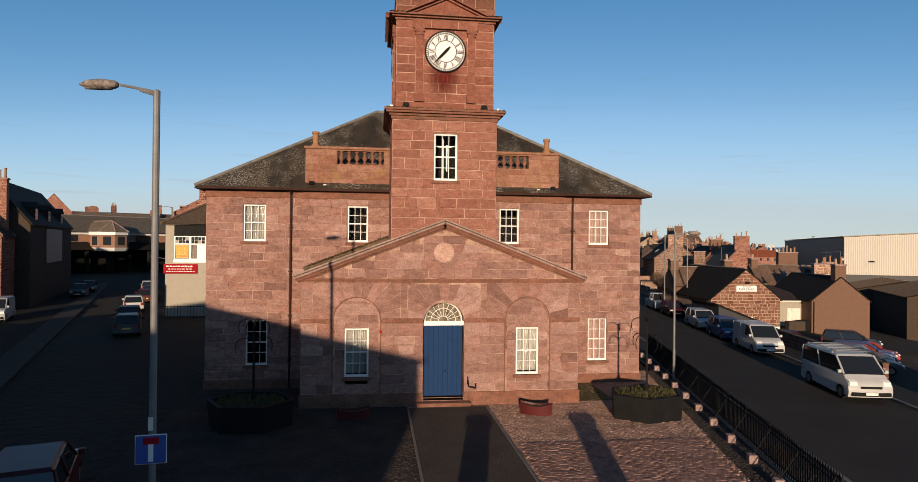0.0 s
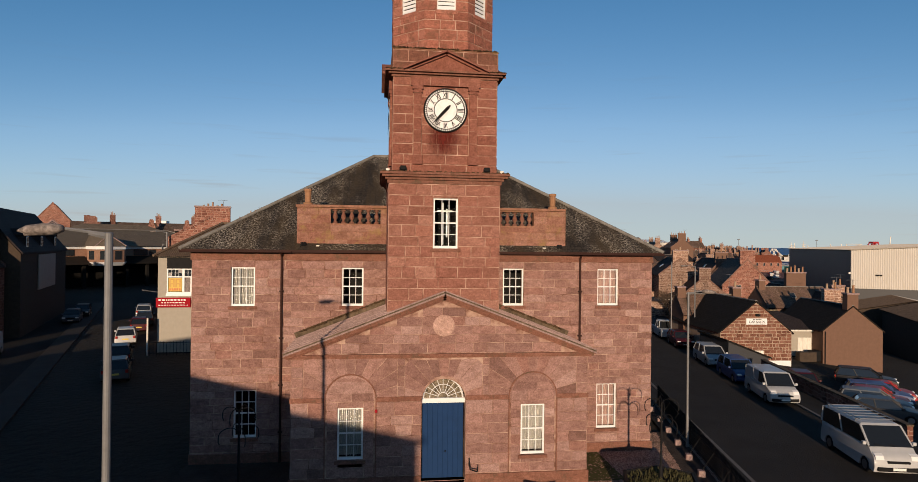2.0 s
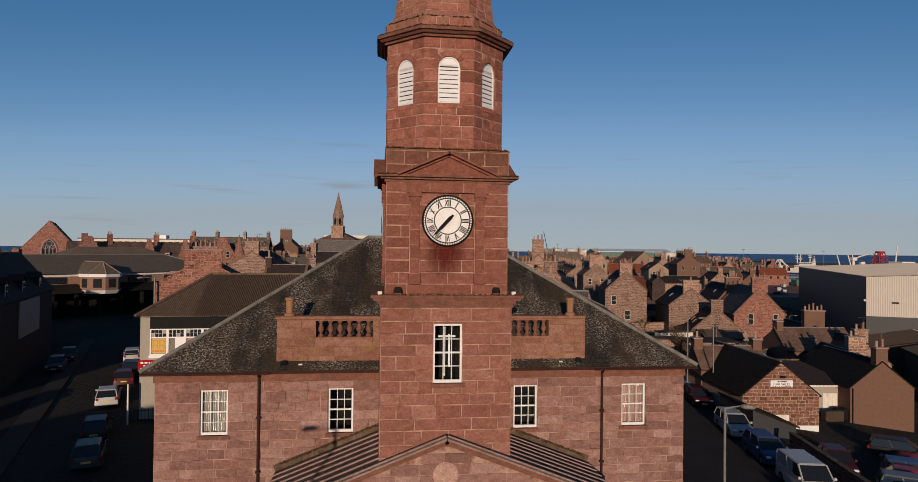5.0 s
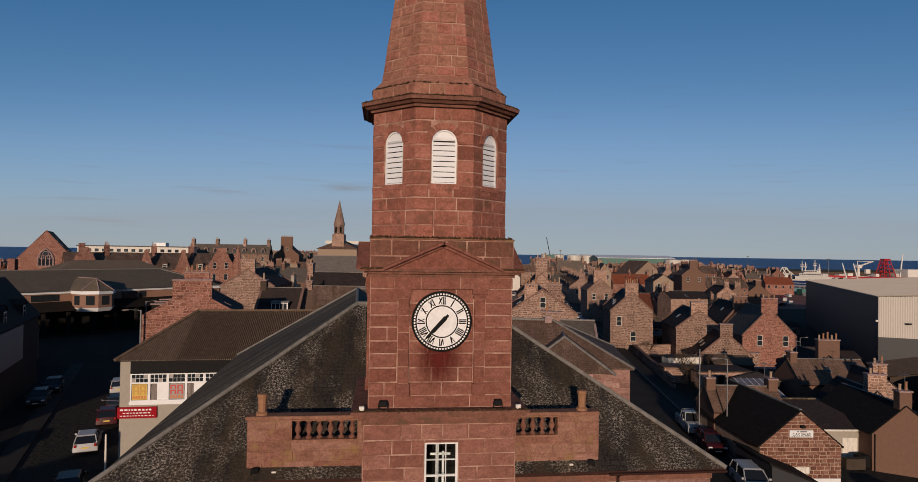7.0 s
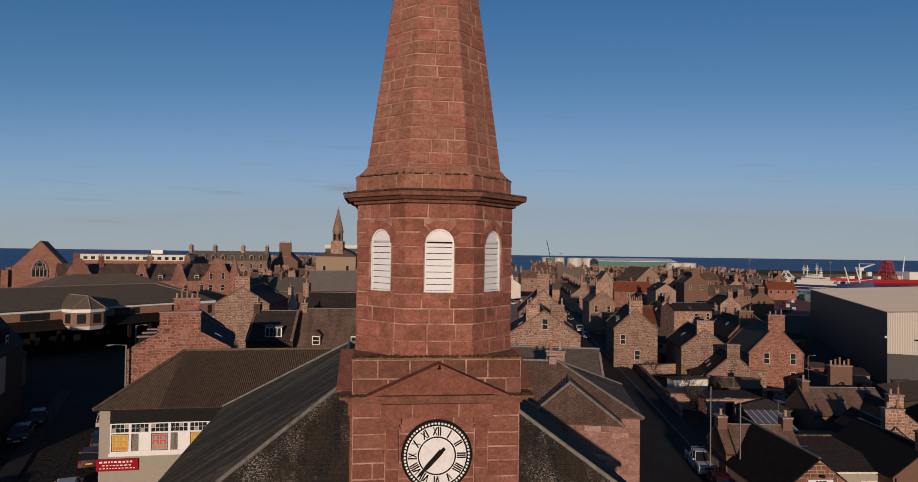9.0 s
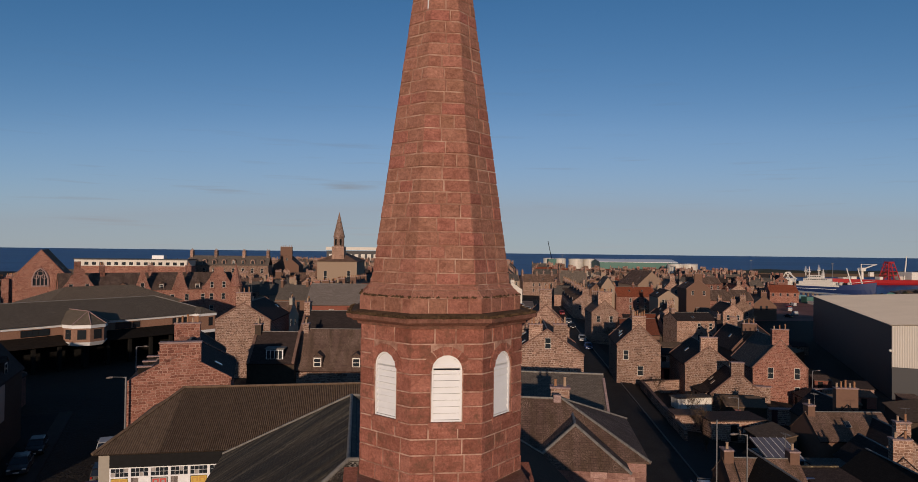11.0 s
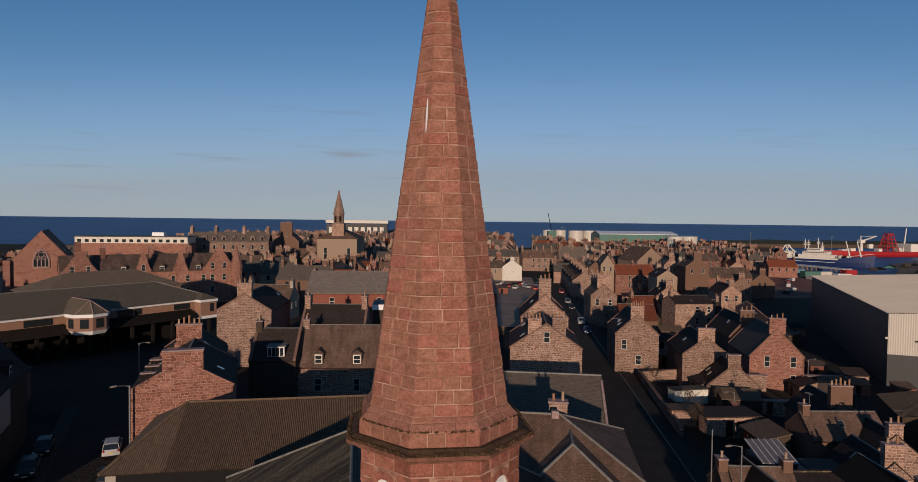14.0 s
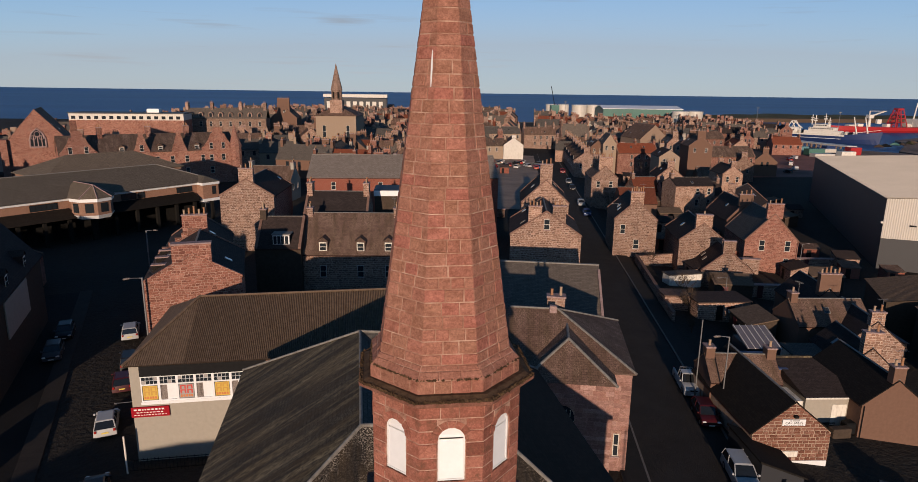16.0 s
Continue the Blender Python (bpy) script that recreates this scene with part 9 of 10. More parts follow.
FAR = [
    proto(9.0, 14, 6.4, 10.0, M_RUBBLE, M_SLATE2, ((0.5, 1.4, 1.5, 0), (13.5, 1.2, 1.5, 0)), (), (), None),
    proto(8.2, 12, 5.6, 9.0, M_RUBBLE2, M_DSLATE, ((0.5, 1.1, 1.5, 0), (11.5, 1.1, 1.4, 0)), (), (), None),
    proto(10.5, 18, 6.0, 10.4, M_HARL, M_SLATE3, ((0.5, 1.2, 1.4, 0), (9, 0.7, 1.2, 0), (17.5, 1.2, 1.4, 0)), (), (), None),
    proto(8.4, 11, 5.2, 8.4, M_CREAM, M_SLATE2, ((0.5, 0.9, 1.3, 0),), (), (), None),
    proto(9.5, 16, 5.2, 9.2, M_RUBBLE2, M_TILE, ((0.5, 1.1, 1.3, 0), (15.5, 1.1, 1.3, 0)), (), (), None),
    proto(8.8, 13, 5.8, 9.4, M_PHARL, M_SLATE3, ((0.5, 1.1, 1.4, 0), (12.5, 1.1, 1.4, 0)), (), (), None),
    proto(8.0, 15, 6.6, 10.0, M_RUBBLE, M_SLATE3, ((0.5, 1.2, 1.6, 0), (7.5, 0.8, 1.4, 0), (14.5, 1.2, 1.6, 0)), (), (), None),
]
LABELS = {M_RUBBLE: "granite rubble house with chimney stacks and a slate roof", M_RUBBLE2: "red rubble house with chimney stacks on its gables", M_HARL: "brown harled house with a slate roof and chimney", M_CREAM: "pale rendered house with a slate roof"}
built = {}
FAR_WORDS = ["granite rubble house with brown slates down the town", "red rubble house with dark slates down the town", "brown harled house with grey slates down the town",
             "pale rendered house with brown slates down the town", "red rubble house with a red tiled roof", "pale pink harled house with grey slates down the town", "granite rubble house with grey slates and three stacks"]


FAR_MATS = [M_PHARL, M_RUBBLE, M_RUBBLE2, M_HARL, M_CREAM, M_DSLATE, M_SLATE2, M_SLATE3, M_TILE, M_POT, M_GLASS, M_PALE]
far_bm = B()


def far_joined(p, m):
    """The furthest houses, joined: walls, slopes, stacks, pots and window openings."""
    h, d, ev, rd = p["w"] / 2, p["d"], p["ev"], p["rd"]
    wi, ri = FAR_MATS.index(p["wm"]), FAR_MATS.index(p["rm"])
    loft(far_bm, [[m @ Vector((xx, yy, z)) for xx, z in ((-h, -8), (h, -8), (h, ev), (0, rd - 0.05), (-h, ev))] for yy in (0, d)], True, wi)
    for s in (-1, 1):
        loft(far_bm, [[m @ Vector((xx, yy, z)) for xx, z in ((s * (h + 0.2), ev - 0.15), (0, rd), (0, rd + 0.14), (s * (h + 0.2), ev - 0.01))] for yy in (-0.06, d + 0.06)], True, ri)
        for q in range(int(d // 4)):
            box(far_bm, s * h - 0.03, s * h + 0.03, 1.45 + q * 4, 2.75 + q * 4, ev - 2.36, ev - 0.45, 11, m)
            box(far_bm, s * h - 0.04, s * h + 0.04, 1.6 + q * 4, 2.6 + q * 4, ev - 2.2, ev - 0.6, 10, m)
        box(far_bm, s * 1.15 - 0.58, s * 1.15 + 0.58, -0.03, 0.03, ev - 1.75, ev + 0.24, 11, m)
        box(far_bm, s * 1.15 - 0.45, s * 1.15 + 0.45, -0.04, 0.04, ev - 1.6, ev + 0.1, 10, m)
        if (int(abs(m.translation.x * 5 + m.translation.y)) + s) % 3 == 0:      # a dormer in the slope
            box(far_bm, *sorted((s * h * 0.42, s * h * 0.86)), d * 0.38, d * 0.38 + 1.5, ev + 0.3, ev + (rd - ev) * 0.55 + 0.5, ri, m)
            box(far_bm, *sorted((s * h * 0.86, s * (h * 0.86 + 0.05))), d * 0.38 + 0.15, d * 0.38 + 1.35, ev + 0.75, ev + (rd - ev) * 0.55 + 0.35, 11, m)
    for st in p["stacks"]:
        box(far_bm, -st[1], st[1], st[0] - 0.45, st[0] + 0.45, rd - 1.0, rd + st[2], wi, m)
        box(far_bm, -st[1] - 0.08, st[1] + 0.08, st[0] - 0.53, st[0] + 0.53, rd + st[2], rd + st[2] + 0.16, 11, m)
        for q in range(3):
            xx = -st[1] + 2 * st[1] * (q + 0.5) / 3
            odd = int(abs(m.translation.x * 7 + m.translation.y * 3) + q * 5) % 5
            if odd:
                box(far_bm, xx - 0.11, xx + 0.11, st[0] - 0.11, st[0] + 0.11, rd + st[2] + 0.16, rd + st[2] + 0.4 + 0.09 * odd, 9 if odd < 3 else wi, m)


def far_house(k, x, y, rz):
    """One of the far houses on the rising ground: walls with window openings, slopes, stacks with pots."""
    p = FAR[k]
    m = pose(x, y, gz(x, y) + 4.0 * min(1, max(0, (y - 330) / 110)), 0, 0, rz)
    if y > 285:
        return far_joined(p, m)
    if ("far", k) in built:
        return copy_thing(built["far", k], m)
    ob = built["far", k] = thing("house", m, FAR_WORDS[k], "house", "far houses of the town")
    h, d, ev, rd = p["w"] / 2, p["d"], p["ev"], p["rd"]
    bm = B()
    loft(bm, [[(xx, yy, z) for xx, z in ((-h, -8), (h, -8), (h, ev), (0, rd - 0.05), (-h, ev))] for yy in (0, d)], True, 0)
    for s in (-1, 1):
        for q in range(int(d // 4)):
            box(bm, s * h - 0.04, s * h + 0.04, 1.6 + q * 4, 2.6 + q * 4, ev - 2.2, ev - 0.6, 1)
        box(bm, s * 1.15 - 0.45, s * 1.15 + 0.45, -0.04, 0.04, ev - 1.6, ev + 0.1, 1)
    part("wall", bm, [p["wm"], M_GLASS], ob)
    for s in (-1, 1):
        bm = B()
        loft(bm, [[(xx, yy, z) for xx, z in ((s * (h + 0.2), ev - 0.15), (0, rd), (0, rd + 0.14), (s * (h + 0.2), ev - 0.01))] for yy in (-0.06, d + 0.06)], True, 0)
        part("roof_slope", bm, p["rm"], ob)
    for st in p["stacks"]:
        bm = B()
        box(bm, -st[1], st[1], st[0] - 0.45, st[0] + 0.45, rd - 1.0, rd + st[2], 0)
        box(bm, -st[1] - 0.08, st[1] + 0.08, st[0] - 0.53, st[0] + 0.53, rd + st[2], rd + st[2] + 0.16, 1)
        for q in range(3):
            xx = -st[1] + 2 * st[1] * (q + 0.5) / 3
            box(bm, xx - 0.13, xx + 0.13, st[0] - 0.13, st[0] + 0.13, rd + st[2] + 0.16, rd + st[2] + 0.85, 2)
        part("chimney", bm, [p["wm"], M_PALE, M_POT], ob)
    return ob


def put_house(kind, k, x, y, rz):
    if kind == "far":
        return far_house(k, x, y, rz)
    p = PROTOS[k]
    m = pose(x, y, gz(x, y), 0, 0, rz)
    if (kind, k) in built:
        return copy_thing(built[kind, k], m)
    built[kind, k] = gable_house(m, p["w"], p["d"], p["ev"], p["rd"], -2.5, p["wm"], p["rm"], LABELS[p["wm"]] , p["stacks"], p["windows"], skews=p["skews"], side_windows=p["side"], group="houses of the town")
    return built[kind, k]


rng = random.Random(77)
for j in range(34):
    for i in range(-17, 24):
        a, b = i * 11.2 + rng.uniform(-1.6, 1.6), 128 + j * 14.0 + rng.uniform(-2.0, 2.0)
        x, y = a * RY + (b - 128) * RX + 8, 128 + (b - 128) * RY - a * RX
        if not (96 < y < 560) or x > 212 or x < -210 or (x > 150 and y < 265):
            continue
        s = road_side(x, y)
        if -19 < s < 5 or any((x - lx) ** 2 + (y - ly) ** 2 < (lr + 5) ** 2 for lx, ly, lr in LANDMARKS):
            continue
        if y > 330 and rng.random() < 0.25 or x < -150 and rng.random() < 0.3:
            continue
        across = rng.random() < (0.5 if s < 0 else 0.42)
        near = y < 215
        k = rng.randrange(5)
        if not near and rng.random() < 0.3:
            k = 5 + rng.randrange(2)
        rz = ROAD_TURN + rng.uniform(-4, 4) + (90 if across else 0)
        if x < -30:
            rz += 22
        px, py = (x + 5, y) if across else (x, y - 5)
        put_house("near" if near else "far", k, px, py, rz)
for j in range(13):
    for i in range(8):
        x, y = 219 + i * 11.4 + rng.uniform(-2, 2), 356 + j * 19 + rng.uniform(-4, 4)
        if x < (259 if y < 430 else 298) and (x - 200) ** 2 + (y - 305) ** 2 > 3000 and rng.random() < 0.72:
            far_house(rng.choice((0, 1, 1, 1, 4, 6)), x, y, ROAD_TURN + rng.uniform(-8, 8) + rng.choice((0, 90)))
for how, x, y, w, d, ev, rd, wm, rm, stk in QUARTER:
    words = {M_RUBBLE: "granite rubble", M_RUBBLE2: "red rubble", M_HARL: "brown harled", M_PHARL: "pale pink harled"}[wm] + " house with a " + {M_TILE: "red tiled", M_DSLATE: "dark slate", M_SLATE2: "brown slate", M_SLATE3: "grey slate"}[rm] + " roof in the town"
    rows = [z for z in (ev - 2.3, ev - 5.2) if z > 0.5][:1 if how == "gable" else 2]
    if how == "gable":
        gable_house(pose(x, y, gz(x, y), 0, 0, -10), w, d, ev, rd, -2, wm, rm, words, ((0.45, *stk), (d - 0.5, stk[0] * 0.9, stk[1] * 0.8, max(2, stk[2]))) if stk else ((d - 0.5, 0.8, 1.3, 3),), [(sx * w * 0.24, z, 0.9, 1.6) for sx in (-1, 1) for z in rows], skews=M_SKEW if stk else None, group="houses of the middle town")
    else:
        gable_house(pose(x, y, gz(x - d / 2, y), 0, 0, 90), w, d, ev, rd, -2, wm, rm, words, ((0.5, *stk), (d - 0.5, *stk), (d * 0.5, 0.7, 1.1, 3)) if stk else ((d - 0.5, 0.7, 1.2, 3),), (), skews=M_SKEW if stk else None, group="houses of the middle town",
                    side_windows=[(-1, 1.6 + 3.1 * i, z, 0.9, 1.6) for i in range(int((d - 1.5) // 3.1)) for z in rows])
# terraces that line the street
for sd, y0, ln, rot in ((6.2, 226, 98, 0),):
    x, y = road_pt(sd, y0)
    tr2 = gable_house(pose(x, y, gz(x, y), 0, 0, ROAD_TURN), 9.0, ln, 6.0, 9.4, -2, M_RUBBLE, M_DSLATE, "long granite terrace with chimney stacks along the street",
                      [(0.5 + 11.0 * i, 1.1, 1.3, 4) for i in range(int(ln // 11) + 1)], ((-1.9, 3.4, 0.9, 1.6), (1.9, 3.4, 0.9, 1.6)), name="terrace", category="terrace", skews=M_SKEW,
                      dormers=[(-1 if sd > 0 else 1, 4.0 + 11.0 * i) for i in range(int(ln // 11))], side_windows=[(-1, 2.5 + 3.6 * i, 3.2, 0.9, 1.6) for i in range(int(ln // 3.7))] if sd > 0 else ())
tagged(new("far_houses", mesh_of("far_houses", far_bm, FAR_MATS)), "crowd of small stone houses with chimneys down the town", "houses", kind="stuff")
gable_house(pose(56.6, 277, -0.2, 0, 0, -6), 8.4, 12, 6.2, 9.2, -2, M_TANK, M_DSLATE, "white painted gabled house with a chimney", ((0.5, 0.8, 1.2, 2),), ())
gable_house(pose(129, 300, gz(129, 300), 0, 0, 6), 14.5, 20, 12.6, 19.0, -2, M_THARL, M_SLATE2, "broad gabled hall with a dark slate roof", (), (), name="hall", category="hall")
gable_house(pose(84, 152, gz(84, 152), 0, 0, -43), 10.5, 17, 6.5, 10.6, -2, M_RUBBLE, M_DSLATE, "long dark slated store with a chimney on its gable", ((0.5, 0.8, 1.8, 2),), (), skews=M_SKEW, name="store", category="store")
for x, y, rz, w, d, ev, rd, wm, rm, sk in ((94, 206, -12, 8.4, 12, 6.4, 10.0, M_RUBBLE, M_DSLATE, 1),
                                           (121, 214, 74, 8.0, 13, 5.8, 9.2, M_HARL, M_SLATE2, 0), 
                                           (143, 246, -16, 8.0, 12, 6.4, 9.8, M_RUBBLE, M_SLATE2, 1), (93, 168, -12, 6.5, 8, 4.0, 6.6, M_HARL, M_DSLATE, 0)):
    gable_house(pose(x, y, gz(x, y), 0, 0, rz), w, d, ev, rd, -2, wm, rm, LABELS[wm], ((0.5, 1.1, 1.7, 3), (d - 0.5, 1.0, 1.5, 3)) if sk else ((0.5, 0.8, 1.4, 2),), ((-1.4, 3.4, 0.9, 1.5), (1.6, 3.4, 0.9, 1.5)) if sk else (), skews=M_SKEW if sk else None, group="houses behind the shed yard")
gable_house(pose(61.3, 144.5, gz(60, 143), 0, 0, 82), 7.0, 8, 6.6, 9.6, -2, M_HARL, M_TILE, "small house with a red tiled roof", (), ())
gable_house(pose(93.0, 174, gz(86, 174), 0, 0, 80), 9.0, 16, 6.4, 9.4, -2, M_RUBBLE, M_DSLATE, "long granite house with a dark slate roof", ((0.5, 0.8, 1.1, 2), (15.5, 0.8, 1.1, 2)), ())

# lean-tos, stores and yard walls between the houses
def lean_to(w, d, h0, h1, wm, rm, label):
    ob = thing("outhouse", pose(0, 0, 0), label, "outhouse", "outhouses in the back yards")
    bm = B()
    loft(bm, [[(x, y, z) for y, z in ((0, -1.2), (d, -1.2), (d, h1), (0, h0))] for x in (0, w)])
    part("wall", bm, wm, ob)
    bm = B()
    loft(bm, [[(x, y, z) for y, z in ((-0.2, h0 - 0.03), (d + 0.1, h1 + 0.03), (d + 0.1, h1 + 0.15), (-0.2, h0 + 0.09))] for x in (-0.15, w + 0.15)])
    part("roof", bm, rm, ob)
    part("door", bbox(w * 0.2, w * 0.2 + 0.9, -0.04, 0.02, -0.2, 1.85, 0.01), M_REDP if w > 5 else M_IRON, ob)
    return ob


YARDS = [lean_to(4.2, 3.0, 2.3, 3.2, M_RUBBLE, M_DSLATE, "rubble outhouse with a lean-to slate roof"), lean_to(5.6, 3.4, 2.2, 3.0, M_DHARL, M_CORR, "dark harled outhouse with a sheeted roof"),
         lean_to(3.2, 2.6, 2.1, 2.7, M_BRICK, M_SLATE2, "small brick outhouse with a brown roof"), lean_to(7.0, 0.4, 1.9, 1.95, M_RUBBLE, M_PALE, "rubble yard wall with a pale coping")]
rng = random.Random(404)
spots = [None] * 4
n = 0
for _ in range(1600):
    if n >= 104:
        break
    b, s = rng.uniform(80, 235), rng.uniform(8, 62)
    if rng.random() < 0.25:
        b, s = rng.uniform(110, 235), rng.uniform(-70, -22)
    x, y = road_pt(s, b)
    if s > 0 and (x > 96 and y < 165 or x > 70 and y < 100) or any((x - q[0]) ** 2 + (y - q[1]) ** 2 < 32 for q in spots if q):
        continue
    k = n % 4
    m = pose(x, y, gz(x, y), 0, 0, ROAD_TURN + rng.choice((0, 0, 90, -90)) + rng.uniform(-6, 6))
    if spots[k] is None:
        YARDS[k].matrix_basis = m
        spots[k] = (x, y)
    else:
        copy_thing(YARDS[k], m)
        spots.append((x, y))
    n += 1

# left side of the left street, and the row behind the camera that throws the long shade
lh = gable_house(pose(-37.6, 60.1, 0, 0, 0, 14), 8.6, 4.2, 6.8, 10.9, -0.5, M_RUBBLE2, M_DSLATE, "red rubble gabled house beside the shaded street", ((0.5, 1.1, 1.9, 4), (3.7, 0.7, 2.1, 3)), (), skews=M_SKEW)
chimney(lh, 3.4, 3.6, 6.6, 12.4, 0.45, 0.42, 2, M_RUBBLE2)
part("meter_box", bbox(2.6, 3.1, -0.12, 0.0, 1.6, 2.3, 0.02), M_OFFW, lh)
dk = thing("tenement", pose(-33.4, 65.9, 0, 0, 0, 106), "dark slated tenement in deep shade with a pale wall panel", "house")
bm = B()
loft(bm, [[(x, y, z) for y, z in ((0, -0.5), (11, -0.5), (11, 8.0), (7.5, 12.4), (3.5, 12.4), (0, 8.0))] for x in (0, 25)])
# the street's deep shade is put into this wall's colour
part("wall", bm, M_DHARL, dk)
bm = B()
loft(bm, [[(x, y, z) for y, z in ((-0.2, 7.9), (3.5, 12.45), (7.5, 12.45), (11.2, 7.9), (11.2, 8.1), (7.5, 12.65), (3.5, 12.65), (-0.2, 8.1))] for x in (-0.2, 25.2)])
part("roof", bm, M_DSLATE, dk)
part("wall_panel", bbox(7.6, 17.0, -0.15, -0.02, 4.0, 7.75, 0.02), M_CREAM, dk, "pale painted panel")
for x in (4, 11, 19):
    dormer(dk, pose(x, 0, 0), 8.0, math.atan2(4.5, 3.5), M_DSLATE)
chimney(dk, 0.6, 5.5, 11.6, 14.2, 0.5, 1.2, 2, M_RUBBLE)
# out-of-view blocks, their heights chosen to shade the arcade's lower storey
for x, y, w, d, e, r in ((-56.0, 66.0, 13, 24, 8.0, 11.8), (-71.0, 70.0, 13, 26, 7.2, 10.8), (-51.0, 97.0, 9.5, 9, 4.2, 6.4)):
    gable_house(pose(x, y, 0, 0, 0, 14), w, d, e, r, -0.5, M_RUBBLE2, M_DSLATE, "large unseen tenement set to shade the arcade", ((0.6, 1.5, 1.6, 4),), (), skews=M_SKEW, name="tenement", category="house")
ROW = math.degrees(math.atan2(28.7, -13.6))
# three unseen rows: one inferred from its facade shadow, two added to block sky
for x, y, d, e, r in ((-5.7, -14.8, 32.0, 8.2, 8.45), (-21.0, 17.2, 9.0, 5.4, 6.2), (-26.6, 29.0, 8.5, 2.4, 3.1)):
    th = thing("street_row", pose(x, y, 0, 0, 0, ROW), "unseen granite row added to throw shade over the street", "terrace", "rows along the shaded street")
    part("wall", box(B(), 0, d, 0, 9, -0.4, e), M_RUBBLE, th)
    bm = B()
    loft(bm, [[(xx, yy, z) for yy, z in ((-0.2, e), (4.5, r), (9.2, e), (9.2, e - 0.15), (-0.2, e - 0.15))] for xx in (-0.15, d + 0.15)])
    part("roof", bm, M_DSLATE, th)
# added out of view, only to throw shade on the sales yard
gable_house(pose(31.2, 13.5, gz(31, 16), 0, 0, HOUSE_TURN), 9, 11, 2.3, 2.9, -2, M_RUBBLE, M_SLATE2, "low unseen store added to shade the sales yard", (), (), name="store", category="store")
# dwarf wall between the footway and the sales yard
yw = thing("yard_wall", pose(0, 0, 0), "low dark rubble wall along the sales yard", "wall")
for i in range(9):
    (xa, ya), (xb, yb) = road_pt(2.05, 29.5 + 2 * i), road_pt(2.05, 31.5 + 2 * i)
    m = Matrix.Translation((xa, ya, gz(xa, ya))) @ Matrix.Rotation(math.atan2(yb - ya, xb - xa), 4, "Z")
    bm = B()
    box(bm, 0.004, 1.996, -0.14, 0.14, -0.6, 1.0, 0, m)
    part("wall_length", bm, M_RUBBLE2, yw)
    bm = B()
    box(bm, 0.006, 1.994, -0.18, 0.18, 1.002, 1.08, 0, m)
    part("coping", bm, M_CRUST, yw)

for (xa, ya), (xb, yb), h in (((45.2, 112.3), (52.8, 113.6), 1.5), ((38.6, 84.5), (45.4, 114.0), 1.2)):
    m = Matrix.Translation((xa, ya, gz(xa, ya))) @ Matrix.Rotation(math.atan2(yb - ya, xb - xa), 4, "Z")
    ln = math.hypot(xb - xa, yb - ya)
    gw = thing("garden_wall", m, "low rubble garden wall with a flat coping", "wall", "garden walls")
    for i in range(int(ln // 3) + 1):
        a, b = i * 3.0, min(ln, i * 3.0 + 2.99)
        if b - a > 0.1:
            part("wall_length", box(B(), a, b, -0.2, 0.2, -1.5, h), M_RUBBLE, gw)
            part("coping", box(B(), a, b, -0.26, 0.26, h + 0.002, h + 0.1), M_SKEW, gw)

# ---- street furniture ----
def lamp_post(x, y, h, arm, turn, label, thick=0.09, head=True, base=None):
    z = gz(x, y) if base is None else base
    ob = thing("street_lamp", pose(x, y, z, 0, 0, turn), label, "street lamp", "street lamps")
    bm = turned(B(), [(thick * 1.25, 0), (thick * 1.25, 1.6), (thick, 1.7), (thick * 0.95, h), (thick * 0.6, h + 0.02)], 12)
    part("column", bm, M_GALV, ob, smooth=False)
    if head:
        bm = B()
        rod(bm, (0, 0, h - 0.06), (0.30, 0, h + 0.0), 0.055, 6, 0.035)
        rod(bm, (0.0, 0, h - 0.02), (arm - 0.3, 0, h + 0.07), 0.028, 6)
        part("bracket", bm, M_GALV, ob)
        bm = B()
        rings = []
        for t, w, a, b in ((0, 0.05, 0.06, 0.03), (0.1, 0.11, 0.10, 0.06), (0.45, 0.15, 0.12, 0.09), (0.8, 0.14, 0.09, 0.06), (1.0, 0.03, 0.02, 0.01)):
            xx = arm - 0.28 + 0.66 * t
            zc = h + 0.05 - 0.03 * t
            rings.append([(xx, w * math.cos(p), zc + (a if math.sin(p) > 0 else b) * math.sin(p)) for p in [2 * math.pi * i / 10 for i in range(10)]])
        loft(bm, rings)
        hd = part("lamp_head", bm, M_LAMPH, ob, "weathered lamp head streaked with dirt", smooth=True)
        bowl = B()
        rings = []
        for t, w in ((0.16, 0.05), (0.3, 0.10), (0.6, 0.115), (0.85, 0.06)):
            xx = arm - 0.28 + 0.66 * t
            rings.append([(xx, w * math.cos(p), h + 0.05 - 0.03 * t - 0.03 - 0.055 * abs(math.sin(p))) for p in [math.pi * i / 6 for i in range(7)]])
        loft(bowl, rings)
        part("bowl", bowl, M_LAMPH, hd, smooth=True)
    return ob


main_lamp = lamp_post(-4.16, 11.72, 9.55, 0.95, 188, "tall galvanised street lamp with a no-through-road sign", 0.068, base=-0.1)
sn = part("road_sign", bbox(-0.28, 0.28, 0.13, 0.15, 2.42, 2.98, 0.01), M_WHITE, main_lamp, "square blue road sign")
part("sign_face", box(B(), -0.265, 0.265, 0.151, 0.155, 2.435, 2.965), M_SIGNBLUE, sn)
part("sign_stem", box(B(), -0.045, 0.045, 0.156, 0.159, 2.47, 2.84), M_WHITE, sn)
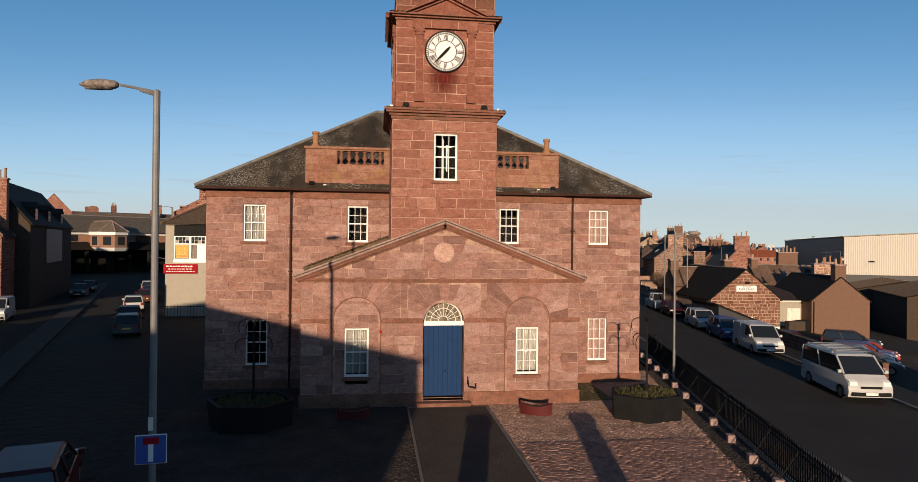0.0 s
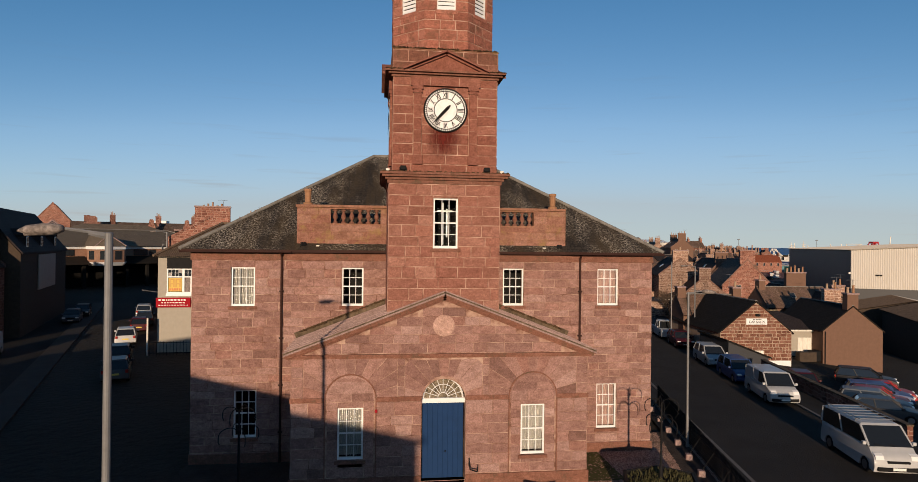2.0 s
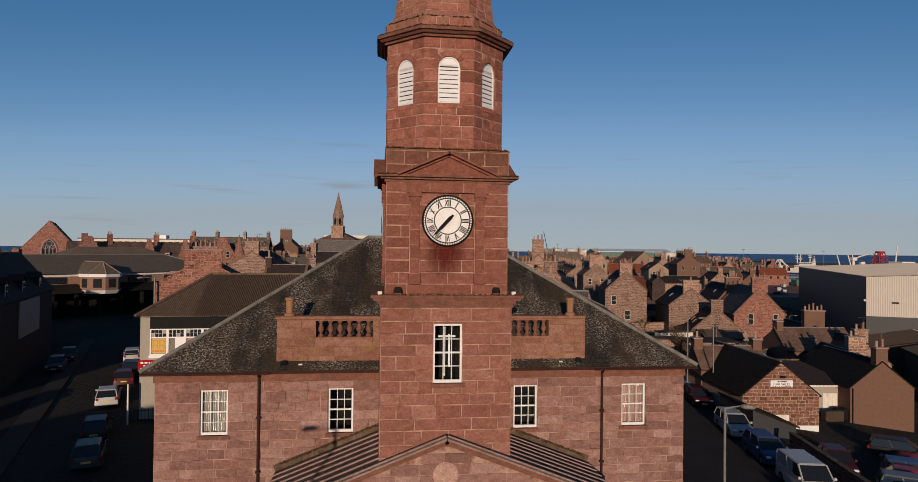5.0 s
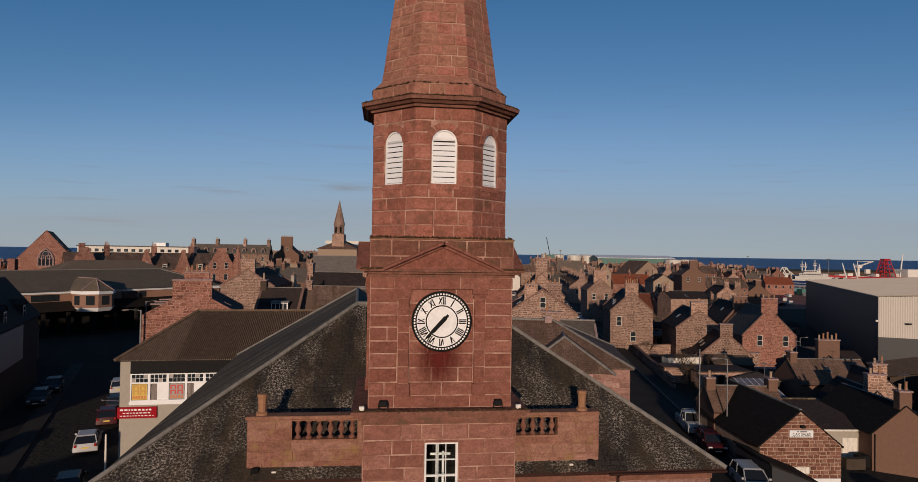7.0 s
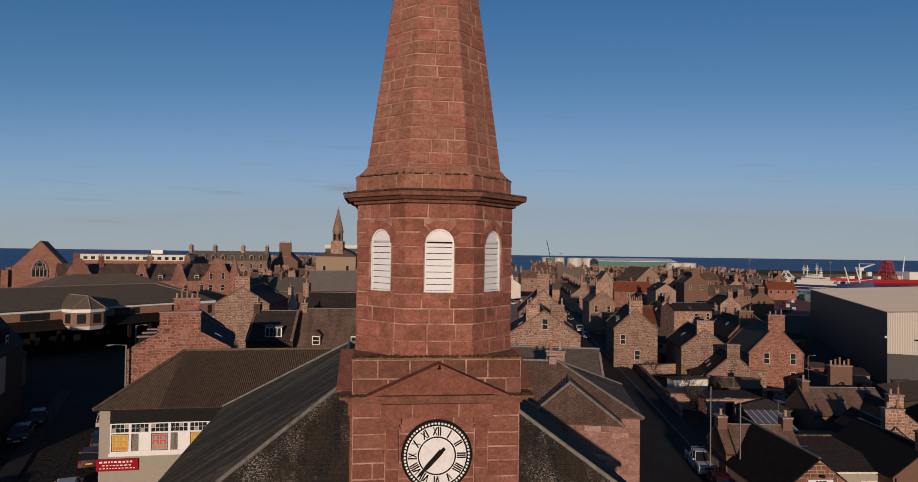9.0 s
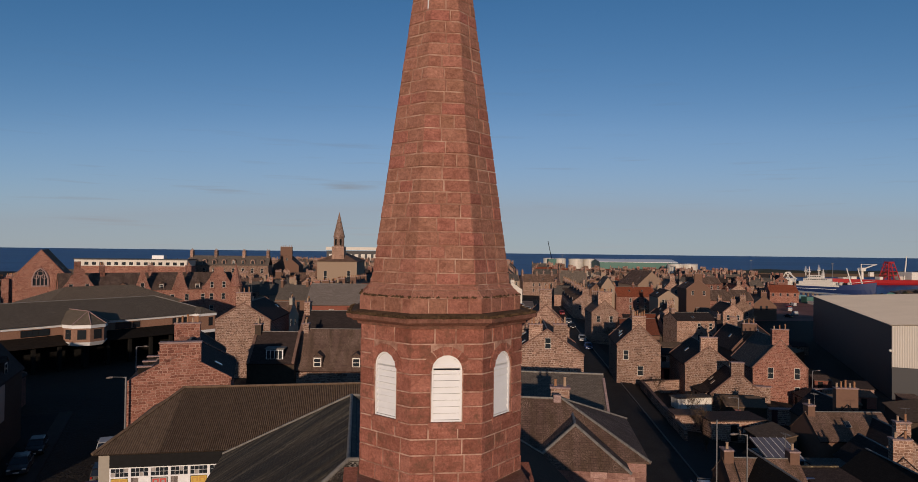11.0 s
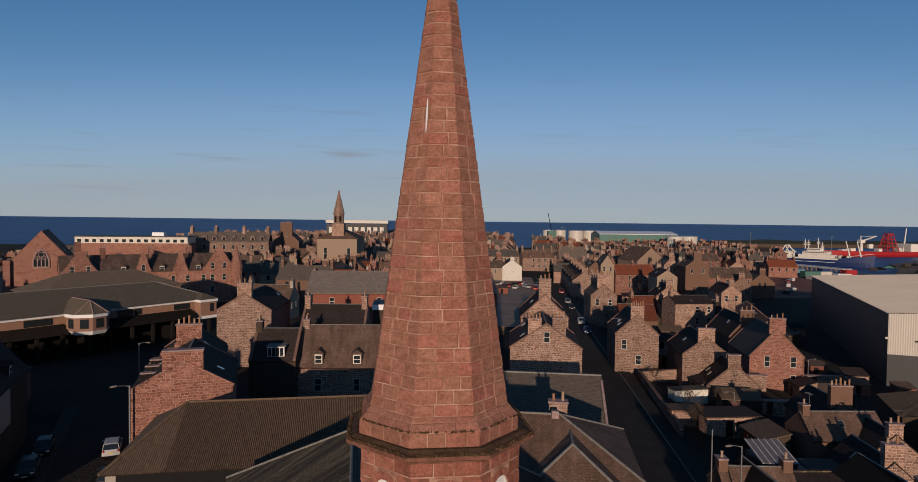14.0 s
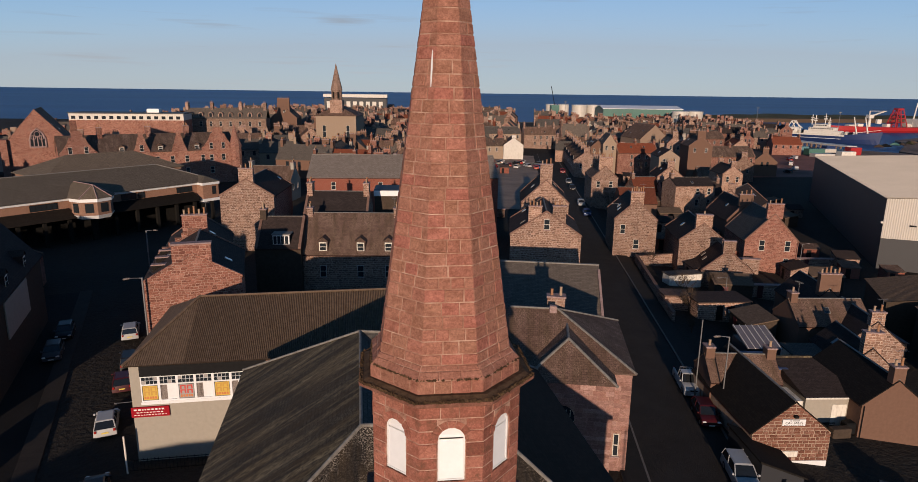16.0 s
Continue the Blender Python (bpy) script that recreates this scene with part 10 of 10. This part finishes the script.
part("sign_bar", box(B(), -0.14, 0.14, 0.157, 0.161, 2.80, 2.93), M_RED, sn)
part("plate", box(B(), -0.03, 0.06, 0.115, 0.125, 3.05, 3.3), M_OFFW, main_lamp)
part("plate", box(B(), -0.09, 0.10, 0.125, 0.135, 1.45, 1.75), M_OFFW, main_lamp)
lamp_post(14.82, 28.67, 7.4, 0.9, -10, "slim pale street lamp beside the railings", 0.055)
lamp_post(31.7, 60.0, 7.9, 1.1, 175, "slim street lamp at the far kerb", 0.06)
lamp_post(30.9, 63.4, 8.2, 1.0, 0, "slim lamp column at the kerb", 0.06, head=False)
lamp_post(45.15, 123.6, 8.6, 1.2, 195, "tall lamp at the bend of the street", 0.08)
lamp_post(-22.2, 72.5, 10.4, 1.3, 200, "tall lamp by the takeaway building", 0.09)
lamp_post(50.7, 93.4, 4.4, 1.2, 180, "yard lamp among the houses", 0.05)
lamp_post(77.5, 115.0, 6.8, 1.4, 10, "yard lamp beside a stone house", 0.06)
lamp_post(-31.5, 100.5, 9.0, 1.2, 0, "street lamp at the head of the street", 0.09)

# railings between the forecourt and the street
FA, FB = Vector((11.15, 12.6)), Vector((16.9, 36.4))
FL = (FB - FA).length
FT = math.degrees(math.atan2(FB.y - FA.y, FB.x - FA.x))
fence = thing("railings", pose(FA.x, FA.y, -0.15, 0, 0, FT), "black iron railings with spear heads beside the street", "railings")
n = int(FL / 0.145)
shared = None
for i in range(n):
    if shared is None:
        bm = turned(B(), [(0.018, 0.1), (0.018, 1.12), (0.036, 1.14), (0.026, 1.2), (0.004, 1.32)], 5)
        first = part("railing_bar", bm, M_IRON, fence)
        shared = first.data
        first.location = (0.07, 0, 0)
    else:
        ob = new("railing_bar", shared)
        ob.parent = fence
        ob.location = (0.07 + i * 0.145, 0, 0)
for z in (0.2, 0.98):
    part("rail", box(B(), 0, FL, -0.025, 0.025, z, z + 0.045), M_IRON, fence)
for i in range(12):
    x = 0.3 + i * 2.05
    bm = B()
    rod(bm, (x, 0.0, 1.2), (x, 0.55, 0.35), 0.02, 5)
    rod(bm, (x, 0.0, 1.2), (x, 0.1, 1.28), 0.02, 5)
    part("raking_stay", bm, M_IRON, fence)
    b = part("stay_block", bbox(x - 0.14, x + 0.14, 0.45, 0.72, -0.1, 0.34, 0.02), M_PALE, fence, "pale concrete foot block")
part("kerb_stone", bbox(0, FL, -0.12, 0.12, -0.2, 0.1, 0.02), M_KERB, fence)

# boat-shaped flower boxes, planters with hook stands, gate piers
def planter(x, y, turn):
    ob = thing("planter", pose(x, y, -0.06, 0, 0, turn), "six-sided black planter filled with low shrubs", "planter", "planters in the forecourt")
    hexa = lambda r, z: [(r * 1.15 * math.cos(a), r * math.sin(a), z) for a in [math.pi / 3 * i for i in range(6)]]
    bm = loft(B(), [hexa(1.30, 0.0), hexa(1.36, 0.92), hexa(1.24, 0.94), hexa(1.22, 0.78)])
    part("tub", bm, M_IRON, ob)
    part("soil", loft(B(), [hexa(1.2, 0.7), hexa(1.2, 0.82)]), M_GROUND, ob)
    bm = B()
    r = random.Random(int(x * 10))
    for i in range(900):
        a, d = r.uniform(0, 2 * math.pi), 1.12 * math.sqrt(r.random())
        c = Vector((1.1 * d * math.cos(a), d * math.sin(a), 0.8))
        w = Vector((r.uniform(-1, 1), r.uniform(-1, 1), r.uniform(0.6, 1.6))).normalized() * r.uniform(0.08, 0.24)
        s = Vector((r.uniform(-1, 1), r.uniform(-1, 1), 0)).normalized() * 0.022
        face(bm, [c - s, c + s, c + w * 0.7 + s * 0.8, c + w, c + w * 0.7 - s * 0.8][:5])
    part("shrubs", bm, [M_LEAF], ob, kind="stuff")
    return ob


def hook_stand(x, y, h=3.6):
    ob = thing("basket_stand", pose(x, y, 0.5), "black iron stand with curled hooks for flower baskets", "basket stand", "basket stands")
    bm = turned(B(), [(0.08, 0), (0.08, 0.6), (0.045, 0.7), (0.035, h - 0.6), (0.02, h - 0.5)], 8)
    part("post", bm, M_IRON, ob)
    for tier, z, r in ((0, h - 1.3, 0.34), (1, h - 0.62, 0.30)):
        for k in range(4):
            a = math.pi / 2 * k + 0.5 + tier * 0.78
            bm = B()
            pts = [(0.0, z - 0.25), (0.03, z)]
            pts += [(r + r * math.cos(t), z + r * math.sin(t) * 0.8) for t in [math.pi * (1 - i / 9) for i in range(10)]]
            pts += [(2 * r, z - 0.15), (2 * r - 0.04, z - 0.24)]
            u, side = Vector((math.cos(a), math.sin(a), 0)), Vector((-math.sin(a), math.cos(a), 0))
            rings = []
            for i, p in enumerate(pts):
                (xa, za), (xb, zb) = pts[max(0, i - 1)], pts[min(len(pts) - 1, i + 1)]
                way = (u * (xb - xa) + Vector((0, 0, zb - za))).normalized()
                across = way.cross(side)
                rings.append([u * p[0] + Vector((0, 0, p[1])) + (side * math.cos(t) + across * math.sin(t)) * 0.017 for t in [math.pi * 2 * j / 5 for j in range(5)]])
            loft(bm, rings)
            part("hook", bm, M_IRON, ob)


planter(10.65, 22.55, 15)
hook_stand(10.75, 22.75)
planter(-4.35, 22.6, -5)
hook_stand(-4.3, 22.8)
for x, y, t in ((6.35, 23.05, -25), (-0.7, 23.0, 8)):
    ob = thing("flower_box", pose(x, y, -0.06, 0, 0, t), "red painted boat-shaped flower box on the gravel", "flower box", "red flower boxes")
    rings = []
    for i in range(9):
        u = -0.6 + 1.2 * i / 8
        w = 0.30 * (1 - abs(u / 0.66) ** 2.5) + 0.03
        z1 = 0.36 + 0.12 * (u / 0.6) ** 2
        rings.append([(u, -w * 0.75, 0), (u, w * 0.75, 0), (u * 1.05, w, z1), (u * 1.05, w * 0.75, z1), (u * 1.03, w * 0.7, z1 - 0.1), (u * 1.03, -w * 0.7, z1 - 0.1), (u * 1.05, -w * 0.75, z1), (u * 1.05, -w, z1)])
    part("box", loft(B(), rings), M_REDP, ob)
    part("earth", bbox(-0.45, 0.45, -0.16, 0.16, 0.22, 0.3, 0.03), M_GROUND, ob)
    bm = B()
    r = random.Random(int(x * 7) + 3)
    for i in range(120):
        c = Vector((r.uniform(-0.42, 0.42), r.uniform(-0.15, 0.15), 0.29))
        w = Vector((r.uniform(-1, 1), r.uniform(-1, 1), 1.2)).normalized() * r.uniform(0.06, 0.16)
        s = Vector((r.uniform(-1, 1), r.uniform(-1, 1), 0)).normalized() * 0.02
        face(bm, [c - s, c + s, c + w])
    part("planting", bm, M_TWIG, ob, kind="stuff")
for x, y in ((1.0, 6.9), (4.95, 6.75)):
    ob = thing("gate_pier", pose(x, y, -0.1), "square granite gate pier with a flat cap", "gate pier", "gate piers")
    part("shaft", bbox(-0.36, 0.36, -0.36, 0.36, -0.2, 2.45, 0.02), M_DRESSED, ob)
    part("cap", bbox(-0.44, 0.44, -0.44, 0.44, 2.45, 2.65, 0.03), M_PALE, ob)

# ---- vehicles ----
PAINTS = {}


def paint(name, c):
    if name not in PAINTS:
        m, nt, b = mat_base("car_paint_" + name, 0.5)
        nt.links.new(ramp(nt, noise_fac(nt, 2.5), [(0.3, tuple(v * 0.9 for v in c)), (0.7, c)]), b.inputs["Base Color"])
        b.inputs["Coat Weight"].default_value = 0.12
        b.inputs["Specular IOR Level"].default_value = 0.3
        b.inputs["Coat Roughness"].default_value = 0.08
        PAINTS[name] = m
    return PAINTS[name]


SHAPES = {
    # outline of the body below the glass, then the glasshouse: rear foot, rear top, front top, front foot, roof height
    "hatch": dict(L=4.1, W=1.72, belt=0.92, bonnet=0.86, nose=0.62, gh=(-1.95, -1.45, 0.35, 1.05), H=1.47, wheel=(-1.25, 1.28), r=0.31),
    "estate": dict(L=4.4, W=1.75, belt=0.95, bonnet=0.90, nose=0.66, gh=(-2.1, -1.85, 0.35, 1.15), H=1.55, wheel=(-1.3, 1.4), r=0.32),
    "van": dict(L=4.4, W=1.8, belt=1.12, bonnet=1.02, nose=0.72, gh=(-2.16, -2.12, 0.75, 1.50), H=1.85, wheel=(-1.4, 1.35), r=0.32),
    "bigvan": dict(L=4.8, W=1.92, belt=1.20, bonnet=1.08, nose=0.76, gh=(-2.36, -2.32, 1.0, 1.82), H=1.97, wheel=(-1.5, 1.55), r=0.34),
    "pickup": dict(L=5.1, W=1.8, belt=1.05, bonnet=1.05, nose=0.78, gh=(-0.6, -0.45, 0.65, 1.15), H=1.78, wheel=(-1.6, 1.5), r=0.37),
}


def car(kind, x, y, heading, pm, label, z=None, rack=False, group="parked vehicles"):
    """heading: degrees of the car's nose from +x. Front is local +x."""
    s = SHAPES[kind]
    L, W, belt, bon, nose, H = s["L"], s["W"], s["belt"], s["bonnet"], s["nose"], s["H"]
    rf, rt, ft, ff = s["gh"]
    zz = (gz(x, y) + 0.04) if z is None else z
    word = {"van": "van", "bigvan": "van", "pickup": "pickup truck"}.get(kind, "car")
    ob = thing(word.replace(" ", "_"), pose(x, y, zz, 0, 0, heading), label, word, group)
    h = L / 2
    prof = [(-h, 0.32), (-h + 0.03, nose), (-h + 0.08, belt - 0.04), (rf, belt), (ff, belt - 0.01), (h - 0.45, bon - 0.02), (h - 0.12, bon - 0.12), (h - 0.01, nose), (h, 0.40), (h - 0.08, 0.24)]
    vans = kind in ("van", "bigvan")
    if vans:                                          # a short sloping bonnet that runs on from the windscreen
        prof[5:9] = [(h - 0.36, bon - 0.06), (h - 0.16, nose + 0.16), (h - 0.05, nose - 0.02), (h, 0.46)]
    for wx in reversed(s["wheel"]):
        r = s["r"] + 0.05
        prof += [(wx + r * math.cos(t), 0.30 + r * math.sin(t) * 0.98) for t in [math.pi * k / 6 for k in range(7)]]
        prof += [(wx - r - 0.04, 0.22)]
    prof += [(-h + 0.12, 0.24)]
    rings = []
    for f, drop in ((-1.0, 0.10), (-0.985, 0.045), (-0.93, 0.012), (-0.5, 0.0), (0.5, 0.0), (0.93, 0.012), (0.985, 0.045), (1.0, 0.10)):
        nip = 0.12 * max(0, abs(f) - 0.5) ** 2        # the ends are rounded in plan
        rings.append([(px * (1 - nip if abs(px) > h - 0.5 else 1), f * W / 2 * (1 if pz < 0.8 else 0.97), pz if pz < nose - 0.02 else pz - drop * min(1, (pz - nose + 0.02) / 0.15)) for px, pz in prof])
    body = part("body", loft(B(), rings), pm, ob, smooth=32)
    wt, wb = W / 2 - 0.20, W / 2 - 0.06
    if kind in ("van", "bigvan"):
        wt = W / 2 - 0.12
    bm = B()
    loft(bm, [[(rf, -wb, belt), (ff, -wb, belt - 0.01), (ff, wb, belt - 0.01), (rf, wb, belt)], [(rt, -wt, H - 0.06), (ft, -wt, H - 0.06), (ft, wt, H - 0.06), (rt, wt, H - 0.06)]])
    part("cabin_glass", bm, M_CARGLASS, ob, "dark car glass")
    bm = B()
    loft(bm, [[(rt - 0.03, -wt - 0.01, H - 0.075), (ft + 0.04, -wt - 0.01, H - 0.075), (ft + 0.04, wt + 0.01, H - 0.075), (rt - 0.03, wt + 0.01, H - 0.075)],
              [(rt + 0.08, -wt + 0.08, H), (ft - 0.10, -wt + 0.08, H), (ft - 0.10, wt - 0.08, H), (rt + 0.08, wt - 0.08, H)]])
    part("roof", bm, pm, ob)
    for sy in (-1, 1):
        for xa, xb in ((rf, rt), ((rf + ff) / 2 - 0.15, (rt + ft) / 2 - 0.15), (ff - 0.05, ft - 0.02)):
            bm = B()
            rod(bm, (xa, sy * (wb + 0.0), belt), (xb, sy * (wt + 0.0), H - 0.05), 0.045, 5)
            part("pillar", bm, pm, ob)
    if kind in ("van", "bigvan"):
        for sy in (-1, 1):
            bm = B()
            x1 = rf + (0.62 if kind == "van" else 0.2) * (ff - rf)
            x1 = x1 if kind == "van" else rf + 0.12
            face(bm, [(rf - 0.01, sy * (wb + 0.012), belt - 0.02), (x1, sy * (wb + 0.012), belt - 0.02), (x1, sy * (wt + 0.02), H - 0.05), (rt - 0.01, sy * (wt + 0.02), H - 0.05)])
            part("side_panel", bm, pm, ob)
        bm = B()
        face(bm, [(rf - 0.012, -wb, belt - 0.02), (rf - 0.012, wb, belt - 0.02), (rt - 0.012, wt, H - 0.05), (rt - 0.012, -wt, H - 0.05)])
        part("rear_panel", bm, pm, ob)
    if kind == "pickup":
        part("load_bed", bbox(-2.45, -0.65, -0.72, 0.72, 1.02, 1.06, 0.0), M_IRON, ob)
        bm = B()
        for sy in (-1, 1):
            rod(bm, (-0.7, sy * 0.72, 1.05), (-0.9, sy * 0.6, 1.75), 0.04)
        rod(bm, (-0.9, -0.6, 1.75), (-0.9, 0.6, 1.75), 0.04)
        part("roll_bar", bm, M_RIM, ob)
    for wx in s["wheel"]:
        for sy in (-1, 1):
            bm = turned(B(), [(s["r"] - 0.06, -0.1), (s["r"], -0.08), (s["r"], 0.08), (s["r"] - 0.06, 0.1)], 14)
            bmesh.ops.transform(bm, matrix=pose(wx, sy * (W / 2 - 0.11), s["r"], 90), verts=bm.verts)
            w = part("tyre", bm, M_TYRE, ob)
            bm = turned(B(), [(s["r"] * 0.62, -0.105), (s["r"] * 0.55, 0.0), (s["r"] * 0.62, 0.105)], 12)
            bmesh.ops.transform(bm, matrix=pose(wx, sy * (W / 2 - 0.105), s["r"], 90), verts=bm.verts)
            part("rim", bm, M_RIM, w)
    for sy in (-1, 1):
        y0, y1 = sorted((sy * (W / 2 - 0.06), sy * (W / 2 - 0.40)))
        if vans:
            part("headlight", loft(B(), [[(h - 0.30, y, nose + 0.02), (h - 0.075, y, nose + 0.0), (h - 0.15, y, nose + 0.17), (h - 0.33, y, nose + 0.24)] for y in (y0, y1)]), M_LAMP, ob)
        else:
            part("headlight", bbox(h - 0.20, h + 0.004, y0, y1, nose - 0.03, nose + 0.12, 0.05), M_LAMP, ob)
        zt = belt - 0.25 if kind not in ("van", "bigvan") else belt - 0.1
        part("tail_light", bbox(-h - 0.012, -h + 0.08, sy * (W / 2 - 0.16) - 0.09, sy * (W / 2 - 0.16) + 0.09, zt, zt + 0.22, 0.02), M_TAIL, ob)
        part("mirror", bbox(ff - 0.25, ff - 0.10, sy * (W / 2 + 0.08) - 0.08, sy * (W / 2 + 0.08) + 0.08, belt + 0.02, belt + 0.17, 0.02), pm, ob)
    part("bumper", bbox(h - 0.10, h + 0.03, -W / 2 + 0.1, W / 2 - 0.1, 0.30, 0.48, 0.03), M_IRON if kind in ("van", "bigvan") else pm, ob)
    part("grille", bbox(h - 0.08, h + 0.012, -0.46, 0.46, nose - 0.12, nose - 0.02, 0.01) if vans else bbox(h - 0.08, h + 0.012, -0.38, 0.38, nose - 0.06, nose + 0.06, 0.01), M_IRON, ob)
    for sy in (-0.3, 0.3):
        bm = B()
        rod(bm, (ff + 0.01, sy, belt + 0.02), (ff - 0.06, sy - 0.35, belt + 0.10), 0.012, 4)
        part("wiper", bm, M_IRON, ob)
    part("front_plate", bbox(h + 0.03, h + 0.045, -0.26, 0.26, 0.36, 0.47), M_PLATEW, ob)
    part("rear_plate", bbox(-h - 0.02, -h + 0.04, -0.26, 0.26, 0.55, 0.66), M_PLATE, ob)
    if rack:
        for xx in (-1.9, -1.4, -0.9, -0.4, 0.1, 0.6):
            bm = B()
            rod(bm, (xx, -wt, H + 0.10), (xx, wt, H + 0.10), 0.025, 5)
            part("rack_bar", bm, M_RIM, ob)
        for sy in (-1, 1):
            bm = B()
            rod(bm, (-2.1, sy * (wt - 0.1), H + 0.12), (0.8, sy * (wt - 0.1), H + 0.12), 0.022, 5)
            for xx in (-1.9, 0.5):
                rod(bm, (xx, sy * (wt - 0.05), H - 0.03), (xx, sy * (wt - 0.05), H + 0.10), 0.025, 5)
            part("rack_rail", bm, M_RIM, ob)
    return ob


P_WHITE, P_SILVER, P_RED = paint("white", (0.42, 0.425, 0.43)), paint("silver", (0.36, 0.37, 0.38)), paint("red", (0.30, 0.012, 0.015))
P_BLACK, P_BLUE, P_GREY = paint("black", (0.012, 0.012, 0.014)), paint("blue", (0.03, 0.06, 0.16)), paint("grey", (0.13, 0.14, 0.15))
P_DGREY = paint("dark_grey", (0.045, 0.046, 0.05))
P_DRED = paint("dark_red", (0.055, 0.005, 0.008))
DOWN, UP = 258.25, 78.25
DL, UL = 288, 108
car("bigvan", *road_pt(-1.5, 26.8), DOWN, P_WHITE, "white minibus van with a roof rack parked at the kerb", rack=True)
car("van", *road_pt(-1.0, 38.5), DOWN, P_WHITE, "small white panel van parked at the kerb")
car("estate", *road_pt(-1.0, 44.3), DOWN, P_BLUE, "blue car parked at the kerb")
car("estate", *road_pt(-1.0, 50.4), DOWN, P_SILVER, "silver people carrier parked at the kerb")
car("hatch", *road_pt(-1.0, 59.6), DOWN, P_DRED, "dark red hatchback parked at the kerb")
car("pickup", *road_pt(-1.0, 65.8), DOWN, P_WHITE, "white pickup truck with a roll bar parked at the kerb")
for i, (pm, nm) in enumerate(((P_DRED, "dark red"), (P_BLACK, "black"), (P_RED, "red"), (P_BLUE, "blue"), (P_RED, "bright red"), (P_GREY, "grey"), (P_DGREY, "dark grey"))):
    x, y = ((32.4, 44.8), (40.3, 48.0), (40.0, 45.7), (38.0, 44.0), (36.2, 42.0), (34.4, 40.2), (33.2, 37.9))[i]
    car("estate" if i % 2 else "hatch", x, y, (248 if i == 0 else 322) + (i * 37 % 7), pm, nm + " car standing in the car sales yard", group="cars in the sales yard")
car("hatch", -17.3, 46.6, UL, P_DGREY, "grey hatchback parked in the shaded street")
car("hatch", -19.3, 52.4, UL, P_BLACK, "black hatchback parked in the shaded street")
car("hatch", -22.5, 62.4, UL, P_WHITE, "white hatchback parked beside the takeaway")
car("hatch", -24.2, 70.5, UL, P_DRED, "dark red hatchback parked in the street")
car("estate", -25.4, 75.6, UL, P_BLACK, "black estate car parked in the street")
car("estate", -28.4, 84.0, UL, P_SILVER, "silver estate car parked in the street")
car("hatch", -34.3, 78.5, DL, P_DGREY, "dark grey hatchback parked on the far side")
car("hatch", -35.8, 84.5, DL, P_BLACK, "black hatchback parked on the far side")
car("van", -30.4, 55.0, DL, P_SILVER, "silver panel van parked by the house fronts")
car("estate", -8.2, 15.6, UL, P_DRED, "dark red car parked in deep shade")
rng = random.Random(9)
pool = [(P_WHITE, "white"), (P_RED, "red"), (P_GREY, "grey"), (P_BLACK, "black"), (P_SILVER, "silver"), (P_BLUE, "blue")]
for i in range(8):
    pm, nm = pool[(i * 5 + i // 3) % 6]
    x, y = road_pt(-1.2 if i % 3 else -7.0, 142 + i * 13.3)
    car("hatch" if i % 3 else "van", x, y, DOWN, pm, nm + " vehicle parked far up the street")
for i in range(14):
    pm, nm = pool[(1, 3, 1, 0, 4, 1, 5, 1, 2, 0, 3, 1, 4, 2)[i]]
    x, y = 43 + (i % 7) * 2.9 + (i * 5 % 3) * 0.9, 246 + (i // 7) * 12 - (i % 7) * 0.5 + (i * 7 % 5) * 1.6
    car("estate" if i % 4 == 1 else "hatch", x, y, 80 + (i * 41 % 60) - 20, pm, nm + " car standing in the town car park", group="cars in the car park")
car("estate", 81.0, 112.0, 60, P_SILVER, "silver car parked beside a stone house")
for i, (x, y) in enumerate(((200, 300), (206, 309), (190, 282), (214, 322), (222, 330), (180, 272))):
    pm, nm = pool[(0, 4, 0, 1, 0, 3)[i]]
    car("van" if i % 2 == 0 else "hatch", x, y, 55 + 9 * i, pm, nm + " vehicle parked on the harbour yard", z=-5.44, group="vehicles on the harbour yard")

# ---- bare trees and bushes in the yards ----
def bare_tree(x, y, h, seed):
    r = random.Random(seed)
    ob = thing("bare_tree", pose(x, y, gz(x, y)), "leafless winter tree with fine grey-brown twigs", "tree", "bare trees")
    trunk, twigs = B(), B()

    def grow(p, d, ln, rad, lvl):
        q = p + d * ln
        rod(trunk if lvl < 2 else twigs, p, q, rad, 6 if lvl < 2 else 3, rad * 0.65)
        if lvl < 5:
            for _ in range(3 if lvl < 4 else 2):
                nd = (d + Vector((r.uniform(-1, 1), r.uniform(-1, 1), r.uniform(-0.15, 0.6))) * 0.62).normalized()
                grow(q if r.random() < 0.6 else p.lerp(q, r.uniform(0.5, 0.95)), nd, ln * r.uniform(0.6, 0.85), rad * 0.6, lvl + 1)
    for k in range(3):
        grow(Vector((r.uniform(-0.3, 0.3), r.uniform(-0.3, 0.3), -0.3)), Vector((r.uniform(-0.35, 0.35), r.uniform(-0.35, 0.35), 1)).normalized(), h * 0.28, 0.07, 0)
    part("trunk", trunk, M_TWIG, ob)
    part("crown", twigs, M_TWIG, ob, kind="stuff")


for i, (x, y, h) in enumerate(((42.8, 88.0, 4.6), (44.6, 90.5, 4.2), (47.5, 113.0, 3.6), (52.5, 99.5, 5.0), (57, 160, 7), (61, 163, 7), (66, 158, 6), (39.5, 81, 2.6), (99, 239, 9), (103, 241, 8), (45.2, 96.0, 5.2))):
    bare_tree(x, y, h, 40 + i)
